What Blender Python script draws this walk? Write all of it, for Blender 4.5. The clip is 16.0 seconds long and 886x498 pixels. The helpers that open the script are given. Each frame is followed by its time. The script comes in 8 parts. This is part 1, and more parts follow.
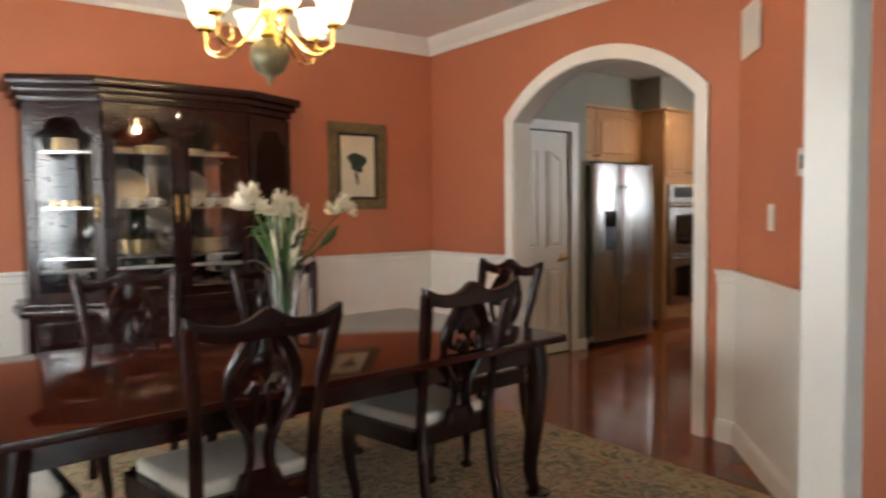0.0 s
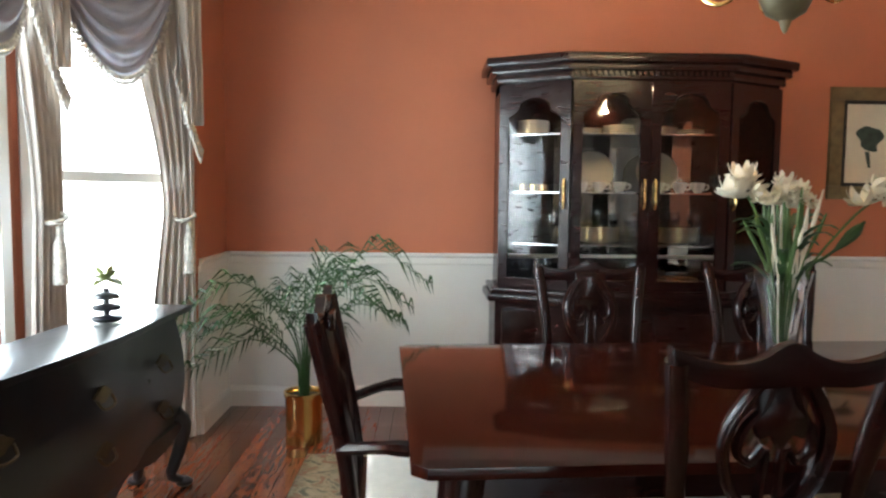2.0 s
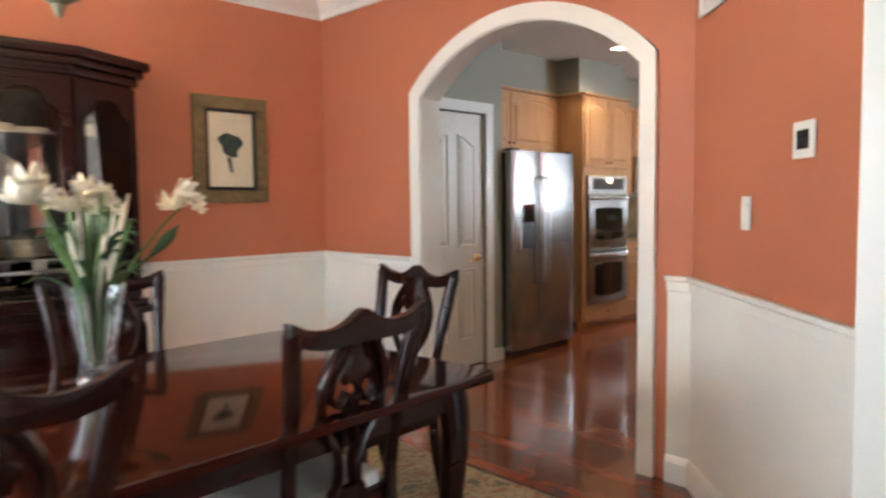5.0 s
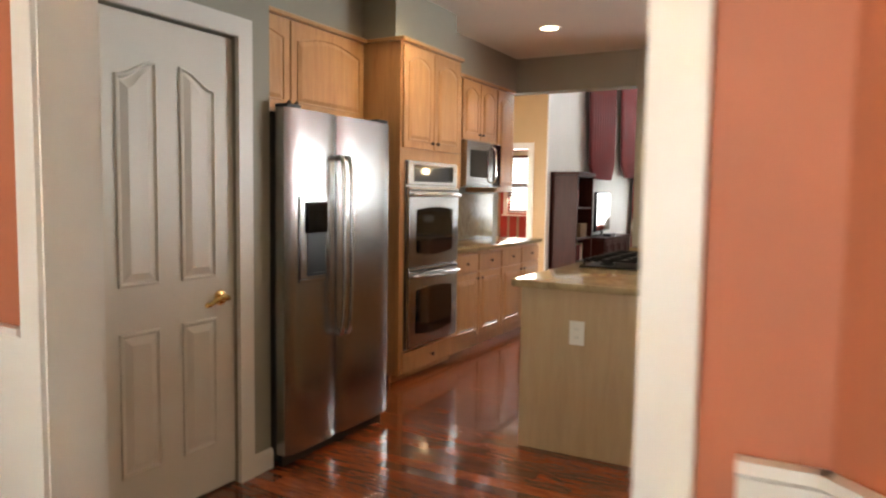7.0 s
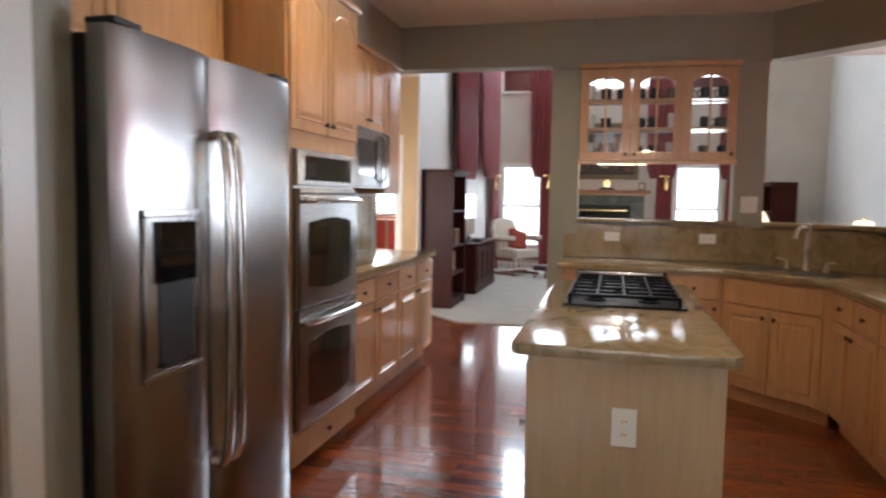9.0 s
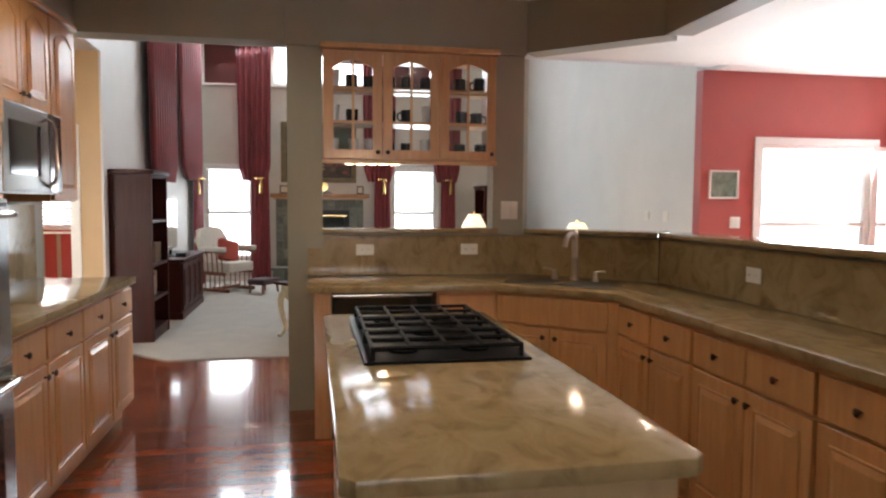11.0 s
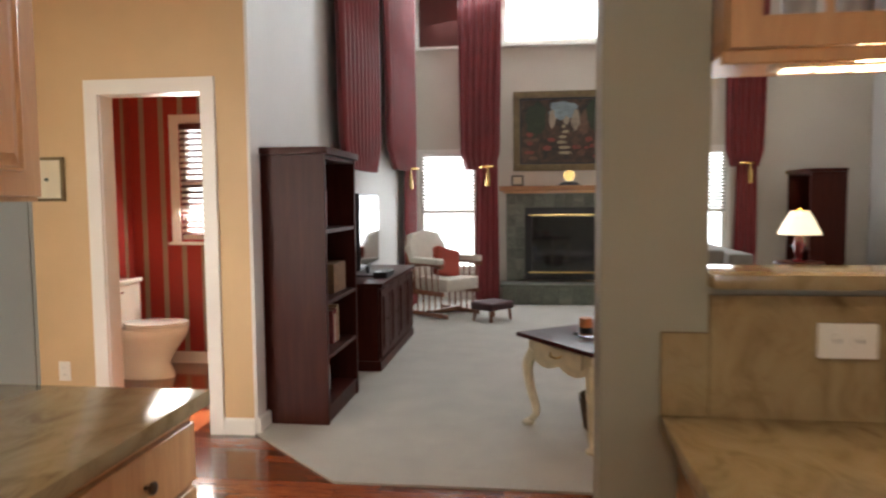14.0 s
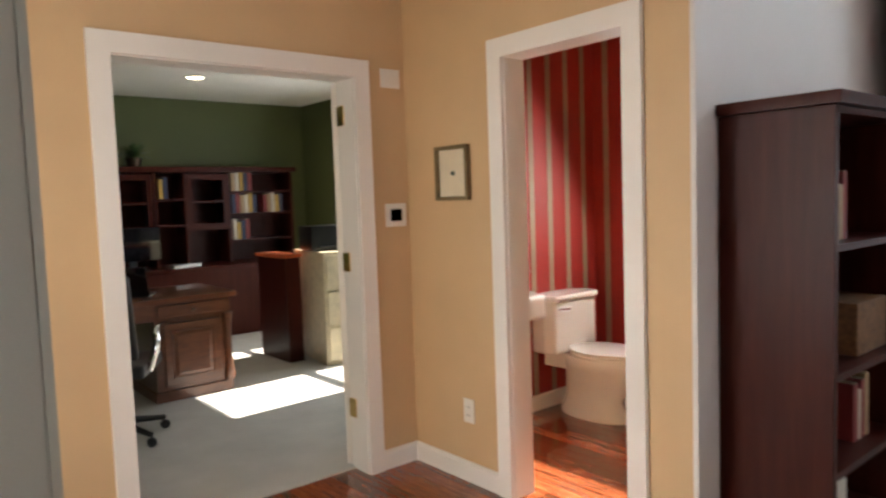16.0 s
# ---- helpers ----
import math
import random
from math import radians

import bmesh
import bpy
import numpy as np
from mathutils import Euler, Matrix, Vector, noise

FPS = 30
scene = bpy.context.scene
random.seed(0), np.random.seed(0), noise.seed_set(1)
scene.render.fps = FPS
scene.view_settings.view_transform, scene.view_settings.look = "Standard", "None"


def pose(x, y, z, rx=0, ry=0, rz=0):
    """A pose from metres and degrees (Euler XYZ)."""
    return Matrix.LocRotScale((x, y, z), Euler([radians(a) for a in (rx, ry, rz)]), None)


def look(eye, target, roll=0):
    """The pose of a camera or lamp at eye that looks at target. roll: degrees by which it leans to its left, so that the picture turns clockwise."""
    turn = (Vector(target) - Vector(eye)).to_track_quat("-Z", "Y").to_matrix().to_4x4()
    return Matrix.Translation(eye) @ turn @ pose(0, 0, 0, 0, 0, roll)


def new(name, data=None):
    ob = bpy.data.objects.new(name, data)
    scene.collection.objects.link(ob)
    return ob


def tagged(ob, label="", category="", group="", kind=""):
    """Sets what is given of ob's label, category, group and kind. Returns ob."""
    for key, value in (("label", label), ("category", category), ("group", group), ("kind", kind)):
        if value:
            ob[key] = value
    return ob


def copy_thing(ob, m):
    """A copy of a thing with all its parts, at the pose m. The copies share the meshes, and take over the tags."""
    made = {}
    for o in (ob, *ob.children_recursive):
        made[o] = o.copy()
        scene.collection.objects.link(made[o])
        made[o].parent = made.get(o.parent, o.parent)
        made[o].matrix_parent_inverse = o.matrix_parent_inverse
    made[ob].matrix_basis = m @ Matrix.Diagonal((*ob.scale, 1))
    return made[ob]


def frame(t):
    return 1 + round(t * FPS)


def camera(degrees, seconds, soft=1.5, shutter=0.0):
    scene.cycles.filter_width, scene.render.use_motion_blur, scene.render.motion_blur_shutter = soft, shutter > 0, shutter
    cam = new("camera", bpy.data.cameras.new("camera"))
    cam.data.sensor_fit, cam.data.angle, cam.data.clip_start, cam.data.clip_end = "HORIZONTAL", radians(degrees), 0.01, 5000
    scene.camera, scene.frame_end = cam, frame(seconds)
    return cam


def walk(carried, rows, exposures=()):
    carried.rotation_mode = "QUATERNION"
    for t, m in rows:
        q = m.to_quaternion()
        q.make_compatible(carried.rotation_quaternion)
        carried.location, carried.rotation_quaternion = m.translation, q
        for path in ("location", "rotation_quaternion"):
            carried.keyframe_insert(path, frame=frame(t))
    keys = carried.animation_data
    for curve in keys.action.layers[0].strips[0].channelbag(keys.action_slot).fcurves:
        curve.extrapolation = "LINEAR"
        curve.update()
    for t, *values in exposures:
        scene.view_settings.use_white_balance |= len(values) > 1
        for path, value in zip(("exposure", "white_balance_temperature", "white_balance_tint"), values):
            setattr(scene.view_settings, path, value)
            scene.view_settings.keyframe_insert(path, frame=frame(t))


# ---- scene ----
cam = camera(65.0, 16.0, 2.3, 0.4)
PATH = [
    (0, (0.382, 0.025, 1.333), (1.581, 1.622, 1.223), -0.6),
    (0.5, (0.374, 0.1, 1.342), (1.237, 1.899, 1.209), -0.3),
    (1, (0.384, 0.381, 1.326), (0.938, 2.298, 1.186), -0.0),
    (1.5, (0.411, 0.54, 1.331), (0.656, 2.519, 1.182), 0.4),
    (2, (0.462, 0.619, 1.335), (0.506, 2.613, 1.187), 0.6),
    (2.5, (0.504, 0.641, 1.334), (0.511, 2.636, 1.192), 0.5),
    (3, (0.537, 0.633, 1.337), (0.63, 2.626, 1.201), 0.4),
    (3.5, (0.535, 0.574, 1.345), (0.876, 2.54, 1.216), 0.1),
    (4, (0.539, 0.492, 1.319), (1.266, 2.351, 1.204), -0.7),
    (4.5, (0.666, 0.494, 1.328), (1.781, 2.15, 1.203), -0.4),
    (5, (0.969, 0.666, 1.337), (2.369, 2.088, 1.203), -0.6),
    (5.2, (1.104, 0.729, 1.334), (2.577, 2.076, 1.206), 0.0),
    (5.7, (1.560, 0.980, 1.336), (3.154, 2.181, 1.200), 0.3),
    (6.3, (2.300, 1.400, 1.345), (4.001, 2.442, 1.199), 0.5),
    (6.9, (2.860, 2.040, 1.355), (4.604, 3.007, 1.202), 0.8),
    (7.5, (3.125, 2.569, 1.368), (4.878, 3.518, 1.211), 1.0),
    (8, (3.509, 2.871, 1.378), (5.302, 3.742, 1.222), 0.8),
    (8.5, (3.84, 3.113, 1.379), (5.7, 3.834, 1.227), 0.9),
    (9, (4.103, 3.299, 1.388), (6.039, 3.777, 1.237), 0.9),
    (9.5, (4.444, 3.454, 1.417), (6.434, 3.594, 1.271), 0.8),
    (10, (4.597, 3.533, 1.397), (6.584, 3.339, 1.28), 0.9),
    (10.2, (4.657, 3.557, 1.39), (6.63, 3.247, 1.273), 0.5),
    (12.5, (6.545, 3.869, 1.447), (8.503, 3.482, 1.31), 0.3),
    (13, (7.073, 3.933, 1.43), (9.061, 3.767, 1.293), 0.1),
    (13.5, (7.717, 3.972, 1.416), (9.712, 4.009, 1.273), -0.1),
    (14, (8.273, 3.986, 1.398), (10.252, 4.236, 1.254), -0.5),
    (14.5, (8.803, 4.079, 1.388), (10.728, 4.604, 1.241), -0.8),
    (15, (9.241, 4.204, 1.382), (11.034, 5.08, 1.236), -1.0),
    (15.5, (9.581, 4.304, 1.412), (11.132, 5.556, 1.256), -1.8),
    (16, (9.93, 4.297, 1.413), (11.204, 5.832, 1.268), -2.0),
]
EXPOSURES = [(0.0, 2.64, 6500, 8), (1.0, 2.98, 6500, 4), (1.5, 2.98, 5300, 0), (2.0, 2.50, 5900, 2), (2.5, 2.24, 6600, 4), (3.0, 2.26, 7900, 4), (3.6, 2.42, 7800, 4), (4.3, 3.10, 6400, 6), (5.0, 3.19, 5900, 6), (7.5, 3.16, 7000, 8), (8.5, 3.22, 5900, 8), (9.0, 2.93, 6000, 9), (9.5, 2.72, 6300, 9), (10.0, 2.86, 6200, 9), (12.5, 2.64, 6900, 9), (13.5, 2.70, 7000, 8), (14.0, 2.75, 6600, 9), (14.5, 2.75, 6300, 10), (15.0, 2.28, 5800, 10), (15.5, 2.36, 6200, 10), (16.0, 2.56, 6300, 9)]
walk(cam, [(t, look(eye, target, roll)) for t, eye, target, roll in PATH], EXPOSURES)
# ---- world, sun and window light ----
world = bpy.data.worlds.new("world")
scene.world = world
world.use_nodes = True
wn = world.node_tree
sky = wn.nodes.new("ShaderNodeTexSky")
sky.sky_type = 'NISHITA'
sky.sun_disc = False
sky.sun_elevation = radians(40)
sky.sun_rotation = radians(88)
wn.nodes["Background"].inputs["Strength"].default_value = 0.05
wn.links.new(sky.outputs[0], wn.nodes["Background"].inputs["Color"])

LAMPS = 0.15  # the room lamps and window light against the sun

sun = new("sun", bpy.data.lights.new("sun", "SUN"))
sun.data.energy = 5.0
sun.data.angle = radians(0.6)
sun.data.color = (1.0, 0.93, 0.82)
sun.matrix_world = look((30, 6.7, 27), (12.0, 6.1, 11.9))


def window_light(name, eye, target, w, h, watts, color=(0.86, 0.93, 1.0)):
    """Sky light in a window's opening."""
    la = bpy.data.lights.new(name, "AREA")
    la.shape, la.size, la.size_y, la.energy, la.color = "RECTANGLE", w, h, watts * LAMPS, color
    ob = new(name, la)
    ob.matrix_world = look(eye, target)
    return ob


def bulb(name, at, watts, color=(1.0, 0.72, 0.42), r=0.03):
    la = bpy.data.lights.new(name, "POINT")
    la.energy, la.color, la.shadow_soft_size = watts * LAMPS, color, r
    ob = new(name, la)
    ob.location = at
    return ob


# ---- materials ----
def nodes_of(name):
    m = bpy.data.materials.new(name)
    m.use_nodes = True
    return m, m.node_tree, m.node_tree.nodes["Principled BSDF"]


def mat(name, color, rough=0.5, metal=0.0, vary=0.12, scale=6.0, bump=0.0, bump_scale=60.0, stretch=(1, 1, 1),
        coat=0.0, rand=0.0, trans=0.0, spec=0.5, emit=0.0, sheen=0.0, brushed=0.0):
    """A surface with slow and fine variation of its colour, gloss and relief."""
    m, nt, bs = nodes_of(name)
    n, l = nt.nodes, nt.links
    tc = n.new("ShaderNodeTexCoord")
    mp = n.new("ShaderNodeMapping")
    mp.inputs["Scale"].default_value = stretch
    l.new(tc.outputs["Object"], mp.inputs["Vector"])
    big = n.new("ShaderNodeTexNoise")
    big.inputs["Scale"].default_value, big.inputs["Detail"].default_value = scale, 6
    l.new(mp.outputs[0], big.inputs["Vector"])
    ramp = n.new("ShaderNodeMapRange")
    ramp.inputs["From Min"].default_value, ramp.inputs["From Max"].default_value = 0.3, 0.7
    ramp.inputs["To Min"].default_value, ramp.inputs["To Max"].default_value = 1 - vary, 1 + vary
    l.new(big.outputs["Fac"], ramp.inputs["Value"])
    hsv = n.new("ShaderNodeHueSaturation")
    hsv.inputs["Color"].default_value = (*color, 1)
    if rand:
        info = n.new("ShaderNodeObjectInfo")
        isl = n.new("ShaderNodeNewGeometry")
        add = n.new("ShaderNodeMath")
        add.operation = "ADD"
        l.new(info.outputs["Random"], add.inputs[0])
        l.new(isl.outputs["Random Per Island"], add.inputs[1])
        fr = n.new("ShaderNodeMath")
        fr.operation = "FRACT"
        l.new(add.outputs[0], fr.inputs[0])
        r2 = n.new("ShaderNodeMapRange")
        r2.inputs["To Min"].default_value, r2.inputs["To Max"].default_value = 1 - rand, 1 + rand
        l.new(fr.outputs[0], r2.inputs["Value"])
        mul = n.new("ShaderNodeMath")
        mul.operation = "MULTIPLY"
        l.new(ramp.outputs[0], mul.inputs[0])
        l.new(r2.outputs[0], mul.inputs[1])
        l.new(mul.outputs[0], hsv.inputs["Value"])
    else:
        l.new(ramp.outputs[0], hsv.inputs["Value"])
    l.new(hsv.outputs[0], bs.inputs["Base Color"])
    rr = n.new("ShaderNodeMapRange")
    rr.inputs["To Min"].default_value, rr.inputs["To Max"].default_value = max(rough * 0.8, 0.02), min(rough * 1.2, 1)
    l.new(big.outputs["Fac"], rr.inputs["Value"])
    l.new(rr.outputs[0], bs.inputs["Roughness"])
    bs.inputs["Metallic"].default_value = metal
    bs.inputs["Coat Weight"].default_value = coat
    bs.inputs["Coat Roughness"].default_value = 0.05
    bs.inputs["Specular IOR Level"].default_value = spec
    bs.inputs["Transmission Weight"].default_value = trans
    bs.inputs["Sheen Weight"].default_value = sheen
    bs.inputs["Anisotropic"].default_value = brushed
    if emit:
        bs.inputs["Emission Color"].default_value = (*color, 1)
        bs.inputs["Emission Strength"].default_value = emit
    if bump:
        fine = n.new("ShaderNodeTexNoise")
        fine.inputs["Scale"].default_value, fine.inputs["Detail"].default_value = bump_scale, 4
        l.new(mp.outputs[0], fine.inputs["Vector"])
        bp = n.new("ShaderNodeBump")
        bp.inputs["Strength"].default_value, bp.inputs["Distance"].default_value = bump, 0.004
        l.new(fine.outputs["Fac"], bp.inputs["Height"])
        l.new(bp.outputs[0], bs.inputs["Normal"])
    return m


def ramp_mat(name, stops, scale, rough, stretch=(1, 1, 1), detail=8, distortion=0.0, coat=0.0, bump=0.0, rand=0.0, tex="noise", spec=0.5):
    """A surface whose colour runs through the stops by noise: wood grain, stone, weave."""
    m, nt, bs = nodes_of(name)
    n, l = nt.nodes, nt.links
    tc = n.new("ShaderNodeTexCoord")
    mp = n.new("ShaderNodeMapping")
    mp.inputs["Scale"].default_value = stretch
    l.new(tc.outputs["Object"], mp.inputs["Vector"])
    vec = mp.outputs[0]
    info = n.new("ShaderNodeObjectInfo")
    isl = n.new("ShaderNodeNewGeometry")
    add = n.new("ShaderNodeMath")
    add.operation = "ADD"
    l.new(info.outputs["Random"], add.inputs[0])
    l.new(isl.outputs["Random Per Island"], add.inputs[1])
    fr = n.new("ShaderNodeMath")
    fr.operation = "FRACT"
    l.new(add.outputs[0], fr.inputs[0])
    if rand:
        sc = n.new("ShaderNodeVectorMath")
        sc.operation = "SCALE"
        sc.inputs[0].default_value = (7.3, 3.1, 5.7)
        l.new(fr.outputs[0], sc.inputs["Scale"])
        ad = n.new("ShaderNodeVectorMath")
        l.new(vec, ad.inputs[0])
        l.new(sc.outputs[0], ad.inputs[1])
        vec = ad.outputs[0]
    nz = n.new("ShaderNodeTexNoise")
    nz.inputs["Scale"].default_value, nz.inputs["Detail"].default_value = scale, detail
    nz.inputs["Distortion"].default_value = distortion
    nz.inputs["Roughness"].default_value = 0.62
    l.new(vec, nz.inputs["Vector"])
    cr = n.new("ShaderNodeValToRGB")
    el = cr.color_ramp.elements
    while len(el) < len(stops):
        el.new(0.5)
    for e, (p, c) in zip(el, stops):
        e.position, e.color = p, (*c, 1)
    l.new(nz.outputs["Fac"], cr.inputs["Fac"])
    col = cr.outputs["Color"]
    if rand:
        hsv = n.new("ShaderNodeHueSaturation")
        r2 = n.new("ShaderNodeMapRange")
        r2.inputs["To Min"].default_value, r2.inputs["To Max"].default_value = 1 - rand, 1 + rand
        l.new(fr.outputs[0], r2.inputs["Value"])
        l.new(r2.outputs[0], hsv.inputs["Value"])
        l.new(col, hsv.inputs["Color"])
        col = hsv.outputs[0]
    l.new(col, bs.inputs["Base Color"])
    rr = n.new("ShaderNodeMapRange")
    rr.inputs["To Min"].default_value, rr.inputs["To Max"].default_value = rough * 0.75, min(rough * 1.3, 1)
    l.new(nz.outputs["Fac"], rr.inputs["Value"])
    l.new(rr.outputs[0], bs.inputs["Roughness"])
    bs.inputs["Coat Weight"].default_value = coat
    bs.inputs["Coat Roughness"].default_value = 0.05
    bs.inputs["Specular IOR Level"].default_value = spec
    if bump:
        bp = n.new("ShaderNodeBump")
        bp.inputs["Strength"].default_value, bp.inputs["Distance"].default_value = bump, 0.003
        l.new(nz.outputs["Fac"], bp.inputs["Height"])
        l.new(bp.outputs[0], bs.inputs["Normal"])
    return m


def glow(name, color, strength):
    m, nt, bs = nodes_of(name)
    bs.inputs["Base Color"].default_value = (*color, 1)
    bs.inputs["Emission Color"].default_value = (*color, 1)
    bs.inputs["Emission Strength"].default_value = strength * LAMPS
    return m


def glass_mat(name, color=(1, 1, 1), rough=0.0):
    """A thin clear pane: mostly see-through, with a mirror sheen that grows at grazing angles."""
    m = bpy.data.materials.new(name)
    m.use_nodes = True
    nt = m.node_tree
    n, l = nt.nodes, nt.links
    n.remove(n["Principled BSDF"])
    tr = n.new("ShaderNodeBsdfTransparent")
    tr.inputs["Color"].default_value = (*color, 1)
    gl = n.new("ShaderNodeBsdfGlossy")
    gl.inputs["Roughness"].default_value = rough
    fr = n.new("ShaderNodeFresnel")
    fr.inputs["IOR"].default_value = 1.38
    mx = n.new("ShaderNodeMixShader")
    l.new(fr.outputs[0], mx.inputs[0])
    l.new(tr.outputs[0], mx.inputs[1])
    l.new(gl.outputs[0], mx.inputs[2])
    l.new(mx.outputs[0], n["Material Output"].inputs["Surface"])
    return m


M = {}
M["terracotta"] = mat("terracotta_paint", (0.48, 0.160, 0.080), 0.6, vary=0.05, scale=2.5, bump=0.06, bump_scale=220)
M["white_paint"] = mat("white_gloss_paint", (0.80, 0.78, 0.73), 0.35, vary=0.03, scale=3, bump=0.03, bump_scale=90)
M["door_paint"] = mat("cream_door_paint", (0.76, 0.72, 0.64), 0.4, vary=0.03, scale=3, bump=0.03, bump_scale=90)
M["ceiling"] = mat("ceiling_paint", (0.78, 0.75, 0.68), 0.8, vary=0.03, scale=2, bump=0.08, bump_scale=160)
M["sage"] = mat("sage_grey_paint", (0.33, 0.316, 0.248), 0.6, vary=0.05, scale=2.5, bump=0.06, bump_scale=220)
M["tan"] = mat("tan_paint", (0.60, 0.42, 0.23), 0.6, vary=0.05, scale=2.5, bump=0.06, bump_scale=220)
M["offwhite"] = mat("off_white_wall_paint", (0.70, 0.68, 0.65), 0.65, vary=0.04, scale=2, bump=0.06, bump_scale=220)
M["beige"] = mat("warm_beige_wall_paint", (0.62, 0.57, 0.49), 0.65, vary=0.04, scale=2, bump=0.06, bump_scale=220)
M["green"] = mat("olive_green_paint", (0.105, 0.125, 0.045), 0.6, vary=0.06, scale=2.5, bump=0.06, bump_scale=220)
M["redwall"] = mat("brick_red_paint", (0.42, 0.095, 0.085), 0.6, vary=0.05, scale=2.5, bump=0.06, bump_scale=220)
M["stripe_red"] = mat("crimson_stripe_paint", (0.36, 0.028, 0.022), 0.55, vary=0.08, scale=3, bump=0.05, bump_scale=200)
M["stripe_tan"] = mat("taupe_stripe_paint", (0.33, 0.25, 0.17), 0.55, vary=0.06, scale=3, bump=0.05, bump_scale=200)
M["floor"] = ramp_mat("brazilian_cherry_floor", [(0.25, (0.085, 0.018, 0.008)), (0.5, (0.21, 0.052, 0.018)), (0.8, (0.34, 0.105, 0.036))],
                      9, 0.16, stretch=(9, 0.9, 1), distortion=0.6, coat=0.5, bump=0.03, rand=0.38)
M["cherry"] = ramp_mat("dark_cherry_wood", [(0.25, (0.009, 0.0025, 0.002)), (0.55, (0.018, 0.004, 0.003)), (0.85, (0.032, 0.008, 0.005))],
                       5, 0.22, stretch=(1.2, 7, 7), distortion=0.8, coat=0.1, bump=0.02, spec=0.3)
M["tabletop"] = ramp_mat("polished_mahogany_top", [(0.25, (0.018, 0.003, 0.002)), (0.55, (0.030, 0.0055, 0.003)), (0.85, (0.046, 0.010, 0.005))],
                         4, 0.07, stretch=(0.8, 8, 8), distortion=0.9, bump=0.01, spec=0.2)
M["ebony"] = mat("black_lacquer", (0.014, 0.014, 0.018), 0.3, vary=0.25, scale=8, coat=0.3)
M["maple"] = ramp_mat("honey_maple", [(0.25, (0.47, 0.235, 0.095)), (0.55, (0.57, 0.31, 0.135)), (0.85, (0.66, 0.385, 0.18))],
                      4, 0.3, stretch=(7, 7, 0.7), distortion=0.7, coat=0.25, bump=0.02, rand=0.07)
M["maple_pale"] = ramp_mat("pale_maple_panel", [(0.25, (0.42, 0.295, 0.165)), (0.55, (0.47, 0.34, 0.195)), (0.85, (0.52, 0.385, 0.23))],
                           4, 0.32, stretch=(7, 7, 0.7), distortion=0.7, coat=0.2, bump=0.02)
M["granite"] = ramp_mat("gold_granite", [(0.22, (0.10, 0.06, 0.032)), (0.36, (0.235, 0.165, 0.085)), (0.5, (0.315, 0.235, 0.125)), (0.66, (0.36, 0.28, 0.16)), (0.85, (0.25, 0.185, 0.11))],
                        6.0, 0.10, stretch=(1, 1.5, 1), detail=15, distortion=1.1, spec=0.28)
M["steel"] = mat("brushed_steel", (0.41, 0.405, 0.395), 0.25, metal=1.0, vary=0.015, scale=0.8, stretch=(1, 1, 2), brushed=0.7)
M["steel_bright"] = mat("polished_steel", (0.66, 0.65, 0.63), 0.14, metal=1.0, vary=0.03)
M["nickel"] = mat("satin_nickel", (0.42, 0.38, 0.32), 0.3, metal=1.0, vary=0.05)
M["bronze"] = mat("dark_bronze_knob", (0.09, 0.06, 0.04), 0.35, metal=0.8, vary=0.1)
M["brass"] = mat("polished_brass", (0.86, 0.62, 0.25), 0.16, metal=1.0, vary=0.05, scale=14)
M["black"] = mat("black_plastic", (0.012, 0.012, 0.013), 0.35, vary=0.2)
M["black_glass"] = mat("black_oven_glass", (0.006, 0.006, 0.008), 0.06, vary=0.1, coat=0.5)
M["cooktop_glass"] = mat("black_cooktop_enamel", (0.004, 0.004, 0.005), 0.4, vary=0.1, spec=0.08)
M["iron"] = mat("cast_iron_grate", (0.006, 0.006, 0.007), 0.5, spec=0.12, vary=0.25, scale=30, bump=0.15, bump_scale=140)
M["plate"] = mat("white_switch_plastic", (0.78, 0.76, 0.70), 0.35, vary=0.02)
M["seat"] = mat("cream_seat_fabric", (0.64, 0.60, 0.52), 0.85, vary=0.06, scale=30, bump=0.2, bump_scale=320, sheen=0.2)
M["carpet"] = mat("beige_carpet", (0.35, 0.318, 0.27), 0.95, vary=0.09, scale=4, bump=0.6, bump_scale=420, sheen=0.2)
M["office_carpet"] = mat("pale_office_carpet", (0.52, 0.50, 0.46), 0.95, vary=0.08, scale=4, bump=0.6, bump_scale=420)
M["glass"] = glass_mat("clear_glass")
M["mirror"] = mat("hutch_mirror", (0.36, 0.35, 0.33), 0.03, metal=1.0, vary=0.02)
M["china"] = mat("white_china", (0.78, 0.77, 0.72), 0.15, vary=0.03, coat=0.4)
M["gilt"] = mat("gold_rim", (0.70, 0.48, 0.18), 0.2, metal=1.0)
M["curtain"] = mat("burgundy_drape", (0.20, 0.020, 0.024), 0.75, vary=0.2, scale=5, bump=0.15, bump_scale=260, sheen=0.3)
M["drape_blue"] = mat("silver_blue_drape", (0.38, 0.37, 0.42), 0.5, vary=0.14, scale=8, bump=0.12, bump_scale=240, sheen=0.3)
M["drape_lining"] = mat("champagne_drape", (0.50, 0.43, 0.36), 0.55, vary=0.12, scale=8, bump=0.12, bump_scale=240, sheen=0.3)
M["fringe"] = mat("ivory_bead_fringe", (0.55, 0.50, 0.42), 0.4, vary=0.3, scale=60)
M["leaf"] = mat("palm_leaf", (0.028, 0.075, 0.016), 0.5, vary=0.3, scale=9, rand=0.3)
M["stem"] = mat("green_stem", (0.08, 0.14, 0.035), 0.5, vary=0.2)
M["petal"] = mat("ivory_petal", (0.80, 0.72, 0.55), 0.6, vary=0.06, scale=20, rand=0.06)
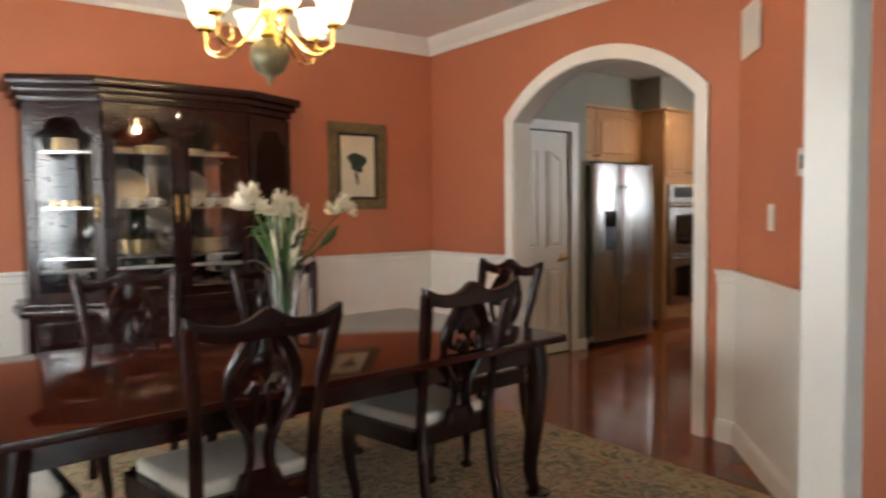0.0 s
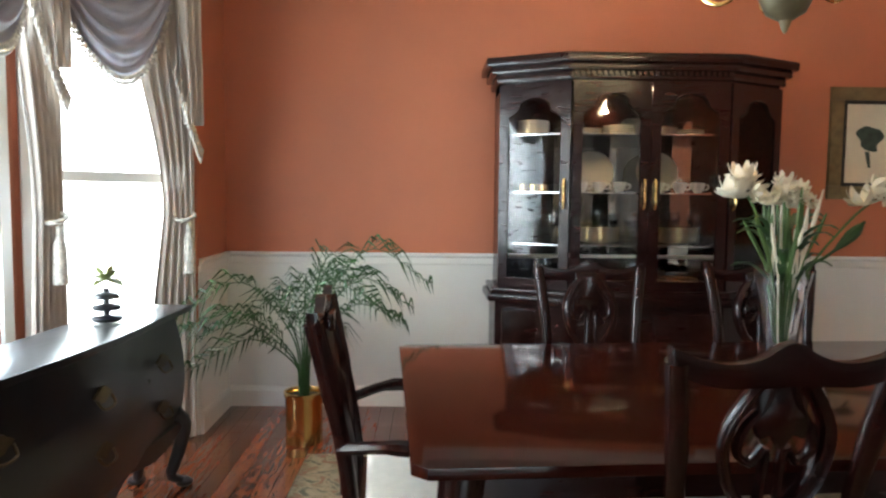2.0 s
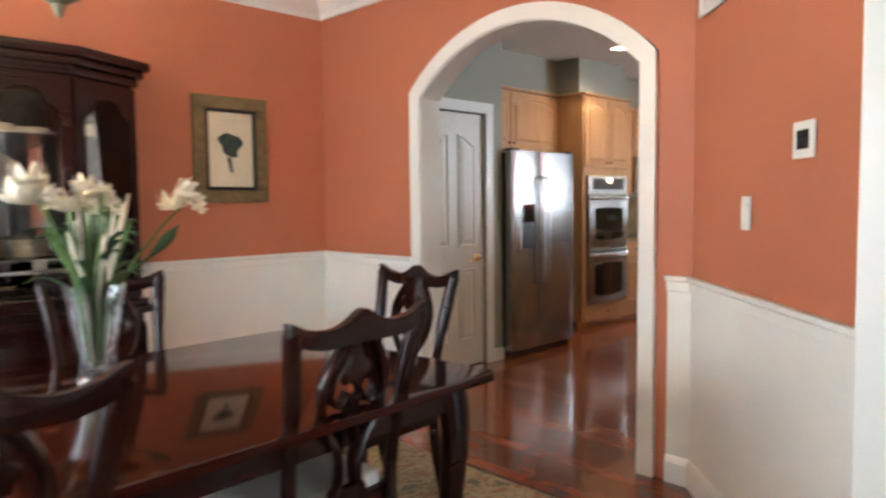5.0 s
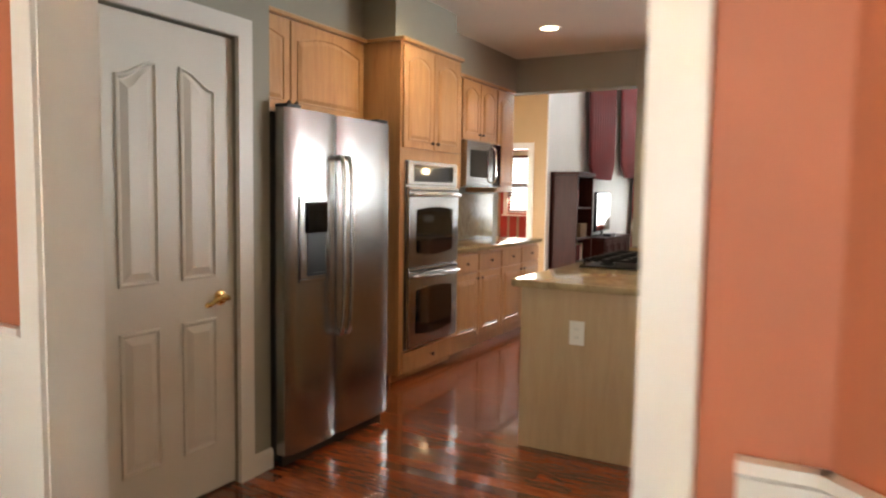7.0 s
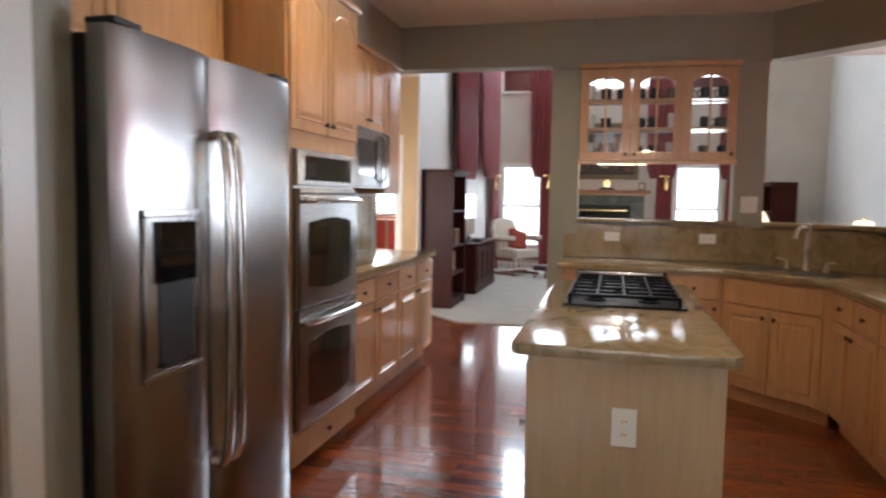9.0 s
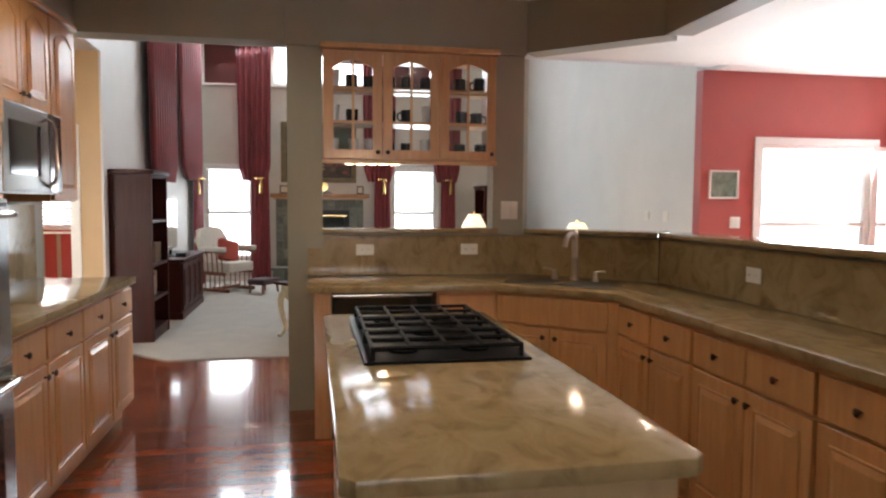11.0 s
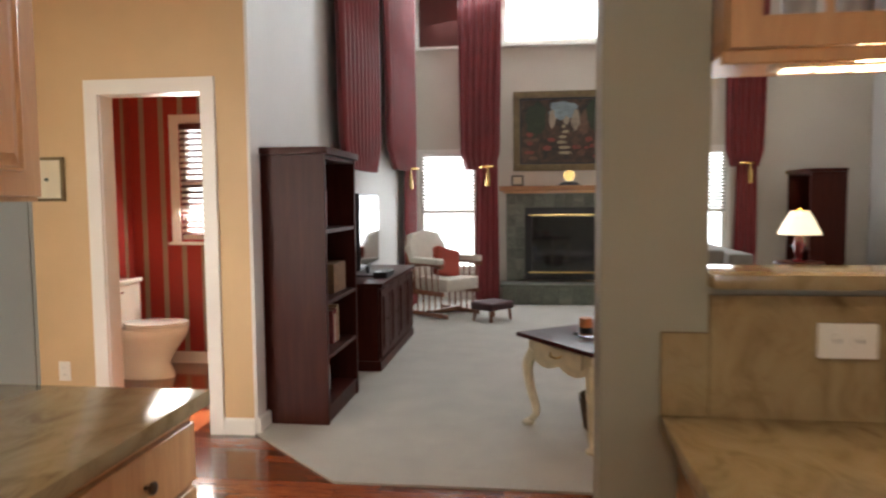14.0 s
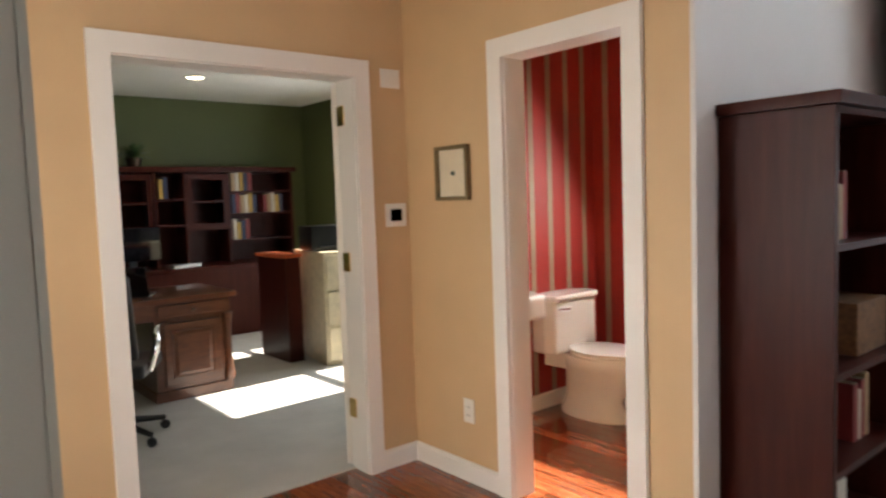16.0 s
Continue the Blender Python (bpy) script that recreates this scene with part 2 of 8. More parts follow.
M["crystal"] = mat("cut_crystal", (0.95, 0.97, 1.0), 0.02, trans=1.0, vary=0.0)
M["stone"] = ramp_mat("green_slate_tile", [(0.25, (0.085, 0.095, 0.075)), (0.5, (0.15, 0.165, 0.13)), (0.8, (0.24, 0.24, 0.19))],
                      9, 0.4, detail=10, distortion=1.2, bump=0.2, rand=0.22)
M["dark_shelf"] = ramp_mat("mahogany_shelf_wood", [(0.25, (0.030, 0.0058, 0.0038)), (0.55, (0.047, 0.0092, 0.0056)), (0.85, (0.066, 0.014, 0.008))],
                           4, 0.36, stretch=(7, 7, 0.5), distortion=0.4, spec=0.12)
M["porcelain"] = mat("white_porcelain", (0.82, 0.81, 0.78), 0.1, vary=0.02, coat=0.5)
M["blind"] = mat("white_blind_slat", (0.78, 0.77, 0.74), 0.5, vary=0.03)
M["red_blind"] = mat("red_wood_blind", (0.10, 0.022, 0.016), 0.45, vary=0.12)
M["daylight"] = glow("bright_day_backdrop", (0.93, 0.97, 1.0), 3.5)
M["bulb_glow"] = glow("frosted_lamp_glass", (1.0, 0.80, 0.48), 5.0)
M["strip_glow"] = glow("warm_strip_light", (1.0, 0.82, 0.52), 8.0)
M["can_glow"] = glow("recessed_lamp_lens", (1.0, 0.86, 0.62), 14.0)
M["shade_glow"] = glow("lit_linen_shade", (1.0, 0.80, 0.50), 1.3)


# ---- mesh helpers ----
def box(bm, x0, y0, z0, x1, y1, z1):
    vs = [bm.verts.new((x, y, z)) for z in (z0, z1) for y in (y0, y1) for x in (x0, x1)]
    for f in ((0, 2, 3, 1), (4, 5, 7, 6), (0, 1, 5, 4), (2, 6, 7, 3), (0, 4, 6, 2), (1, 3, 7, 5)):
        bm.faces.new([vs[i] for i in f])
    return vs


def B(*boxes):
    bm = bmesh.new()
    for b in boxes:
        box(bm, *b)
    return bm


def bev(bm, w=0.004, seg=2):
    bmesh.ops.bevel(bm, geom=list(bm.edges), offset=w, segments=seg, profile=0.7, affect="EDGES", clamp_overlap=True)
    return bm


def lathe(bm, prof, seg=24, at=(0, 0, 0), squash=(1, 1)):
    rings = []
    for r, z in prof:
        rings.append([bm.verts.new((at[0] + squash[0] * r * math.cos(2 * math.pi * i / seg), at[1] + squash[1] * r * math.sin(2 * math.pi * i / seg), at[2] + z)) for i in range(seg)])
    for a, b in zip(rings, rings[1:]):
        for i in range(seg):
            bm.faces.new((a[i], a[(i + 1) % seg], b[(i + 1) % seg], b[i]))
    if prof[0][0] > 1e-5:
        bm.faces.new(rings[0][::-1])
    if prof[-1][0] > 1e-5:
        bm.faces.new(rings[-1])
    return bm


def L(prof, seg=24, at=(0, 0, 0), squash=(1, 1)):
    return lathe(bmesh.new(), prof, seg, at, squash)


def tube(bm, pts, r, seg=8, flat=1.0):
    """A round bar along points; r is a number or one radius a point."""
    pts = [Vector(p) for p in pts]
    rs = r if isinstance(r, (list, tuple)) else [r] * len(pts)
    rings, side = [], None
    for i, p in enumerate(pts):
        d = (pts[min(i + 1, len(pts) - 1)] - pts[max(i - 1, 0)]).normalized()
        if side is None:
            side = d.cross(Vector((0, 0, 1)) if abs(d.z) < 0.9 else Vector((1, 0, 0))).normalized()
        side = (side - d * side.dot(d)).normalized()
        up = d.cross(side)
        rings.append([bm.verts.new(p + rs[i] * (math.cos(2 * math.pi * k / seg) * side + flat * math.sin(2 * math.pi * k / seg) * up)) for k in range(seg)])
    for a, b in zip(rings, rings[1:]):
        for k in range(seg):
            bm.faces.new((a[k], a[(k + 1) % seg], b[(k + 1) % seg], b[k]))
    bm.faces.new(rings[0][::-1])
    bm.faces.new(rings[-1])
    return bm


def T(pts, r, seg=8, flat=1.0):
    return tube(bmesh.new(), pts, r, seg, flat)


def curve_pts(ctrl, n=16):
    """Points on a smooth curve through the control points."""
    c = [Vector(p) for p in ctrl]
    c = [2 * c[0] - c[1]] + c + [2 * c[-1] - c[-2]]
    out = []
    seg = len(c) - 3
    for i in range(n + 1):
        u = i / n * seg
        k = min(int(u), seg - 1)
        t = u - k
        a, b, d, e = c[k:k + 4]
        out.append(0.5 * (2 * b + (d - a) * t + (2 * a - 5 * b + 4 * d - e) * t * t + (3 * b - a - 3 * d + e) * t ** 3))
    return out


def prism(bm, outline, depth, axis="y", at=0.0):
    """An outline in two axes, given depth along the third."""
    def p(a, b, c):
        return {"y": (a, c, b), "x": (c, a, b), "z": (a, b, c)}[axis]
    lo = [bm.verts.new(p(a, b, at)) for a, b in outline]
    hi = [bm.verts.new(p(a, b, at + depth)) for a, b in outline]
    n = len(outline)
    f1, f2 = bm.faces.new(lo), bm.faces.new(hi[::-1])
    for i in range(n):
        bm.faces.new((lo[i], hi[i], hi[(i + 1) % n], lo[(i + 1) % n]))
    bmesh.ops.recalc_face_normals(bm, faces=list(bm.faces))
    return bm


def P(outline, depth, axis="y", at=0.0):
    return prism(bmesh.new(), outline, depth, axis, at)


def mesh_of(name, bm, material, smooth=None):
    bmesh.ops.recalc_face_normals(bm, faces=list(bm.faces))
    me = bpy.data.meshes.new(name)
    bm.to_mesh(me)
    bm.free()
    me.materials.append(M[material] if isinstance(material, str) else material)
    if smooth is not None:
        me.polygons.foreach_set("use_smooth", [True] * len(me.polygons))
        me.set_sharp_from_angle(angle=radians(smooth))
    return me


def part(name, bm, material, parent=None, label="", smooth=40):
    ob = new(name, mesh_of(name, bm, material, smooth))
    ob.parent = parent
    if label:
        ob["label"] = label
    return ob


def thing(name, at, rz, label, category, group=""):
    ob = new(name)
    ob.empty_display_size = 0.1
    ob.matrix_basis = pose(*at, 0, 0, rz)
    return tagged(ob, label, category, group)


def setting(name, bm, material, label="", category="", smooth=40):
    ob = part(name, bm, material, None, label, smooth)
    return tagged(ob, label, category, "", "structure")


def raised(levels, outline):
    """A moulded panel facing -y: the outline(inset) rings at the given (inset, y) levels, bridged and closed."""
    bm = bmesh.new()
    rings = [[bm.verts.new((x, y, z)) for x, z in outline(i)] for i, y in levels]
    for a, b in zip(rings, rings[1:]):
        for k in range(len(a)):
            bm.faces.new((a[k], a[(k + 1) % len(a)], b[(k + 1) % len(a)], b[k]))
    bm.faces.new(rings[-1])
    bmesh.ops.recalc_face_normals(bm, faces=bm.faces[:])
    if bm.faces[-1:][0].normal.y > 0:
        bmesh.ops.reverse_faces(bm, faces=bm.faces[:])
    return bm

# ---- structure ----
CEIL = 2.80


def wall(name, boxes, material, label, smooth=None):
    return setting(name, B(*boxes), material, label, "wall", smooth)


# dining room
wall("wall_china", [(-0.80, 5.0, 0, 4.0, 5.14, CEIL)], "terracotta", "terracotta painted dining room wall behind the china cabinet")
ARCH = (2.385, 3.93, 1.99, 2.32)  # y from, y to, spring height, crown height


def arch_curve(y0, y1, zs, zt, n=24):
    half, rise = (y1 - y0) / 2, zt - zs
    rad = (half * half + rise * rise) / (2 * rise)
    a = math.asin(half / rad)
    cy, cz = (y0 + y1) / 2, zt - rad
    return [(cy + rad * math.sin(-a + 2 * a * i / n), cz + rad * math.cos(-a + 2 * a * i / n)) for i in range(n + 1)]


def arch_wall(name, x0, x1, material, label):
    y0, y1, zs, zt = ARCH
    bm = B((x0, 2.12, 0, x1, y0, zs), (x0, y1, 0, x1, 5.0, zs))
    out = [(2.12, zs)] + arch_curve(*ARCH) + [(5.0, zs), (5.0, CEIL), (2.12, CEIL)]
    prism(bm, out, x1 - x0, "x", x0)
    return setting(name, bm, material, label, "wall", None)


arch_wall("wall_arch_dining", 4.0, 4.07, "terracotta", "terracotta wall with a white-trimmed arched opening")
arch_wall("wall_arch_kitchen", 4.07, 4.14, "sage", "sage grey kitchen side of the arched wall")


def arch_trim(name, x0, x1):
    """Flat casing that follows the arch, with the lining of the opening."""
    w = 0.085
    y0, y1, zs, zt = ARCH
    inner = [(y0, 0.0)] + arch_curve(*ARCH) + [(y1, 0.0)]
    outer = [(y0 - w, 0.0)] + arch_curve(y0 - w, y1 + w, zs + 0.045, zt + w) + [(y1 + w, 0.0)]
    bm = bmesh.new()
    rows = []
    for (a, b), (c, d) in zip(inner, outer):
        rows.append([bm.verts.new(v) for v in ((x0, a, b), (x1, a, b), (x1, c, d), (x0, c, d))])
    for p, q in zip(rows, rows[1:]):
        for i in range(4):
            bm.faces.new((p[i], p[(i + 1) % 4], q[(i + 1) % 4], q[i]))
    bm.faces.new(rows[0])
    bm.faces.new(rows[-1])
    return setting(name, bm, "white_paint", "white casing round the arched opening", "trim", 35)


arch_trim("trim_arch_dining", 3.975, 3.999)
arch_trim("trim_arch_kitchen", 4.141, 4.165)
bm = bmesh.new()
rows = []
for (a, b), (c, d) in zip([(ARCH[0], 0)] + arch_curve(*ARCH) + [(ARCH[1], 0)], [(ARCH[0] + 0.006, 0)] + arch_curve(ARCH[0] + 0.006, ARCH[1] - 0.006, ARCH[2], ARCH[3] - 0.006) + [(ARCH[1] - 0.006, 0)]):
    rows.append([bm.verts.new(v) for v in ((3.99, a, b), (4.15, a, b), (4.15, c, d), (3.99, c, d))])
for p, q in zip(rows, rows[1:]):
    for i in range(4):
        bm.faces.new((p[i], p[(i + 1) % 4], q[(i + 1) % 4], q[i]))
setting("trim_arch_lining", bm, "white_paint", "white lining of the arched opening", "trim")

# diagonal wall between the arch and the foyer opening
DIAG = ((4.0, 2.12), (3.0, 1.12))


def slab(p, q, thick, z0, z1, side=1):
    """An upright slab along p to q, thick to one side."""
    d = Vector((q[0] - p[0], q[1] - p[1], 0)).normalized()
    n = Vector((-d.y, d.x, 0)) * thick * side
    return P([(p[0], p[1]), (q[0], q[1]), (q[0] + n.x, q[1] + n.y), (p[0] + n.x, p[1] + n.y)], z1 - z0, "z", z0)


setting("wall_diagonal", slab(DIAG[0], DIAG[1], 0.12, 0, CEIL, 1), "terracotta", "terracotta diagonal wall beside the arch", "wall", None)
wall("wall_foyer", [(-0.80, 1.0, 0, 0.0, 1.14, CEIL), (0.0, 1.0, 2.36, 3.0, 1.14, CEIL), (3.0, 0.98, 0, 3.30, 1.115, CEIL)], "terracotta", "terracotta wall with a wide opening to the foyer")
wall("wall_foyer_jamb", [(-0.80, 0.60, 0, 0.312, 0.753, CEIL)], "offwhite", "cream wall end beside the foyer opening")
setting("trim_opening", B((0.0, 0.97, 0, 0.03, 1.17, 2.36), (-0.09, 0.975, 0, 0.0, 0.998, 2.45), (-0.09, 1.142, 0, 0.0, 1.165, 2.45),
                          (0.03, 0.97, 2.33, 3.0, 1.17, 2.36)), "white_paint", "white casing of the foyer opening", "trim", None)
col = part("column", bev(B((2.57, 0.945, 0, 2.70, 1.085, 2.04), (2.545, 0.92, 0, 2.725, 1.11, 0.16)), 0.006, 1), "white_paint")
tagged(col, "square white painted column beside the foyer opening", "column", "", "structure")
cap = part("trim_column_capital", bev(B((2.555, 0.93, 2.04, 2.715, 1.10, 2.07), (2.53, 0.905, 2.07, 2.74, 1.125, 2.12), (2.57, 0.945, 2.12, 2.70, 1.085, 2.329)), 0.008, 2), "white_paint")
tagged(cap, "moulded white capital of the column", "trim", "", "structure")

# bay with three windows on the street side
BAY = [(-0.80, 4.45), (-1.42, 3.83), (-1.42, 2.05), (-0.80, 1.43)]
wall("wall_bay_end", [(-0.94, 4.45, 0, -0.80, 5.14, CEIL), (-0.94, 1.0, 0, -0.80, 1.43, CEIL)], "terracotta", "terracotta wall beside the bay window")
SILL, HEAD = 0.62, 2.22


def bay_side(name, p, q, margin):
    d = (Vector((*q, 0)) - Vector((*p, 0)))
    ln = d.length
    d.normalize()
    n = Vector((-d.y, d.x, 0))
    side = -1 if n.dot(Vector((1, 0, 0))) > 0 else 1

    def at(s):
        return (p[0] + d.x * s, p[1] + d.y * s)
    bm = bmesh.new()
    for a, b, z0, z1 in ((0, ln, 0, SILL), (0, ln, HEAD, CEIL), (0, margin, SILL, HEAD), (ln - margin, ln, SILL, HEAD)):
        o = slab(at(a), at(b), 0.12, z0, z1, side)
        me = bpy.data.meshes.new("t")
        o.to_mesh(me)
        o.free()
        bm.from_mesh(me)
        bpy.data.meshes.remove(me)
    setting("wall_" + name, bm, "terracotta", "terracotta bay wall round a window", "wall", None)
    return at(margin), at(ln - margin), n * side


def sash_window(name, p, q, n, z0, z1, label, blind=None, deep=0.05, open_to=0.0, slat_gap=0.045, tilt=0.35, frame_mat="white_paint", casing=0.075, inward=None):
    """A double-hung window between the plan points p and q; n points outwards."""
    d = Vector((q[0] - p[0], q[1] - p[1], 0))
    w = d.length
    d.normalize()
    rz = math.degrees(math.atan2(d.y, d.x))
    ob = thing(name, (p[0], p[1], 0), rz, label, "window")
    ob["kind"] = "structure"
    s = 1 if (Matrix.Rotation(radians(rz), 3, "Z") @ Vector((0, 1, 0))).dot(n) > 0 else -1  # outwards is s * local y
    zm = (z0 + z1) / 2
    t = 0.045

    def yb(a, b):
        return (min(a * s, b * s), max(a * s, b * s))
    f0, f1 = yb(0.02, 0.09)
    part("window_frame", B((0, f0, z0, t, f1, z1), (w - t, f0, z0, w, f1, z1), (t, f0, z1 - t, w - t, f1, z1), (t, f0, z0, w - t, f1, z0 + t)), frame_mat, ob, smooth=None)
    m0, m1 = yb(0.03, 0.075)
    part("sash_rail", B((t, m0, zm - 0.025, w - t, m1, zm + 0.025)), frame_mat, ob, smooth=None)
    c0, c1 = yb(-0.022, -0.003)
    if casing:
        part("casing", B((-casing, c0, z0 - 0.02, 0, c1, z1 + casing), (w, c0, z0 - 0.02, w + casing, c1, z1 + casing), (0, c0, z1, w, c1, z1 + casing)), frame_mat, ob, smooth=None)
    g0, g1 = yb(-0.05, 0.02)
    part("window_sill", B((-casing - 0.02, g0, z0 - 0.045, w + casing + 0.02, g1, z0 - 0.021)), frame_mat, ob, smooth=None)
    for a, b in ((z0 + t, zm - 0.025), (zm + 0.025, z1 - t)):
        y0, y1 = yb(0.05, 0.055)
        pane = part("pane", B((t, y0, a, w - t, y1, b)), "glass", ob, smooth=None)
        pane.visible_shadow = False
    if blind:
        bl = part("blind_rail", B((0.01, *[yb(-0.02, 0.015)[0]], z1 - 0.05, w - 0.01, yb(-0.02, 0.015)[1], z1 - 0.002)), blind, ob, smooth=None)
        k = int((z1 - 0.06 - z0 - open_to) / slat_gap)
        me = None
        hw, hz = 0.021 * math.cos(tilt), 0.021 * math.sin(tilt)
        for i in range(k):
            z = z1 - 0.08 - i * slat_gap
            if me is None:
                bm = bmesh.new()
                vs = [bm.verts.new((x, y * s, zz)) for x in (0.012, w - 0.012) for y, zz in ((-hw, -hz), (hw, hz), (hw, hz + 0.003), (-hw, -hz + 0.003))]
                for fa in ((0, 1, 2, 3), (4, 7, 6, 5), (0, 4, 5, 1), (1, 5, 6, 2), (2, 6, 7, 3), (3, 7, 4, 0)):
                    bm.faces.new([vs[j] for j in fa])
                me = mesh_of("slat", bm, blind)
            o = new("slat", me)
            o.parent = ob
            o.location = (0, -0.002 * s, z)
    return ob


for nm, (a, b), mg in (("bay_north", (BAY[0], BAY[1]), 0.10), ("bay_middle", (BAY[1], BAY[2]), 0.14), ("bay_south", (BAY[2], BAY[3]), 0.10)):
    p, q, n = bay_side(nm, a, b, mg)
    sash_window("window_" + nm, p, q, n, SILL, HEAD, "white double-hung bay window, bright with daylight")
setting("ceiling_bay", P([(-0.80, 4.45), (-1.42, 3.83), (-1.42, 2.05), (-0.80, 1.43), (-0.94, 1.43), (-1.55, 2.0), (-1.55, 3.9), (-0.94, 4.45)][:4], 0.1, "z", CEIL), "ceiling", "cream bay ceiling", "ceiling", None)

# floors
setting("ground", B((-60, -60, -0.5, 80, 70, -0.2)), mat("lawn", (0.07, 0.11, 0.035), 0.95, vary=0.3, scale=1.2), "green lawn round the house", "ground", None)
setting("floor_slab", B((-1.6, -4.2, -0.2, 18.2, 13.0, -0.012)), "floor", "subfloor beneath the boards", "floor", None)
setting("floor_carpet", P([(11.52, -0.31), (17.8, -0.31), (17.8, 5.62), (12.17, 5.62), (11.52, 4.95)], 0.03, "z", -0.018), "carpet", "beige carpet of the family room", "floor", None)
setting("floor_office", B((9.3, 7.39, -0.012, 14.25, 12.2, 0.008)), "office_carpet", "pale carpet of the study", "floor", None)

# kitchen shell
KW = 5.42
wall("wall_pantry", [(4.14, 4.5, 0, 4.52, 4.62, CEIL), (4.52, 4.5, 2.05, 5.23, 4.62, CEIL), (5.23, 4.5, 0, 5.45, 4.62, CEIL), (5.35, 4.62, 0, 5.45, KW, CEIL)], "sage", "sage grey wall with the pantry door")
wall("wall_kitchen", [(5.35, KW, 0, 10.11, KW + 0.14, CEIL)], "sage", "sage grey kitchen wall behind the cabinets")
wall("wall_kitchen_end", [(10.111, KW - 0.003, 0, 10.125, KW + 0.143, CEIL)], "sage", "sage grey end of the kitchen wall")
wall("wall_hall_south", [(9.12, KW + 0.1405, 0, 10.11, KW + 0.15, CEIL)], "tan", "warm tan hall side of the kitchen wall")
wall("wall_pantry_back", [(4.14, 5.0, 0, 5.34, 5.14, CEIL)], "sage", "sage grey wall behind the pantry")
PX = 9.85
setting("wall_pass", B((PX, 3.60, 0, PX + 0.15, 3.83, CEIL), (PX, 2.21, 0, PX + 0.15, 2.43, CEIL), (PX, 2.43, 0, PX + 0.15, 3.60, 1.20), (PX, 2.43, 2.40, PX + 0.15, 3.60, CEIL)), "sage", "sage grey wall with a pass-through to the family room", "wall", None)
setting("beam", B((PX - 0.02, 3.84, 2.45, PX + 0.17, KW, CEIL)), "sage", "sage grey dropped beam", "beam", None)
setting("beam_soffit", B((PX - 0.022, 2.20, 2.43, PX - 0.003, 3.838, CEIL)), "sage", "sage grey face of the dropped beam", "beam", None)
setting("beam_diagonal", slab((PX, 2.21), (9.16, 1.50), 0.18, 2.45, CEIL, 1), "sage", "sage grey dropped beam above the sink", "beam", None)
setting("beam_side", B((5.90, 1.34, 2.45, 9.16, 1.52, CEIL)), "sage", "sage grey dropped beam above the counter", "beam", None)
setting("wall_half_diagonal", slab((PX, 2.21), (9.16, 1.50), 0.14, 0, 1.20, 1), "sage", "half-height wall behind the sink", "wall", None)
wall("wall_half_side", [(6.02, 1.36, 0, 9.16, 1.50, 1.20)], "sage", "half-height wall behind the counter")
wall("wall_stub", [(5.88, 1.10, 0, 6.02, 2.56, CEIL)], "sage", "sage grey wall at the end of the counter")
wall("wall_passage", [(3.30, 1.10, 0, 5.88, 1.24, CEIL)], "sage", "sage grey wall of the passage beside the kitchen")

# hall, powder room, study
HX, HY = 12.17, 7.27
wall("wall_powder_door", [(HX, 5.62, 0, HX + 0.12, 5.89, CEIL), (HX, 5.89, 2.04, HX + 0.12, 6.53, CEIL), (HX, 6.53, 0, HX + 0.12, HY + 0.12, CEIL)], "tan", "warm tan hall wall with the powder room doorway")
wall("wall_study_door", [(9.0, HY, 0, 10.72, HY + 0.12, CEIL), (10.72, HY, 2.04, 11.85, HY + 0.12, CEIL), (11.85, HY, 0, HX, HY + 0.12, CEIL)], "tan", "warm tan hall wall with the study doorway")
# the window in this unseen end wall is added to brighten the hall
wall("wall_hall_end", [(9.0, KW + 0.14, 0, 9.12, 5.85, CEIL), (9.0, 6.95, 0, 9.12, HY, CEIL), (9.0, 5.85, 2.1, 9.12, 6.95, CEIL), (9.0, 5.85, 0, 9.12, 6.95, 0.3)], "tan", "warm tan wall at the end of the hall")
sash_window("window_10", (9.12, 5.85), (9.12, 6.95), Vector((-1, 0, 0)), 0.3, 2.1, "unseen hall window, added to let light into the hall")
TOP = 5.3
wall("wall_family_north", [(HX + 0.121, 5.62, 0, 17.8, 5.74, TOP)], "offwhite", "tall off-white family room wall")
wall("wall_family_return", [(HX - 0.002, 5.60, 0, HX + 0.119, 5.62, CEIL)], "offwhite", "off-white end of the hall wall")
wall("wall_family_south", [(11.931, -0.43, 0, 17.8, -0.31, TOP)], "offwhite", "tall off-white family room wall")
wall("wall_gallery", [(11.55, -0.31, CEIL, 11.67, 5.62, TOP), (11.67, 5.60, CEIL, HX + 0.12, 5.62, TOP)], "offwhite", "off-white upper wall above the kitchen opening")
FX = 17.8
W1, W2 = (4.72, 5.50), (1.44, 2.24)
UP = (3.46, 5.0)
fw = [(FX, W1[1], 0, FX + 0.14, 5.74, TOP), (FX, W2[1], 0, FX + 0.14, W1[0], UP[0]), (FX, -0.43, 0, FX + 0.14, W2[0], TOP),
      (FX, W1[0], 0, FX + 0.14, W1[1], 0.42), (FX, W2[0], 0, FX + 0.14, W2[1], 0.42), (FX, W1[0], 2.02, FX + 0.14, W1[1], UP[0]), (FX, W2[0], 2.02, FX + 0.14, W2[1], UP[0]),
      (FX, W2[0], UP[1], FX + 0.14, W1[1], TOP), (FX, W2[1], UP[0], FX + 0.14, 2.72, UP[1]), (FX, 4.36, UP[0], FX + 0.14, W1[0], UP[1])]
wall("wall_family_east", fw, "beige", "beige family room wall with tall windows")
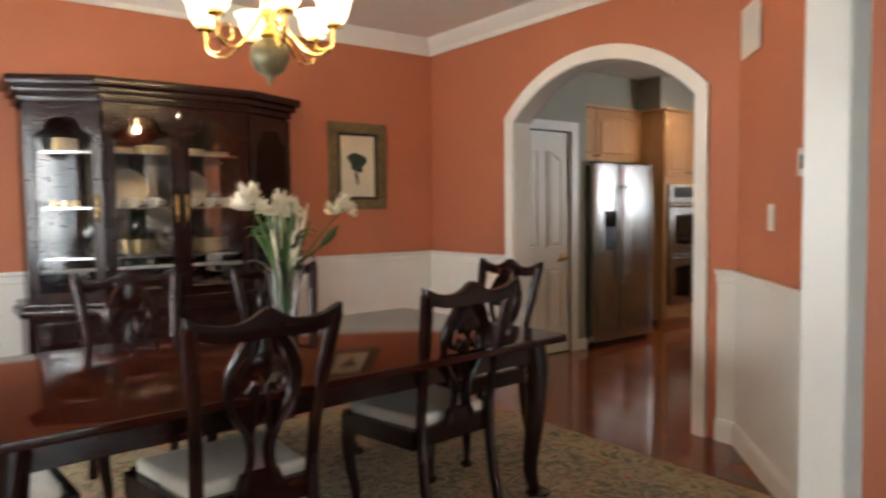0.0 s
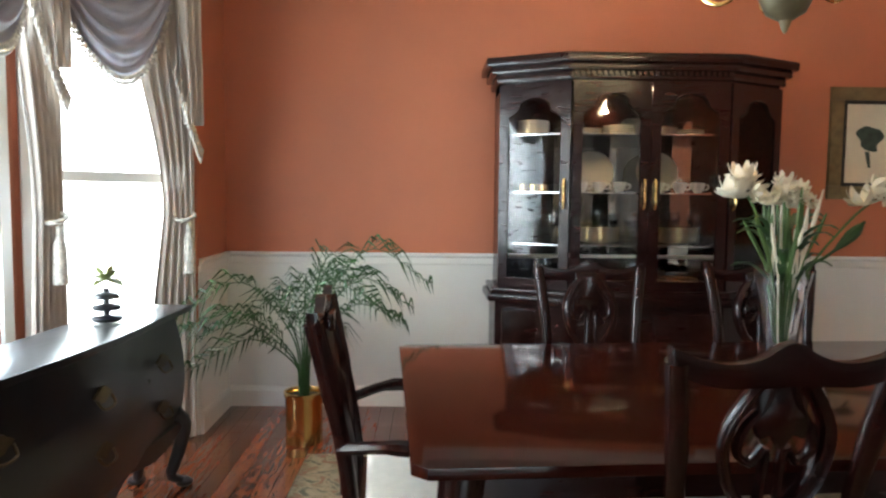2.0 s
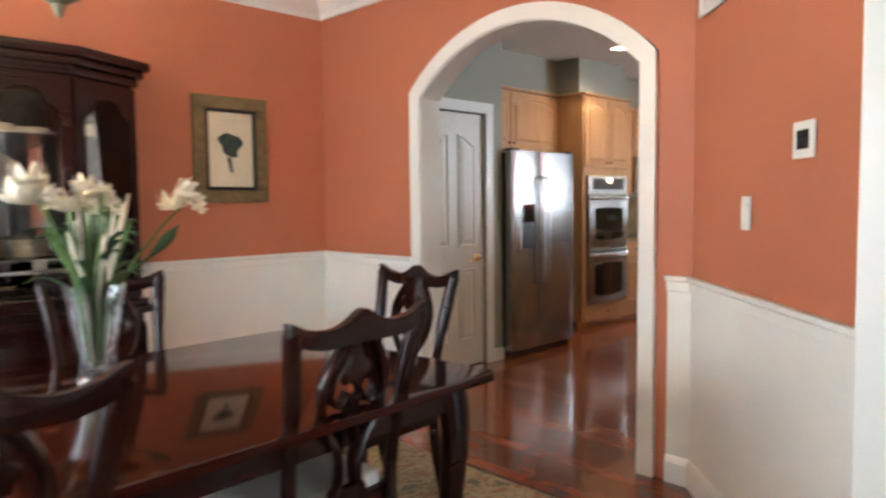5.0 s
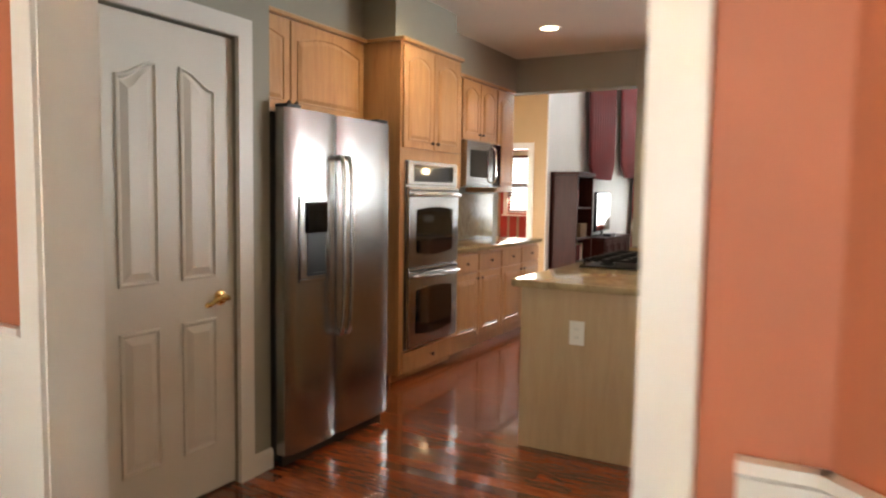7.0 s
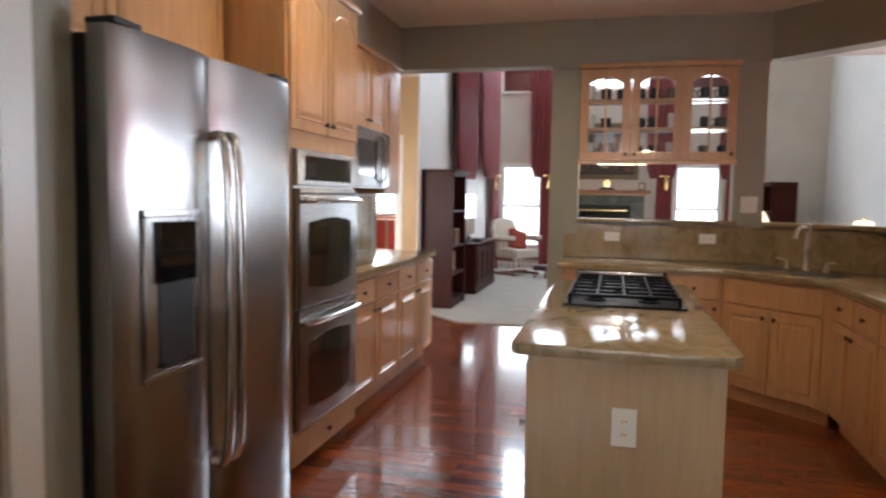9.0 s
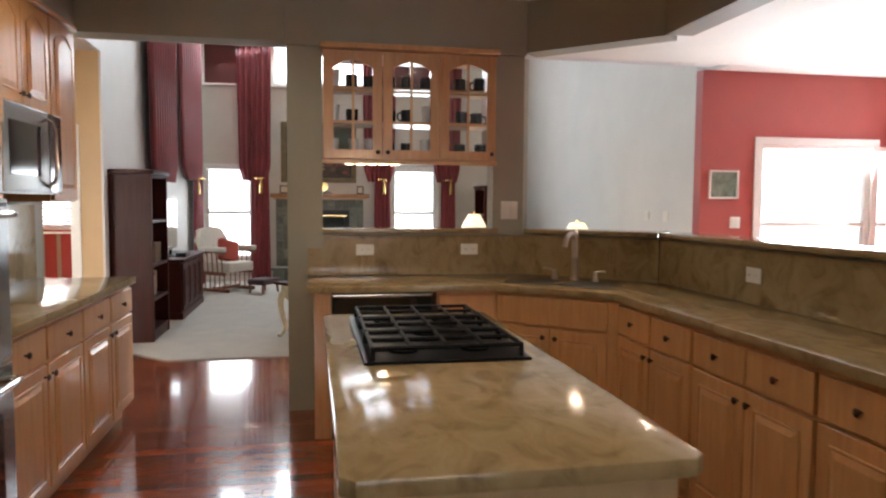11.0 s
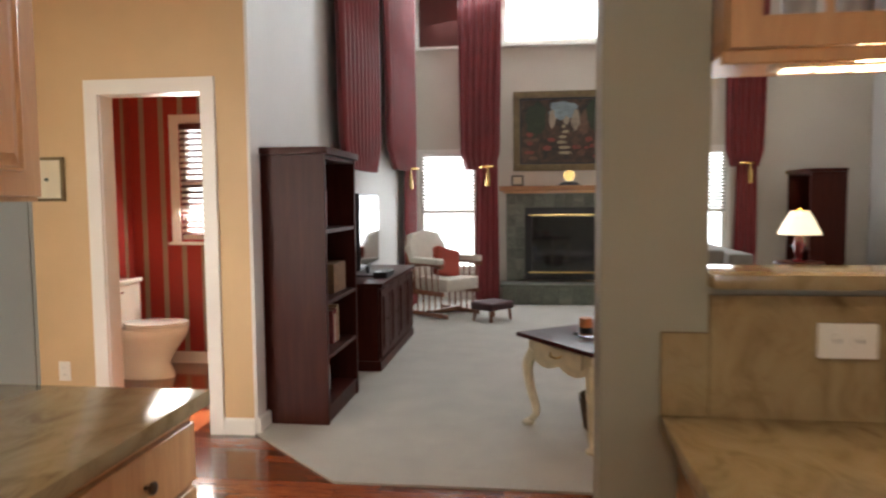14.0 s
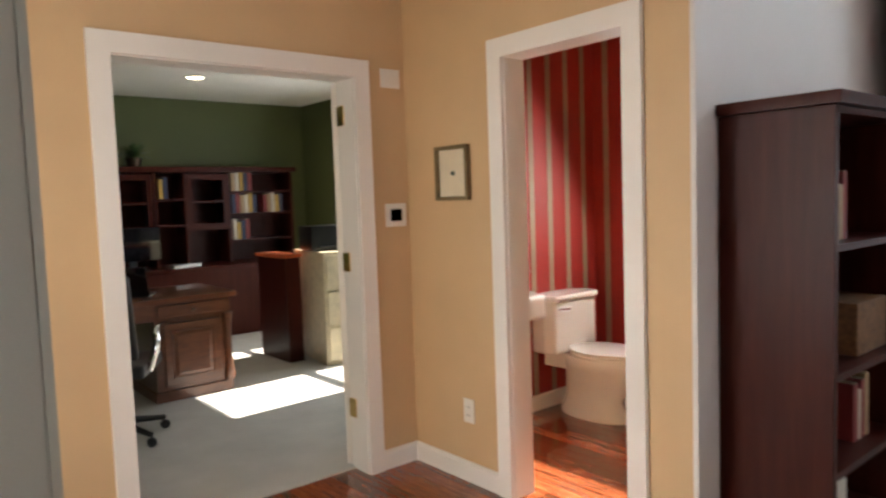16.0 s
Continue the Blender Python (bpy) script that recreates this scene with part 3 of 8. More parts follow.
for i, (y0, y1, z0, z1, bl) in enumerate(((*W1, 0.42, 2.02, "blind"), (*W2, 0.42, 2.02, "blind"), (*W1, *UP, "red_blind"), (*W2, *UP, "red_blind"), (2.72, 4.36, *UP, None))):
    sash_window("window_%d" % (i + 1), (FX, y0), (FX, y1), Vector((1, 0, 0)), z0, z1,
                "family room window with a lowered slatted blind" if bl else "wide upper family room window full of daylight", bl, tilt=0.5 if bl == "blind" else 1.42,
                open_to=0.75 if bl == "blind" else 0.0, slat_gap=0.045 if bl == "blind" else 0.037, casing=0.05)
# breakfast corner
wall("wall_breakfast_east", [(11.8, -1.0, 0, 11.93, -0.31, CEIL), (11.8, -3.7, 0, 11.93, -1.0, 0.35), (11.8, -3.7, 2.05, 11.93, -1.0, CEIL), (11.8, -4.2, 0, 11.93, -3.7, CEIL)], "redwall", "brick red breakfast room wall")
# the sash at lower y is unseen, added to spread the window light
for i in range(2):
    sash_window("window_6", (11.8, -3.7 + i * 1.35), (11.8, -2.35 + i * 1.35), Vector((1, 0, 0)), 0.35, 2.05, "tall bright breakfast room window", casing=0.075 * i)
wall("wall_breakfast_south", [(5.9, -4.2, 0, 11.8, -4.06, CEIL)], "redwall", "brick red breakfast room wall")
wall("wall_breakfast_west", [(5.9, -4.06, 0, 6.02, 1.10, CEIL)], "redwall", "brick red breakfast room wall")
# powder room
PB = 13.9
PWIN = (6.02, 6.95, 1.07, 2.05)
wall("wall_powder_south", [(HX + 0.12, 5.745, 0, PB, 5.79, CEIL)], "tan", "tan powder room wall")
wall("wall_powder_north", [(HX + 0.12, 7.39, 0, PB, 7.5, CEIL)], "stripe_red", "crimson powder room wall")
wall("wall_powder_back", [(PB, 5.745, 0, PB + 0.12, PWIN[0], CEIL), (PB, PWIN[1], 0, PB + 0.12, 7.5, CEIL), (PB, PWIN[0], 0, PB + 0.12, PWIN[1], PWIN[2]), (PB, PWIN[0], PWIN[3], PB + 0.12, PWIN[1], CEIL)], "stripe_red", "crimson powder room wall with taupe stripes")
sash_window("window_9", (PB, PWIN[0]), (PB, PWIN[1]), Vector((1, 0, 0)), PWIN[2], PWIN[3], "powder room window with an open dark red slatted blind", "red_blind", tilt=0.60, slat_gap=0.05)
for i in range(9):
    y = 5.86 + i * 0.175
    spans = [(0.1, CEIL)] if y + 0.045 < PWIN[0] - 0.08 or y > PWIN[1] + 0.08 else [(0.1, PWIN[2] - 0.05), (PWIN[3] + 0.08, CEIL)]
    setting("wall_stripe", B(*[(PB - 0.002, y, a, PB - 0.0005, y + 0.045, b) for a, b in spans]), "stripe_tan", "painted taupe stripe on the powder room wall", "wall stripe", None)
for i in range(9):
    x = 12.36 + i * 0.175
    setting("wall_stripe", B((x, 7.388, 0.1, x + 0.045, 7.3895, CEIL)), "stripe_tan", "painted taupe stripe on the powder room wall", "wall stripe", None)
run0 = B((PB - 0.018, 5.80, 0, PB - 0.001, 7.389, 0.10), (12.295, 7.371, 0, PB - 0.018, 7.389, 0.10))
setting("baseboard_powder", run0, "white_paint", "white baseboard of the powder room", "baseboard", None)
# study
wall("wall_study_back", [(9.2, 12.2, 0, 14.39, 12.34, 2.62)], "green", "olive green study wall")
SWN = (8.72, 10.75, 0.5, 2.25)
wall("wall_study_east", [(14.25, 7.5, 0, 14.39, SWN[0], 2.62), (14.25, SWN[1], 0, 14.39, 12.2, 2.62), (14.25, SWN[0], 0, 14.39, SWN[1], SWN[2]), (14.25, SWN[0], SWN[3], 14.39, SWN[1], 2.62)], "green", "olive green study wall with a window")
wall("wall_study_west", [(9.2, 7.39, 0, 9.3, 12.2, 2.62)], "green", "olive green study wall")
sash_window("window_7", (14.25, SWN[0]), (14.25, SWN[1]), Vector((1, 0, 0)), SWN[2], SWN[3], "study window with an open white blind", "blind", tilt=0.60, slat_gap=0.05)
wall("wall_study_front", [(12.29, 7.501, 0, 14.25, 7.53, 2.62), (9.3, 7.391, 0, 10.62, 7.42, 2.62), (10.62, 7.391, 2.14, 11.95, 7.42, 2.62), (11.95, 7.391, 0, 12.29, 7.42, 2.62)], "green", "olive green study wall by the door")
setting("ceiling_study", B((9.2, 7.42, 2.62, 14.39, 12.34, 2.72)), "ceiling", "white study ceiling", "ceiling", None)
# foyer behind the start; its window is unseen, added as a light source
wall("wall_foyer_back", [(-0.94, -4.2, 0, 0.2, -4.06, CEIL), (2.6, -4.2, 0, 5.9, -4.06, CEIL), (0.2, -4.2, 2.3, 2.6, -4.06, CEIL), (0.2, -4.2, 0, 2.6, -4.06, 0.3)], "offwhite", "off-white foyer wall")
sash_window("window_8", (0.2, -4.06), (2.6, -4.06), Vector((0, -1, 0)), 0.3, 2.3, "unseen wide foyer window, added to let in daylight")
wall("wall_foyer_west", [(-0.94, -4.06, 0, -0.80, 1.0, CEIL)], "offwhite", "off-white foyer wall")
wall("wall_foyer_east", [(5.76, -4.06, 0, 5.9, 1.10, CEIL)], "offwhite", "off-white foyer wall")
# ceilings
setting("ceiling", B((-0.94, -4.2, CEIL, 4.14, 5.14, CEIL + 0.1), (4.14, -4.2, CEIL, 11.54, 7.39, CEIL + 0.1), (11.54, 5.63, CEIL, 12.3, 5.745, CEIL + 0.1), (11.55, -4.2, CEIL, 11.93, -0.43, CEIL + 0.1), (11.68, 5.745, CEIL, 14.39, 7.5, CEIL + 0.1), (11.56, 5.745, CEIL, 11.68, 7.39, CEIL + 0.1)), "ceiling", "cream ceiling", "ceiling", None)
setting("ceiling_family", B((11.55, -0.43, TOP, 17.94, 5.74, TOP + 0.1)), "ceiling", "white family room ceiling", "ceiling", None)
# backdrops of bright day beyond the windows
setting("backdrop_street", B((-3.3, -4, -0.2, -3.2, 14, 6), (-3.2, 13.9, -0.2, -1.0, 14, 6)), "daylight", "bright hazy daylight beyond the bay", "backdrop", None)
# the tall stretch also blocks the sun from the family room carpet
setting("backdrop_garden", B((21.0, -30, -0.2, 21.1, 6.2, 9.5), (21.0, 6.2, -0.2, 21.1, 16, 5.0)), "daylight", "bright hazy daylight beyond the garden windows", "backdrop", None)
setting("backdrop_front", B((-1.5, -7.1, -0.2, 5, -7.0, 5)), "daylight", "bright hazy daylight beyond the added foyer window", "backdrop", None)

# window light
window_light("light_bay", (-1.36, 2.94, 1.45), (2, 2.94, 1.0), 1.6, 1.5, 58)
window_light("light_bay_side", (-1.08, 4.1, 1.45), (0.5, 2.5, 1.0), 0.7, 1.5, 19)
# light from behind the start, set at the added foyer window
window_light("light_added_foyer", (1.4, -3.95, 1.4), (1.4, 2, 1.2), 2.3, 1.9, 20)
window_light("light_family_up", (17.7, 3.5, 4.2), (12.0, 3.0, 1.0), 3.6, 1.4, 230)
window_light("light_family_low", (17.66, 5.11, 1.2), (12.0, 3.0, 1.0), 0.7, 1.4, 20)
window_light("light_family_low", (17.66, 1.84, 1.2), (12.0, 3.0, 1.0), 0.7, 1.4, 20)
window_light("light_breakfast", (11.72, -2.35, 1.2), (8.0, -0.5, 1.7), 2.6, 1.6, 360)
# fill for the hall, set at the added end window
window_light("light_added_hall", (9.25, 6.4, 1.3), (12.0, 6.4, 1.0), 1.0, 1.7, 26, (1.0, 0.90, 0.76))
window_light("light_powder", (13.80, 6.72, 1.55), (12.5, 6.5, 0.8), 0.4, 0.9, 24, (1.0, 0.93, 0.84))
window_light("light_study", (14.10, 9.6, 1.3), (11.0, 9.6, 0.9), 2.0, 1.5, 30)

# ---- trims ----
RAIL = 0.985


def run_trim(name, p, q, n, prof, material, label, category="trim"):
    """A moulding along p to q; prof: outline of (out, z) on the side that n points to."""
    bm = bmesh.new()
    n = Vector((*n, 0)).normalized()
    rows = [[bm.verts.new((e[0] + n.x * o, e[1] + n.y * o, z)) for o, z in prof] for e in (p, q)]
    k = len(prof)
    for i in range(k):
        bm.faces.new((rows[0][i], rows[0][(i + 1) % k], rows[1][(i + 1) % k], rows[1][i]))
    bm.faces.new(rows[0])
    bm.faces.new(rows[1])
    return setting(name, bm, material, label, category, None)


RAILP = [(0.006, RAIL - 0.075), (0.016, RAIL - 0.07), (0.018, RAIL - 0.03), (0.034, RAIL - 0.018), (0.034, RAIL), (0.006, RAIL)]
BASEP = [(0.006, 0), (0.022, 0), (0.022, 0.10), (0.014, 0.125), (0.006, 0.13)]
BASE2 = [(0.001, 0), (0.017, 0), (0.017, 0.085), (0.009, 0.10), (0.001, 0.10)]
CROWNP = [(0.001, CEIL - 0.125), (0.016, CEIL - 0.125), (0.03, CEIL - 0.09), (0.09, CEIL - 0.03), (0.11, CEIL - 0.001), (0.001, CEIL - 0.001)]
DIN = [((-0.80, 5.0), (4.0, 5.0), (0, -1)), ((4.0, 5.0), (4.0, 4.02), (-1, 0)), ((4.0, 2.24), (4.0, 2.12), (-1, 0)), (DIAG[0], (3.0, 1.12), (-0.7071, 0.7071)),
       ((-0.80, 5.0), (-0.80, 4.45), (1, 0)), ((-0.80, 1.43), (-0.80, 1.14), (1, 0))]
for p, q, n in DIN:
    run_trim("wainscot", p, q, n, [(0.001, 0), (0.006, 0), (0.006, RAIL - 0.04), (0.001, RAIL - 0.04)], "white_paint", "white painted wainscot panel", "wainscot")
    run_trim("chair_rail", p, q, n, RAILP, "white_paint", "white moulded chair rail")
    run_trim("baseboard", p, q, n, BASEP, "white_paint", "white baseboard")
for p, q, n in (((-0.80, 5.0), (4.0, 5.0), (0, -1)), ((4.0, 5.0), (4.0, 2.12), (-1, 0)), (DIAG[0], (3.0, 1.12), (-0.7071, 0.7071)), ((-0.80, 5.0), (-0.80, 1.14), (1, 0)), ((-0.80, 1.14), (3.0, 1.14), (0, 1))):
    run_trim("crown_moulding", p, q, n, CROWNP, "white_paint", "white crown moulding under the dining ceiling")
for a, b in zip(BAY, BAY[1:]):
    d = Vector((b[0] - a[0], b[1] - a[1], 0)).normalized()
    n = (-d.y, d.x) if -d.y > 0 or abs(d.y) < 1e-6 else (d.y, -d.x)
    n = (abs(n[0]) if abs(n[0]) > 1e-6 else 0, n[1])
    run_trim("bay_panel", a, b, n, [(0.001, 0), (0.006, 0), (0.006, SILL - 0.05), (0.001, SILL - 0.05)], "white_paint", "white panel below the bay window", "wainscot")
for p, q, n in (((4.14, 4.5), (4.44, 4.5), (0, -1)), ((5.31, 4.5), (5.45, 4.5), (0, -1)), ((HX, 5.62), (HX, 5.81), (-1, 0)), ((HX, 6.61), (HX, HY), (-1, 0)), ((11.93, HY), (HX, HY), (0, -1)),
                ((9.12, HY), (10.64, HY), (0, -1)), ((HX, 5.60), (FX, 5.62), (0, -1)), ((FX, 5.62), (FX, 4.45), (-1, 0)), ((FX, 2.6), (FX, -0.31), (-1, 0)), ((11.8, -0.31), (FX, -0.31), (0, 1)),
                ((PX + 0.15, 3.83), (PX + 0.15, 2.3), (1, 0))):
    run_trim("baseboard", p, q, n, BASE2, "white_paint", "white baseboard")


def door_casing(name, axis, pos, a, b, h, face, w=0.085):
    """Casing round a doorway on the plane axis = pos, on the side that face points to."""
    o0, o1 = sorted((pos + 0.002 * face, pos + 0.024 * face))
    spans = [(a - w, a, 0, h + w), (b, b + w, 0, h + w), (a, b, h, h + w)]
    bm = bmesh.new()
    for u0, u1, z0, z1 in spans:
        box(bm, *((u0, o0, z0, u1, o1, z1) if axis == "y" else (o0, u0, z0, o1, u1, z1)))
    return setting(name, bm, "white_paint", "white door casing", "trim", None)


door_casing("trim_pantry", "y", 4.5, 4.52, 5.23, 2.05, -1)
door_casing("trim_powder", "x", HX, 5.89, 6.53, 2.03, -1)
door_casing("trim_study", "y", HY, 10.72, 11.85, 2.03, -1)
setting("trim_powder_jamb", B((HX - 0.001, 5.874, 0, HX + 0.125, 5.892, 2.05), (HX - 0.001, 6.526, 0, HX + 0.125, 6.545, 2.05), (HX - 0.001, 5.892, 2.03, HX + 0.125, 6.526, 2.05)), "white_paint", "white lining of the powder room doorway", "trim", None)
study_jamb = setting("trim_study_jamb", B((10.70, HY - 0.001, 0, 10.722, HY + 0.15, 2.05), (11.846, HY - 0.001, 0, 11.87, HY + 0.15, 2.05), (10.722, HY - 0.001, 2.025, 11.846, HY + 0.15, 2.05)), "white_paint", "white lining of the study doorway", "trim", None)


def panel_door(name, at, rz, w, h, label, knob_side=1, lever=True):
    """A moulded door with arched upper panels; front faces local -y, hinge at local x = 0."""
    ob = thing(name, at, rz, label, "door")
    ob["kind"] = "structure"
    bm = bev(B((0, 0, 0.01, w, 0.035, h)), 0.003, 1)
    part("slab", bm, "door_paint", ob)
    m = 0.11
    pw = (w - 3 * m) / 2
    for i in range(2):
        x0 = m + i * (pw + m)
        for z0, z1, arch in ((0.22, 0.80, 0), (0.98, h - 0.17, 1)):
            def outline(inset):
                a, b, c, d = x0 + inset, x0 + pw - inset, z0 + inset, z1 - inset
                ease = [0.5 - 0.5 * math.cos(math.pi * (j / 10 if i else 1 - j / 10)) for j in range(11)]
                return [(a, c), (b, c)] + [(b + (a - b) * j / 10, d - (0.07 * (1 - ease[j]) if arch else 0)) for j in range(11)]
            part("panel", raised([(0.0, 0.001), (0.002, -0.009), (0.010, -0.011), (0.018, -0.002), (0.024, -0.002), (0.052, -0.013)], outline), "door_paint", ob, smooth=None)
    if lever:
        kx = w - 0.088
        hd = part("door_handle", L([(0.034, 0), (0.036, 0.005), (0.030, 0.014), (0.014, 0.018), (0.013, 0.045)], 24), "brass", ob, "polished brass lever")
        hd.matrix_basis = pose(kx, 0, 0.885, 90, 0, 0)
        bm = T(curve_pts([(kx + 0.012, -0.044, 0.885), (kx - 0.03, -0.054, 0.892), (kx - 0.07, -0.052, 0.880), (kx - 0.105, -0.048, 0.866), (kx - 0.118, -0.046, 0.874)], 16), [0.012, 0.016, 0.017, 0.016, 0.014] + [0.011] * 8 + [0.012, 0.013, 0.012, 0.008], 10)
        part("lever", bm, "brass", ob)
    return ob


panel_door("door_pantry", (4.52, 4.515, 0), 0, 0.71, 2.04, "closed cream moulded pantry door with arched panels")
d = panel_door("door_study", (11.86, HY + 0.165, 0), 48, 0.56, 2.02, "open white study door leaf on brass hinges", lever=False)
for z in (0.28, 1.05, 1.80):
    part("hinge", bev(B((11.838, HY + 0.085, z, 11.8455, HY + 0.148, z + 0.10)), 0.002, 1), "brass", study_jamb)
d2 = panel_door("door_study", (10.70, HY + 0.165, 0), 128, 0.56, 2.02, "open white study door leaf on brass hinges", lever=False)


# small wall fixtures
def wall_plate(name, at, rz, w, h, label, category, kind="toggle", material="plate"):
    """A cover plate on a wall; it faces local -y."""
    ob = thing(name, at, rz, label, category)
    part("plate", bev(B((-w / 2, -0.007, -h / 2, w / 2, 0, h / 2)), 0.003, 2), material, ob)
    n = max(1, round(w / 0.06) if w > 0.1 else 1)
    for i in range(n):
        x = (i - (n - 1) / 2) * 0.046
        if kind == "toggle":
            part("rocker", bev(B((x - 0.016, -0.0105, -0.033, x + 0.016, -0.0071, 0.033)), 0.001, 1), material, ob)
        elif kind == "outlet":
            for dz in (-0.021, 0.021) if h > 0.09 else (0.0,):
                part("socket", L([(0.0165, 0), (0.0155, 0.0025)], 14, (0, 0, 0)), material, ob).matrix_basis = pose(x, -0.0071, dz, 90, 0, 0)
                for dx in (-0.006, 0.006):
                    part("slot", B((x + dx - 0.001, -0.0106, dz - 0.004, x + dx + 0.001, -0.0098, dz + 0.005)), "black", ob)
        else:
            part("screen", bev(B((-w * 0.28, -0.0095, -h * 0.26, w * 0.28, -0.0072, h * 0.26)), 0.001, 1), "black_glass", ob)
    return ob


def on_diag(s, z):
    return (DIAG[0][0] - s * 1.0 - 0.004, DIAG[0][1] - s + 0.004, z)


wall_plate("thermostat", on_diag(0.70, 1.52), 225 - 180 + 180, 0.13, 0.115, "white wall thermostat with a dark display", "thermostat", "screen")
wall_plate("light_switch", on_diag(0.41, 1.285), 225, 0.075, 0.125, "white rocker light switch on the terracotta wall", "light switch")
vent = thing("wall_vent", on_diag(0.16, 2.25), 225, "white louvred air vent high on the terracotta wall", "air vent")
part("frame", bev(B((-0.15, -0.012, -0.13, 0.15, 0, -0.10), (-0.15, -0.012, 0.10, 0.15, 0, 0.13), (-0.15, -0.012, -0.10, -0.12, 0, 0.10), (0.12, -0.012, -0.10, 0.15, 0, 0.10)), 0.002, 1), "plate", vent)
part("backing", B((-0.12, -0.003, -0.10, 0.12, -0.001, 0.10)), "white_paint", vent)
for i in range(10):
    part("slat", P([(-0.011, -0.094 + i * 0.02), (-0.003, -0.084 + i * 0.02), (-0.003, -0.081 + i * 0.02), (-0.012, -0.091 + i * 0.02)], 0.24, "x", -0.12), "plate", vent)

wall_plate("thermostat", (12.08, HY - 0.002, 1.335), 0, 0.13, 0.12, "white alarm panel with a dark display on the tan wall", "thermostat", "screen")
wall_plate("door_chime", (12.075, HY - 0.002, 2.04), 0, 0.12, 0.095, "small white chime box on the tan wall", "door chime", "toggle")
wall_plate("wall_outlet", (HX - 0.002, 6.83, 0.36), 270, 0.075, 0.12, "white wall outlet low on the tan wall", "outlet", "outlet")


def framed_picture(name, at, rz, w, h, fw, label, frame_mat, inner=None, art=None, category="picture"):
    """A framed picture that faces local -y, centred at its place."""
    ob = thing(name, at, rz, label, category)
    bm = B((-w / 2, -0.03, -h / 2, w / 2, -0.004, -h / 2 + fw), (-w / 2, -0.03, h / 2 - fw, w / 2, -0.004, h / 2), (-w / 2, -0.03, -h / 2 + fw, -w / 2 + fw, -0.004, h / 2 - fw), (w / 2 - fw, -0.03, -h / 2 + fw, w / 2, -0.004, h / 2 - fw))
    part("frame", bev(bm, 0.005, 2), frame_mat, ob)
    a, b = w / 2 - fw, h / 2 - fw
    if inner:
        t = 0.022
        part("inner_frame", B((-a, -0.024, -b, a, -0.006, -b + t), (-a, -0.024, b - t, a, -0.006, b), (-a, -0.024, -b + t, -a + t, -0.006, b - t), (a - t, -0.024, -b + t, a, -0.006, b - t)), inner, ob)
    part("print", B((-a, -0.010, -b, a, -0.005, b)), art or "china", ob)
    return ob


M["olive_frame"] = mat("olive_gilt_frame", (0.16, 0.115, 0.05), 0.45, vary=0.25, scale=20, bump=0.2, bump_scale=60)
M["paper"] = mat("aged_print_paper", (0.68, 0.60, 0.44), 0.8, vary=0.05, scale=8)
M["ink"] = mat("dark_green_ink", (0.04, 0.055, 0.04), 0.8, vary=0.4, scale=25)
pic = framed_picture("picture", (3.246, 4.998, 1.70), 0, 0.53, 0.70, 0.082, "botanical pear print in a wide olive frame", "olive_frame", "black", "paper")
blob = [(0.075 * (1 + 0.25 * math.sin(3 * a) + 0.12 * math.sin(7 * a + 1)) * math.cos(a), 0.09 * (1 + 0.2 * math.cos(2 * a + 0.6)) * math.sin(a) + 0.03) for a in [2 * math.pi * i / 40 for i in range(40)]]
part("pear", P(blob, 0.0015, "y", -0.0118), "ink", pic, "dark green pear and leaf")
part("stem", P([(-0.03, -0.05), (-0.005, -0.15), (0.012, -0.15), (0.0, -0.05)], 0.0015, "y", -0.0117), "ink", pic)
pic2 = framed_picture("picture", (HX - 0.002, 6.885, 1.535), 270, 0.24, 0.265, 0.018, "small cream print in a thin bronze frame", "olive_frame", None, "paper")
part("sketch", P([(-0.02, 0.0), (0.0, 0.012), (0.02, 0.0), (0.004, -0.014), (-0.008, -0.01)], 0.0015, "y", -0.0118), "ink", pic2)

# ---- dining room things ----


def cabriole(x, y, h, sx, sy, r=0.030, material=None):
    """A curved leg from (x, y) at height h to a pad foot; it bows towards sx, sy."""
    c = curve_pts([(x, y, h), (x + sx * 0.018, y + sy * 0.018, h * 0.82), (x + sx * 0.010, y + sy * 0.010, h * 0.5), (x - sx * 0.006, y - sy * 0.006, h * 0.2), (x + sx * 0.008, y + sy * 0.008, 0.035), (x + sx * 0.018, y + sy * 0.018, 0.014)], 14)
    rs = [r * (1.15 - 0.62 * min(1, i / 11)) for i in range(15)]
    bm = T(c, rs, 10)
    lathe(bm, [(r * 0.5, 0.036), (r * 1.05, 0.022), (r * 1.1, 0.010), (r * 0.8, 0)], 12, (x + sx * 0.018, y + sy * 0.018, 0))
    return bm


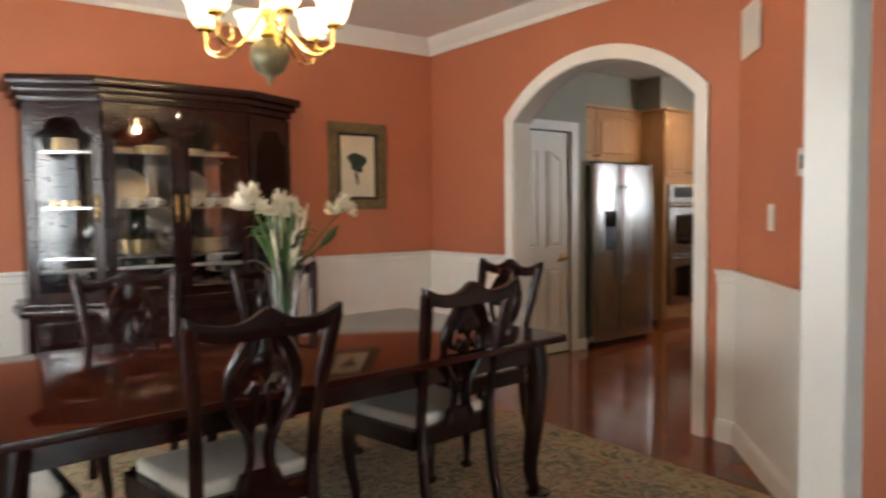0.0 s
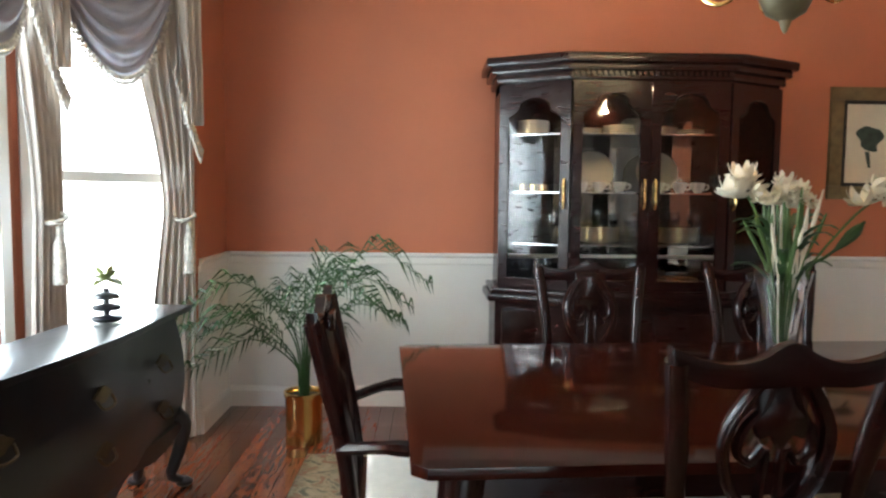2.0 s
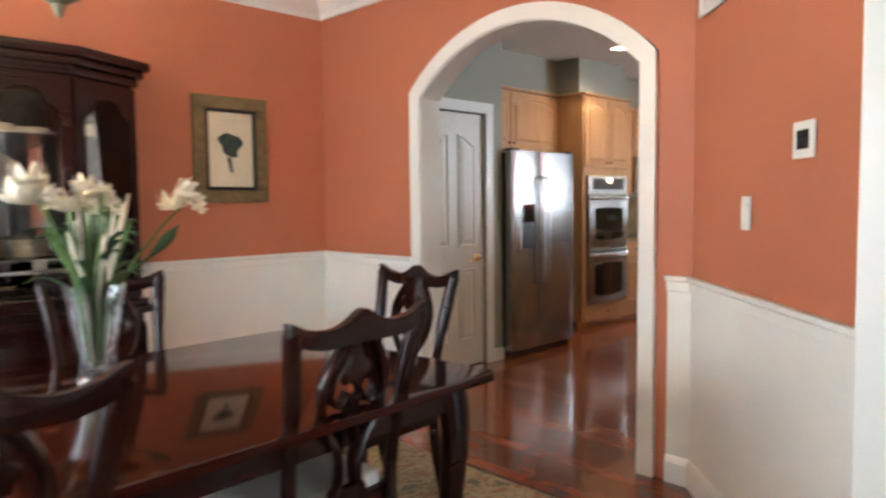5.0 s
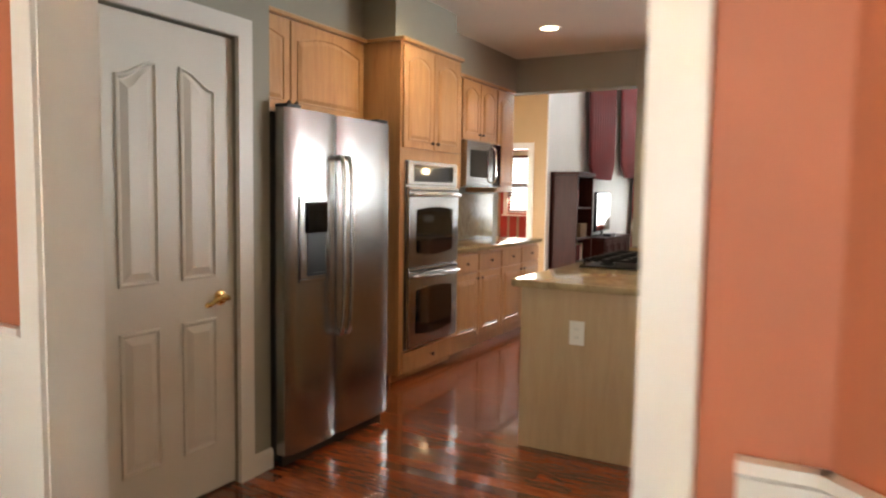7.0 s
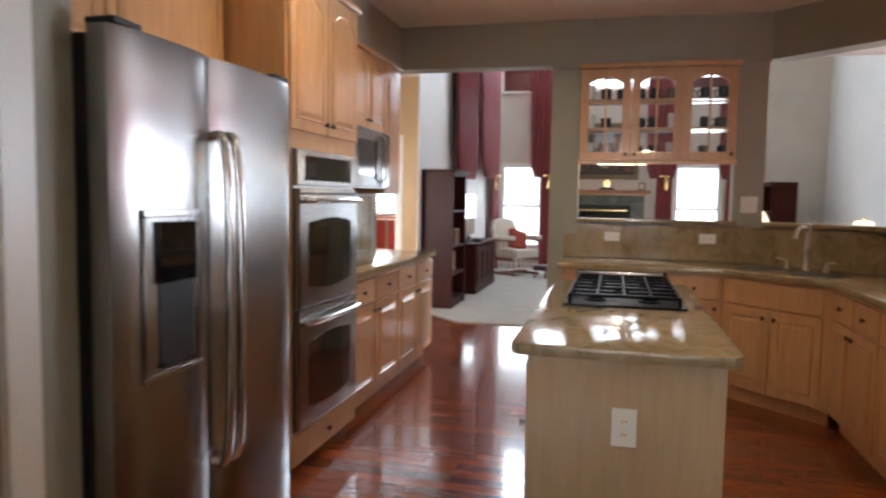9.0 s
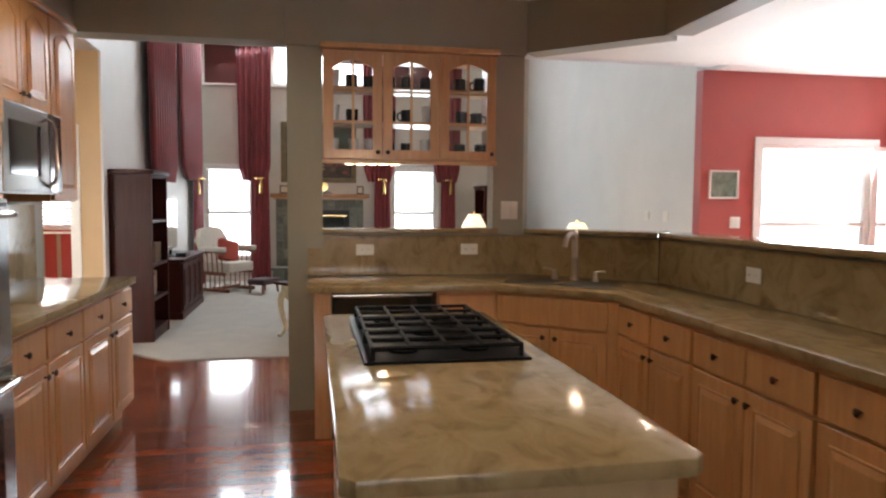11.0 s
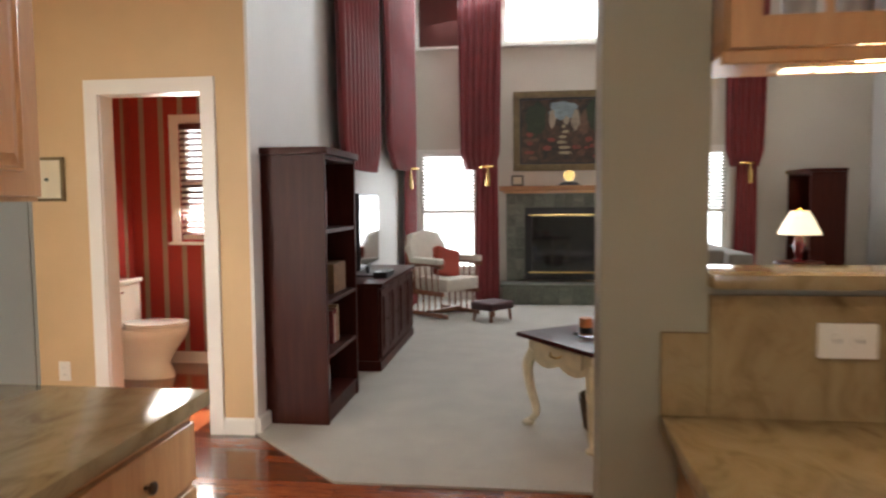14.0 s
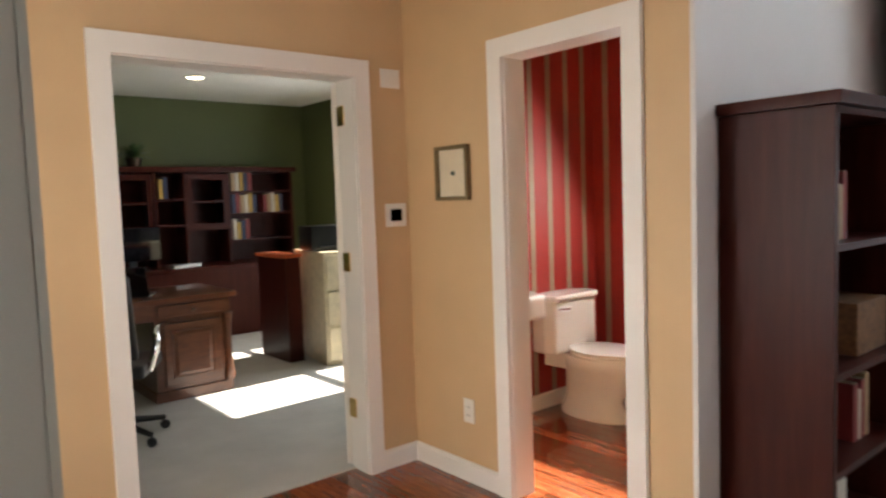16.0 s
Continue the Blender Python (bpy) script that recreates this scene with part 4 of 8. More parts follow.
def dining_chair(at, rz, label, arms=False):
    """Back at local y = 0, the seat reaches to +y."""
    ob = thing("dining_chair", at, rz, label, "chair", "chairs round the dining table")
    W, D, H = (0.245, 0.45, 0.44) if not arms else (0.27, 0.46, 0.44)
    seat = P([(-W + 0.05, 0.045), (W - 0.05, 0.045), (W - 0.005, D - 0.02), (-W + 0.005, D - 0.02)], 0.05, "z", H + 0.005)
    part("seat", bev(seat, 0.022, 3), "seat", ob, "cream upholstered seat", 60)
    rail = bmesh.new()
    for a, b in (((-W + 0.04, 0.02), (W - 0.04, 0.02)), ((-W, D), (W, D)), ((-W + 0.04, 0.02), (-W, D)), ((W - 0.04, 0.02), (W, D))):
        s = slab(a, b, 0.03, H - 0.065, H + 0.012, 1 if b[0] > a[0] or b[0] < -0.1 and False else 1)
        me = bpy.data.meshes.new("t")
        s.to_mesh(me)
        s.free()
        rail.from_mesh(me)
        bpy.data.meshes.remove(me)
    part("seat_frame", rail, "cherry", ob, smooth=None)
    for s in (-1, 1):
        part("leg", cabriole(s * (W - 0.02), D - 0.02, H - 0.03, s, 1), "cherry", ob)
        x = s * (W - 0.05)
        back = curve_pts([(x, -0.06, 0.0), (x, -0.01, 0.22), (x, 0.01, H), (x + s * 0.005, -0.005, 0.62), (x + s * 0.022, -0.045, 0.82), (x + s * 0.045, -0.085, 1.0)], 18)
        part("back_leg", T(back, [0.023] * 8 + [0.022] * 6 + [0.026] * 5, 10), "cherry", ob)
    n = 28
    top, low = [], []
    for i in range(n + 1):
        u = -1 + 2 * i / n
        x = u * (W + 0.012)
        z = 1.005 + 0.012 * math.cos(u * math.pi * 2) * (1 - 0.3 * abs(u)) + 0.022 * math.exp(-(u / 0.16) ** 2) + 0.018 * max(0, abs(u) - 0.8) / 0.2
        hh = 0.052 + 0.04 * math.exp(-(u / 0.22) ** 2)
        top.append((x, z))
        low.append((x, z - hh))
    crest = bev(P(top + low[::-1], 0.030, "y", -0.102), 0.006, 2)
    part("crest_rail", crest, "cherry", ob, "", 50)
    # pierced splat of looping straps
    sp = []

    def yz(z):
        return -0.004 - 0.080 * max(0, (z - 0.46) / 0.54) ** 1.7
    for s in (-1, 1):
        for ctrl, r in (([(0.035, 0.97), (0.085, 0.90), (0.115, 0.82), (0.095, 0.72), (0.045, 0.64), (0.03, 0.56), (0.055, 0.46)], 0.026),
                        ([(0.02, 0.97), (0.035, 0.90), (0.075, 0.845), (0.082, 0.79), (0.05, 0.765), (0.022, 0.80), (0.02, 0.70), (0.035, 0.62)], 0.017)):
            pts = curve_pts([(s * x, yz(z), z) for x, z in ctrl], 22)
            sp.append((pts, r))
    crown = [(-0.075, 0.985), (0.075, 0.985), (0.066, 0.93), (0.052, 0.89), (0.062, 0.86), (0.05, 0.825), (0.025, 0.835), (0.0, 0.80), (-0.025, 0.835), (-0.05, 0.825), (-0.062, 0.86), (-0.052, 0.89), (-0.066, 0.93)]
    splat = part("splat", bev(P(crown, 0.022, "y", yz(0.90) - 0.011), 0.004, 1), "cherry", ob, "carved and pierced splat", 50)
    for pts, r in sp:
        part("splat_strap", T(pts, r, 8, 0.55), "cherry", splat, "", 50)
    part("splat_shoe", P([(-0.085, 0.455), (0.085, 0.455), (0.06, 0.515), (-0.06, 0.515)], 0.026, "y", -0.02), "cherry", splat)
    if arms:
        for s in (-1, 1):
            a = curve_pts([(s * (W - 0.04), -0.02, 0.66), (s * (W + 0.03), 0.12, 0.685), (s * (W + 0.045), 0.26, 0.67), (s * (W + 0.02), 0.34, 0.645)], 14)
            part("armrest", T(a, [0.018] * 5 + [0.022] * 10, 8), "cherry", ob)
            b = curve_pts([(s * (W + 0.035), 0.30, 0.655), (s * (W + 0.0), 0.27, 0.56), (s * W, 0.30, 0.44)], 8)
            part("arm_post", T(b, 0.017, 8), "cherry", ob)
    return ob


c1 = dining_chair((1.20, 2.09, 0.012), 4, "dark cherry dining chair with a pierced splat and cream seat")
copy_thing(c1, pose(2.13, 2.26, 0.012, 0, 0, 6))
copy_thing(c1, pose(1.22, 3.76, 0.012, 0, 0, 180))
copy_thing(c1, pose(2.02, 3.76, 0.012, 0, 0, 178))
dining_chair((0.24, 2.64, 0.012), -86, "dark cherry armchair with a cream seat at the table's end", True)
copy_thing(c1, pose(3.04, 3.03, 0.012, 0, 0, 90))

tb = thing("dining_table", (1.545, 2.74, 0.012), 3.6, "long polished mahogany dining table with cabriole legs", "table")
cx, cy, k = 1.155, 0.625, 0.035
octo = [(-cx + k, -cy), (cx - k, -cy), (cx, -cy + k), (cx, cy - k), (cx - k, cy), (-cx + k, cy), (-cx, cy - k), (-cx, -cy + k)]
part("tabletop", bev(P(octo, 0.028, "z", 0.724), 0.006, 2), "tabletop", tb, "mirror-polished reddish top", 30)
part("apron", B((-cx + 0.14, -cy + 0.10, 0.63, cx - 0.14, -cy + 0.125, 0.724), (-cx + 0.14, cy - 0.125, 0.63, cx - 0.14, cy - 0.10, 0.724), (-cx + 0.115, -cy + 0.12, 0.63, -cx + 0.14, cy - 0.12, 0.724), (cx - 0.14, -cy + 0.12, 0.63, cx - 0.115, cy - 0.12, 0.724)), "cherry", tb, smooth=None)
for sx in (-1, 1):
    for sy in (-1, 1):
        part("leg", cabriole(sx * (cx - 0.13), sy * (cy - 0.13), 0.72, sx, sy, 0.052), "cherry", tb)

# rug
M["rug"] = ramp_mat("floral_rug", [(0.3, (0.17, 0.05, 0.035)), (0.42, (0.36, 0.29, 0.18)), (0.5, (0.08, 0.085, 0.05)), (0.57, (0.38, 0.30, 0.20)), (0.72, (0.28, 0.085, 0.055))], 8, 0.95, detail=3, distortion=1.5, bump=0.3)
M["rug_border"] = ramp_mat("rug_border", [(0.35, (0.10, 0.10, 0.06)), (0.47, (0.38, 0.31, 0.20)), (0.56, (0.24, 0.19, 0.11)), (0.7, (0.30, 0.10, 0.065))], 11, 0.95, detail=3, distortion=1.0, bump=0.3)
rug = thing("rug", (1.65, 2.68, 0.0), 0, "floral wool rug under the dining table", "rug")
part("border", B((-1.80, -1.42, 0.0, 1.80, 1.45, 0.010)), "rug_border", rug, smooth=None)
part("field", B((-1.52, -1.14, 0.0101, 1.52, 1.17, 0.012)), "rug", rug, smooth=None)

# china cabinet
cc = thing("china_cabinet", (1.675, 4.985, 0), 0, "dark cherry breakfront china cabinet with glazed doors full of china", "cabinet")


def canted(wb, wf, yb, yf, z0, z1):
    return P([(-wb, 0), (-wb, -yb), (-wf, -yf), (wf, -yf), (wb, -yb), (wb, 0)], z1 - z0, "z", z0)


part("base", canted(0.82, 0.44, 0.36, 0.56, 0.06, 0.74), "cherry", cc, smooth=None)
part("plinth", canted(0.845, 0.455, 0.375, 0.585, 0, 0.10), "cherry", cc, smooth=None)
part("waist_moulding", bev(canted(0.865, 0.465, 0.39, 0.60, 0.74, 0.785), 0.012, 2), "cherry", cc)
part("waist_moulding", bev(canted(0.845, 0.455, 0.38, 0.585, 0.785, 0.82), 0.010, 2), "cherry", cc)
part("cornice", bev(canted(0.83, 0.445, 0.37, 0.565, 1.985, 2.03), 0.008, 2), "cherry", cc)
part("cornice", bev(canted(0.86, 0.46, 0.385, 0.59, 2.03, 2.07), 0.012, 2), "cherry", cc)
part("cornice", bev(canted(0.89, 0.475, 0.40, 0.615, 2.07, 2.12), 0.012, 2), "cherry", cc)
for i in range(28):
    part("dentil", B((-0.43 + i * 0.0312, -0.580, 2.005, -0.43 + i * 0.0312 + 0.018, -0.566, 2.027)), "cherry", cc, smooth=None)
part("back_mirror", B((-0.43, -0.016, 0.83, 0.43, -0.008, 1.95)), "mirror", cc, "mirrored back", None)
part("back_panel", B((-0.80, -0.006, 0.82, 0.80, 0, 1.985)), "cherry", cc, smooth=None)
part("roof_panel", canted(0.80, 0.43, 0.35, 0.545, 1.95, 1.985), "cherry", cc, smooth=None)
for s in (-1, 1):
    part("side_panel", B((min(s * 0.80, s * 0.775), -0.36, 0.82, max(s * 0.80, s * 0.775), -0.02, 1.985)), "cherry", cc, smooth=None)
for z in (1.07, 1.365, 1.69):
    sh = part("glass_shelf", canted(0.77, 0.42, 0.33, 0.52, z, z + 0.007), M["glass"], cc, "clear glass shelf", None)
    part("shelf_edge", P([(-0.77, -0.332), (-0.42, -0.522), (0.42, -0.522), (0.77, -0.332), (0.77, -0.334), (0.42, -0.527), (-0.42, -0.527), (-0.77, -0.334)], 0.008, "z", z), "steel_bright", cc, smooth=None)


def glazed_door(parent, at, rz, w, h, knob, curvy=True):
    """Door with arched opening; hinge at local x = 0, front at local -y."""
    dr = new("door")
    dr.parent = parent
    dr.matrix_basis = pose(*at, 0, 0, rz)
    st = 0.055
    out = []
    a, b = st, w - st
    n = 16
    for i in range(n + 1):
        u = i / n
        x = b + (a - b) * u
        v = abs(2 * u - 1)
        out.append((x, h - 0.06 - (0.10 * v ** 2 if v < 0.55 else 0.045 + 0.09 * (v - 0.3)) - (0.0 if curvy else 0.02)))
    bm = B((0, -0.022, 0, st, 0, h), (w - st, -0.022, 0, w, 0, h), (st, -0.022, 0, w - st, 0, st))
    prism(bm, out + [(st, h), (w - st, h)], 0.022, "y", -0.022)
    part("door_frame", bm, "cherry", dr, smooth=None)
    g = part("pane", B((st, -0.013, st, w - st, -0.010, h - 0.05)), "glass", dr, smooth=None)
    trim_pts = [(x, -0.024, z) for x, z in out]
    part("bead", T(trim_pts, 0.005, 6), "cherry", dr)
    hx = w - 0.028 if knob > 0 else 0.028
    part("handle", T(curve_pts([(hx, -0.024, h * 0.40), (hx, -0.042, h * 0.43), (hx, -0.036, h * 0.47), (hx, -0.042, h * 0.51), (hx, -0.024, h * 0.54)], 12), 0.007, 8), "brass", dr, "brass pull")
    return dr


DH = 1.145
glazed_door(cc, (-0.43, -0.545, 0.825), 0, 0.428, DH, 1)
glazed_door(cc, (0.002, -0.545, 0.825), 0, 0.428, DH, -1)
ang = math.degrees(math.atan2(0.195, 0.37))
glazed_door(cc, (-0.80, -0.355, 0.825), -ang, 0.415, DH, 1, False)
glazed_door(cc, (0.433, -0.55, 0.825), ang, 0.415, DH, -1, False)
for i, x in enumerate((-0.62, -0.215, 0.215, 0.62)):
    part("drawer_front", bev(B((x - 0.17, -0.575 if abs(x) < 0.4 else -0.475, 0.50, x + 0.17, -0.555 if abs(x) < 0.4 else -0.40, 0.70)), 0.006, 2), "cherry", cc)
bulb("cabinet_light", (1.675, 4.49, 1.938), 6.0, r=0.012)

# china on the shelves
PLATE = [(0.0, 0.0), (0.045, 0.0), (0.07, 0.004), (0.125, 0.017), (0.125, 0.020), (0.07, 0.008), (0.0, 0.006)]
SH = 0.828


def plate_stack(x, y, z, n, r=1.0, label="stack of white china plates with gold rims", base=1.675):
    ob = thing("plate_stack", (base + x, 4.985 + y, z), 0, label, "plates", "china in the cabinet")
    for i in range(n):
        p = part("plate", L([(a * r, b) for a, b in PLATE], 24, (0, 0, i * 0.011)), "china", ob)
        part("rim", L([(0.1225 * r, 0.0168 + i * 0.011), (0.126 * r, 0.0182 + i * 0.011), (0.126 * r, 0.0208 + i * 0.011), (0.1225 * r, 0.0195 + i * 0.011)], 24), "gilt", ob)
    return ob


def upright_plate(x, y, z, r=1.0):
    ob = thing("display_plate", (1.675 + x, 4.985 + y, z), 0, "white china plate with a dark rim standing on a shelf", "plate", "china in the cabinet")
    p = part("plate", L([(a * r, b) for a, b in PLATE], 28), "china", ob)
    p.matrix_basis = pose(0, 0, 0.122 * r, 76, 0, 0)
    p = part("rim", L([(0.115 * r, 0.0155), (0.127 * r, 0.0175), (0.127 * r, 0.021), (0.115 * r, 0.019)], 28), "nickel", ob)
    p.matrix_basis = pose(0, 0, 0.122 * r, 76, 0, 0)


def cup(x, y, z, s=1.0, label="white china cup with a gold rim"):
    ob = thing("cup", (1.675 + x, 4.985 + y, z), 0, label, "cup", "china in the cabinet")
    part("bowl", L([(0.02 * s, 0), (0.022 * s, 0.004), (0.036 * s, 0.03 * s), (0.04 * s, 0.058 * s), (0.037 * s, 0.058 * s), (0.03 * s, 0.03 * s), (0.0, 0.008)], 18), "china", ob)
    part("handle", T(curve_pts([(0.036 * s, 0, 0.045 * s), (0.06 * s, 0, 0.045 * s), (0.055 * s, 0, 0.022 * s), (0.032 * s, 0, 0.018 * s)], 8), 0.004, 6), "china", ob)


def goblet(x, y, z, s=1.0):
    ob = thing("wine_glass", (1.675 + x, 4.985 + y, z), 0, "clear crystal stemmed glass on a shelf", "glass", "glasses in the cabinet")
    part("bowl", L([(0.034 * s, 0), (0.034 * s, 0.003), (0.006 * s, 0.008), (0.004 * s, 0.08 * s), (0.03 * s, 0.10 * s), (0.04 * s, 0.14 * s), (0.035 * s, 0.19 * s), (0.033 * s, 0.19 * s), (0.037 * s, 0.14 * s), (0.0, 0.10 * s)], 14), "crystal", ob)


for x, y, z, n, r in ((-0.60, -0.26, 1.698, 7, 0.75), (-0.30, -0.28, 1.698, 3, 0.8), (-0.10, -0.28, 1.698, 5, 0.75), (0.14, -0.28, 1.698, 4, 0.8), (0.32, -0.26, 1.698, 3, 0.7), (0.60, -0.24, 1.698, 6, 0.7),
                      (-0.22, -0.32, 1.078, 8, 1.05), (0.24, -0.32, 1.078, 8, 1.05), (-0.2, -0.3, SH, 3, 0.9), (0.26, -0.3, SH, 3, 1.0), (0.62, -0.24, SH, 3, 0.7)):
    plate_stack(x, y, z, n, r)
for x in (-0.22, 0.17):
    upright_plate(x, -0.14, 1.374, 1.0)
for x, y in ((-0.34, -0.40), (-0.24, -0.42), (-0.12, -0.40), (0.10, -0.40), (0.22, -0.42), (0.33, -0.40)):
    cup(x, y, 1.374)
for x, y in ((-0.66, -0.24), (-0.60, -0.30), (-0.54, -0.26)):
    ob = thing("napkin_ring", (1.675 + x, 4.985 + y, 1.374), 0, "small gold napkin ring on a shelf", "ring", "gold pieces in the cabinet")
    part("band", L([(0.026, 0), (0.032, 0.006), (0.032, 0.04), (0.026, 0.046), (0.024, 0.04), (0.024, 0.006)], 16), "brass", ob)
for i, (x, y) in enumerate(((-0.70, -0.16), (-0.62, -0.28), (-0.54, -0.20), (-0.50, -0.36), (-0.66, -0.22), (-0.04, -0.36), (0.02, -0.26), (0.56, -0.30), (0.64, -0.22), (0.70, -0.18), (-0.36, -0.2), (0.4, -0.2))):
    goblet(x, y, 1.078, 0.85 + 0.05 * (i % 3))
for i, (x, y) in enumerate(((-0.68, -0.2), (-0.56, -0.30), (-0.62, -0.14), (-0.5, -0.22), (0.0, -0.3), (0.06, -0.2), (0.5, -0.3), (-0.04, -0.4))):
    goblet(x, y, SH, 0.75 + 0.05 * (i % 2))

# crystal vase with flowers
vs = thing("flower_vase", (1.735, 3.07, 0.7645), 0, "tall cut-crystal vase of ivory lilies on the table", "vase")
prof = [(0.055, 0), (0.062, 0.004), (0.058, 0.02), (0.062, 0.10), (0.078, 0.22), (0.098, 0.32), (0.094, 0.32), (0.074, 0.22), (0.057, 0.10), (0.05, 0.03), (0.0, 0.028)]
bm = L(prof, 32)
for v in bm.verts:
    rr = math.hypot(v.co.x, v.co.y)
    if rr > 0.055:
        a = math.atan2(v.co.y, v.co.x)
        f = 1 + 0.035 * math.cos(16 * a) * math.cos(v.co.z * 90)
        v.co.x *= f
        v.co.y *= f
part("vase_body", bm, "crystal", vs, "faceted clear crystal", 20)
rng = random.Random(4)


def petal_flower(parent, at, tilt, spin, s=1.0):
    bm = bmesh.new()
    for k in range(12):
        ring = k // 6
        a = k * math.pi / 3 + ring * 0.5
        ln = (0.075 - 0.018 * ring) * s
        wd = 0.024 * s
        rows = []
        for j in range(6):
            u = j / 5
            r = 0.008 + ln * math.sin(u * 1.35)
            z = 0.045 * s * (1 - math.cos(u * 2.0)) * (0.7 + 0.6 * ring) - 0.02 * s * u * u * (1 - ring)
            w = wd * math.sin(math.pi * (0.12 + 0.83 * u))
            c, sn = math.cos(a), math.sin(a)
            rows.append([bm.verts.new((r * c - o * w * sn, r * sn + o * w * c, z - 0.006 * abs(o) * -1)) for o in (-1, 0, 1)])
        for p, q in zip(rows, rows[1:]):
            for i in range(2):
                bm.faces.new((p[i], p[i + 1], q[i + 1], q[i]))
    f = part("flower", bm, "petal", parent, "", 60)
    f.matrix_basis = pose(*at, tilt, 0, spin)
    return f


for hx, hy, hz, s in ((-0.16, -0.03, 0.60, 1.15), (0.01, 0.02, 0.585, 0.8), (-0.03, -0.04, 0.575, 0.7), (0.33, 0.02, 0.58, 0.95), (0.05, -0.02, 0.57, 0.55)):
    part("stem", T(curve_pts([(hx * 0.05, hy * 0.05, 0.05), (hx * 0.25, hy * 0.3, 0.30), (hx * 0.7, hy, hz * 0.84), (hx, hy, hz)], 14), 0.0045, 6), "stem", vs)
    for q in range(5):
        petal_flower(vs, (hx + 0.022 * (q - 2), hy - 0.02 * (q % 2), hz + 0.02 * ((q * 3) % 4) - 0.02), rng.uniform(-40, 85), rng.uniform(-60, 60), 0.74 * s * (1 - 0.15 * q))
for i in range(34):
    a, r = rng.uniform(0, 6.28), rng.uniform(0.03, 0.15)
    h = rng.uniform(0.44, 0.62)
    part("stem", T(curve_pts([(0.02 * math.cos(a), 0.02 * math.sin(a), 0.06), (0.05 * math.cos(a), 0.05 * math.sin(a), 0.3), (r * math.cos(a), r * math.sin(a), h)], 8), [0.003] * 6 + [0.006, 0.008, 0.003], 5), "stem" if i % 3 else "petal", vs)
for i in range(22):
    a, z0 = rng.uniform(0, 6.28), rng.uniform(0.28, 0.46)
    ln = rng.uniform(0.08, 0.17)
    bm = bmesh.new()
    c, sn = math.cos(a), math.sin(a)
    rows = []
    for j in range(6):
        u = j / 5
        r, z, w = 0.05 + ln * u, z0 + 0.07 * math.sin(u * 2.2), 0.016 * math.sin(math.pi * (0.1 + 0.88 * u))
        rows.append([bm.verts.new((r * c - o * w * sn, r * sn + o * w * c, z + 0.004 * abs(o))) for o in (-1, 0, 1)])
    for p, q in zip(rows, rows[1:]):
        for k2 in range(2):
            bm.faces.new((p[k2], p[k2 + 1], q[k2 + 1], q[k2]))
    part("leaf", bm, "leaf", vs, "", 60)
part("side_bud", T(curve_pts([(0.07, 0.0, 0.33), (0.17, 0.01, 0.38), (0.26, 0.015, 0.46), (0.30, 0.02, 0.50)], 10), [0.006] * 5 + [0.016, 0.022, 0.02, 0.014, 0.008, 0.004], 7), "leaf", vs)

# chandelier
ch = thing("chandelier", (1.63, 2.93, 0), 0, "brass chandelier with lit frosted glass tulip shades", "chandelier")
M["patina"] = mat("green_bronze_bowl", (0.17, 0.15, 0.085), 0.4, metal=0.4, vary=0.3, scale=14)
part("bowl", L([(0.004, 1.885), (0.012, 1.90), (0.02, 1.925), (0.062, 1.95), (0.085, 2.0), (0.08, 2.05), (0.055, 2.075), (0.03, 2.085)], 28), "patina", ch, "green bronze bowl with a pointed finial")
part("stem", L([(0.03, 2.085), (0.045, 2.10), (0.02, 2.14), (0.035, 2.22), (0.018, 2.30), (0.03, 2.42), (0.012, 2.46), (0.010, CEIL - 0.04), (0.06, CEIL - 0.035), (0.065, CEIL)], 20), "brass", ch)
for i in range(6):
    a = math.pi / 3 * i + 0.35
    c, sn = math.cos(a), math.sin(a)
    part("arm", T(curve_pts([(0.03 * c, 0.03 * sn, 2.20), (0.10 * c, 0.10 * sn, 2.10), (0.19 * c, 0.19 * sn, 2.015), (0.27 * c, 0.27 * sn, 2.04), (0.285 * c, 0.285 * sn, 2.13)], 16), 0.008, 8), "brass", ch)
    part("scroll", T([(0.235 * c + 0.035 * math.cos(t) * c, 0.235 * sn + 0.035 * math.cos(t) * sn, 2.07 + 0.035 * math.sin(t)) for t in [k * 0.45 for k in range(13)]], 0.005, 6), "brass", ch)
    part("cup", L([(0.02, 2.125), (0.036, 2.13), (0.03, 2.15)], 16, (0.285 * c, 0.285 * sn, 0)), "brass", ch)
    bm = L([(0.034, 2.145), (0.05, 2.16), (0.066, 2.20), (0.072, 2.235), (0.088, 2.262), (0.085, 2.262), (0.068, 2.235), (0.062, 2.20), (0.046, 2.163)], 24, (0.285 * c, 0.285 * sn, 0))
    part("shade", bm, "bulb_glow", ch, "lit frosted tulip shade")
    bulb("chandelier_bulb", (1.63 + 0.285 * c, 2.93 + 0.285 * sn, 2.29), 6.5)

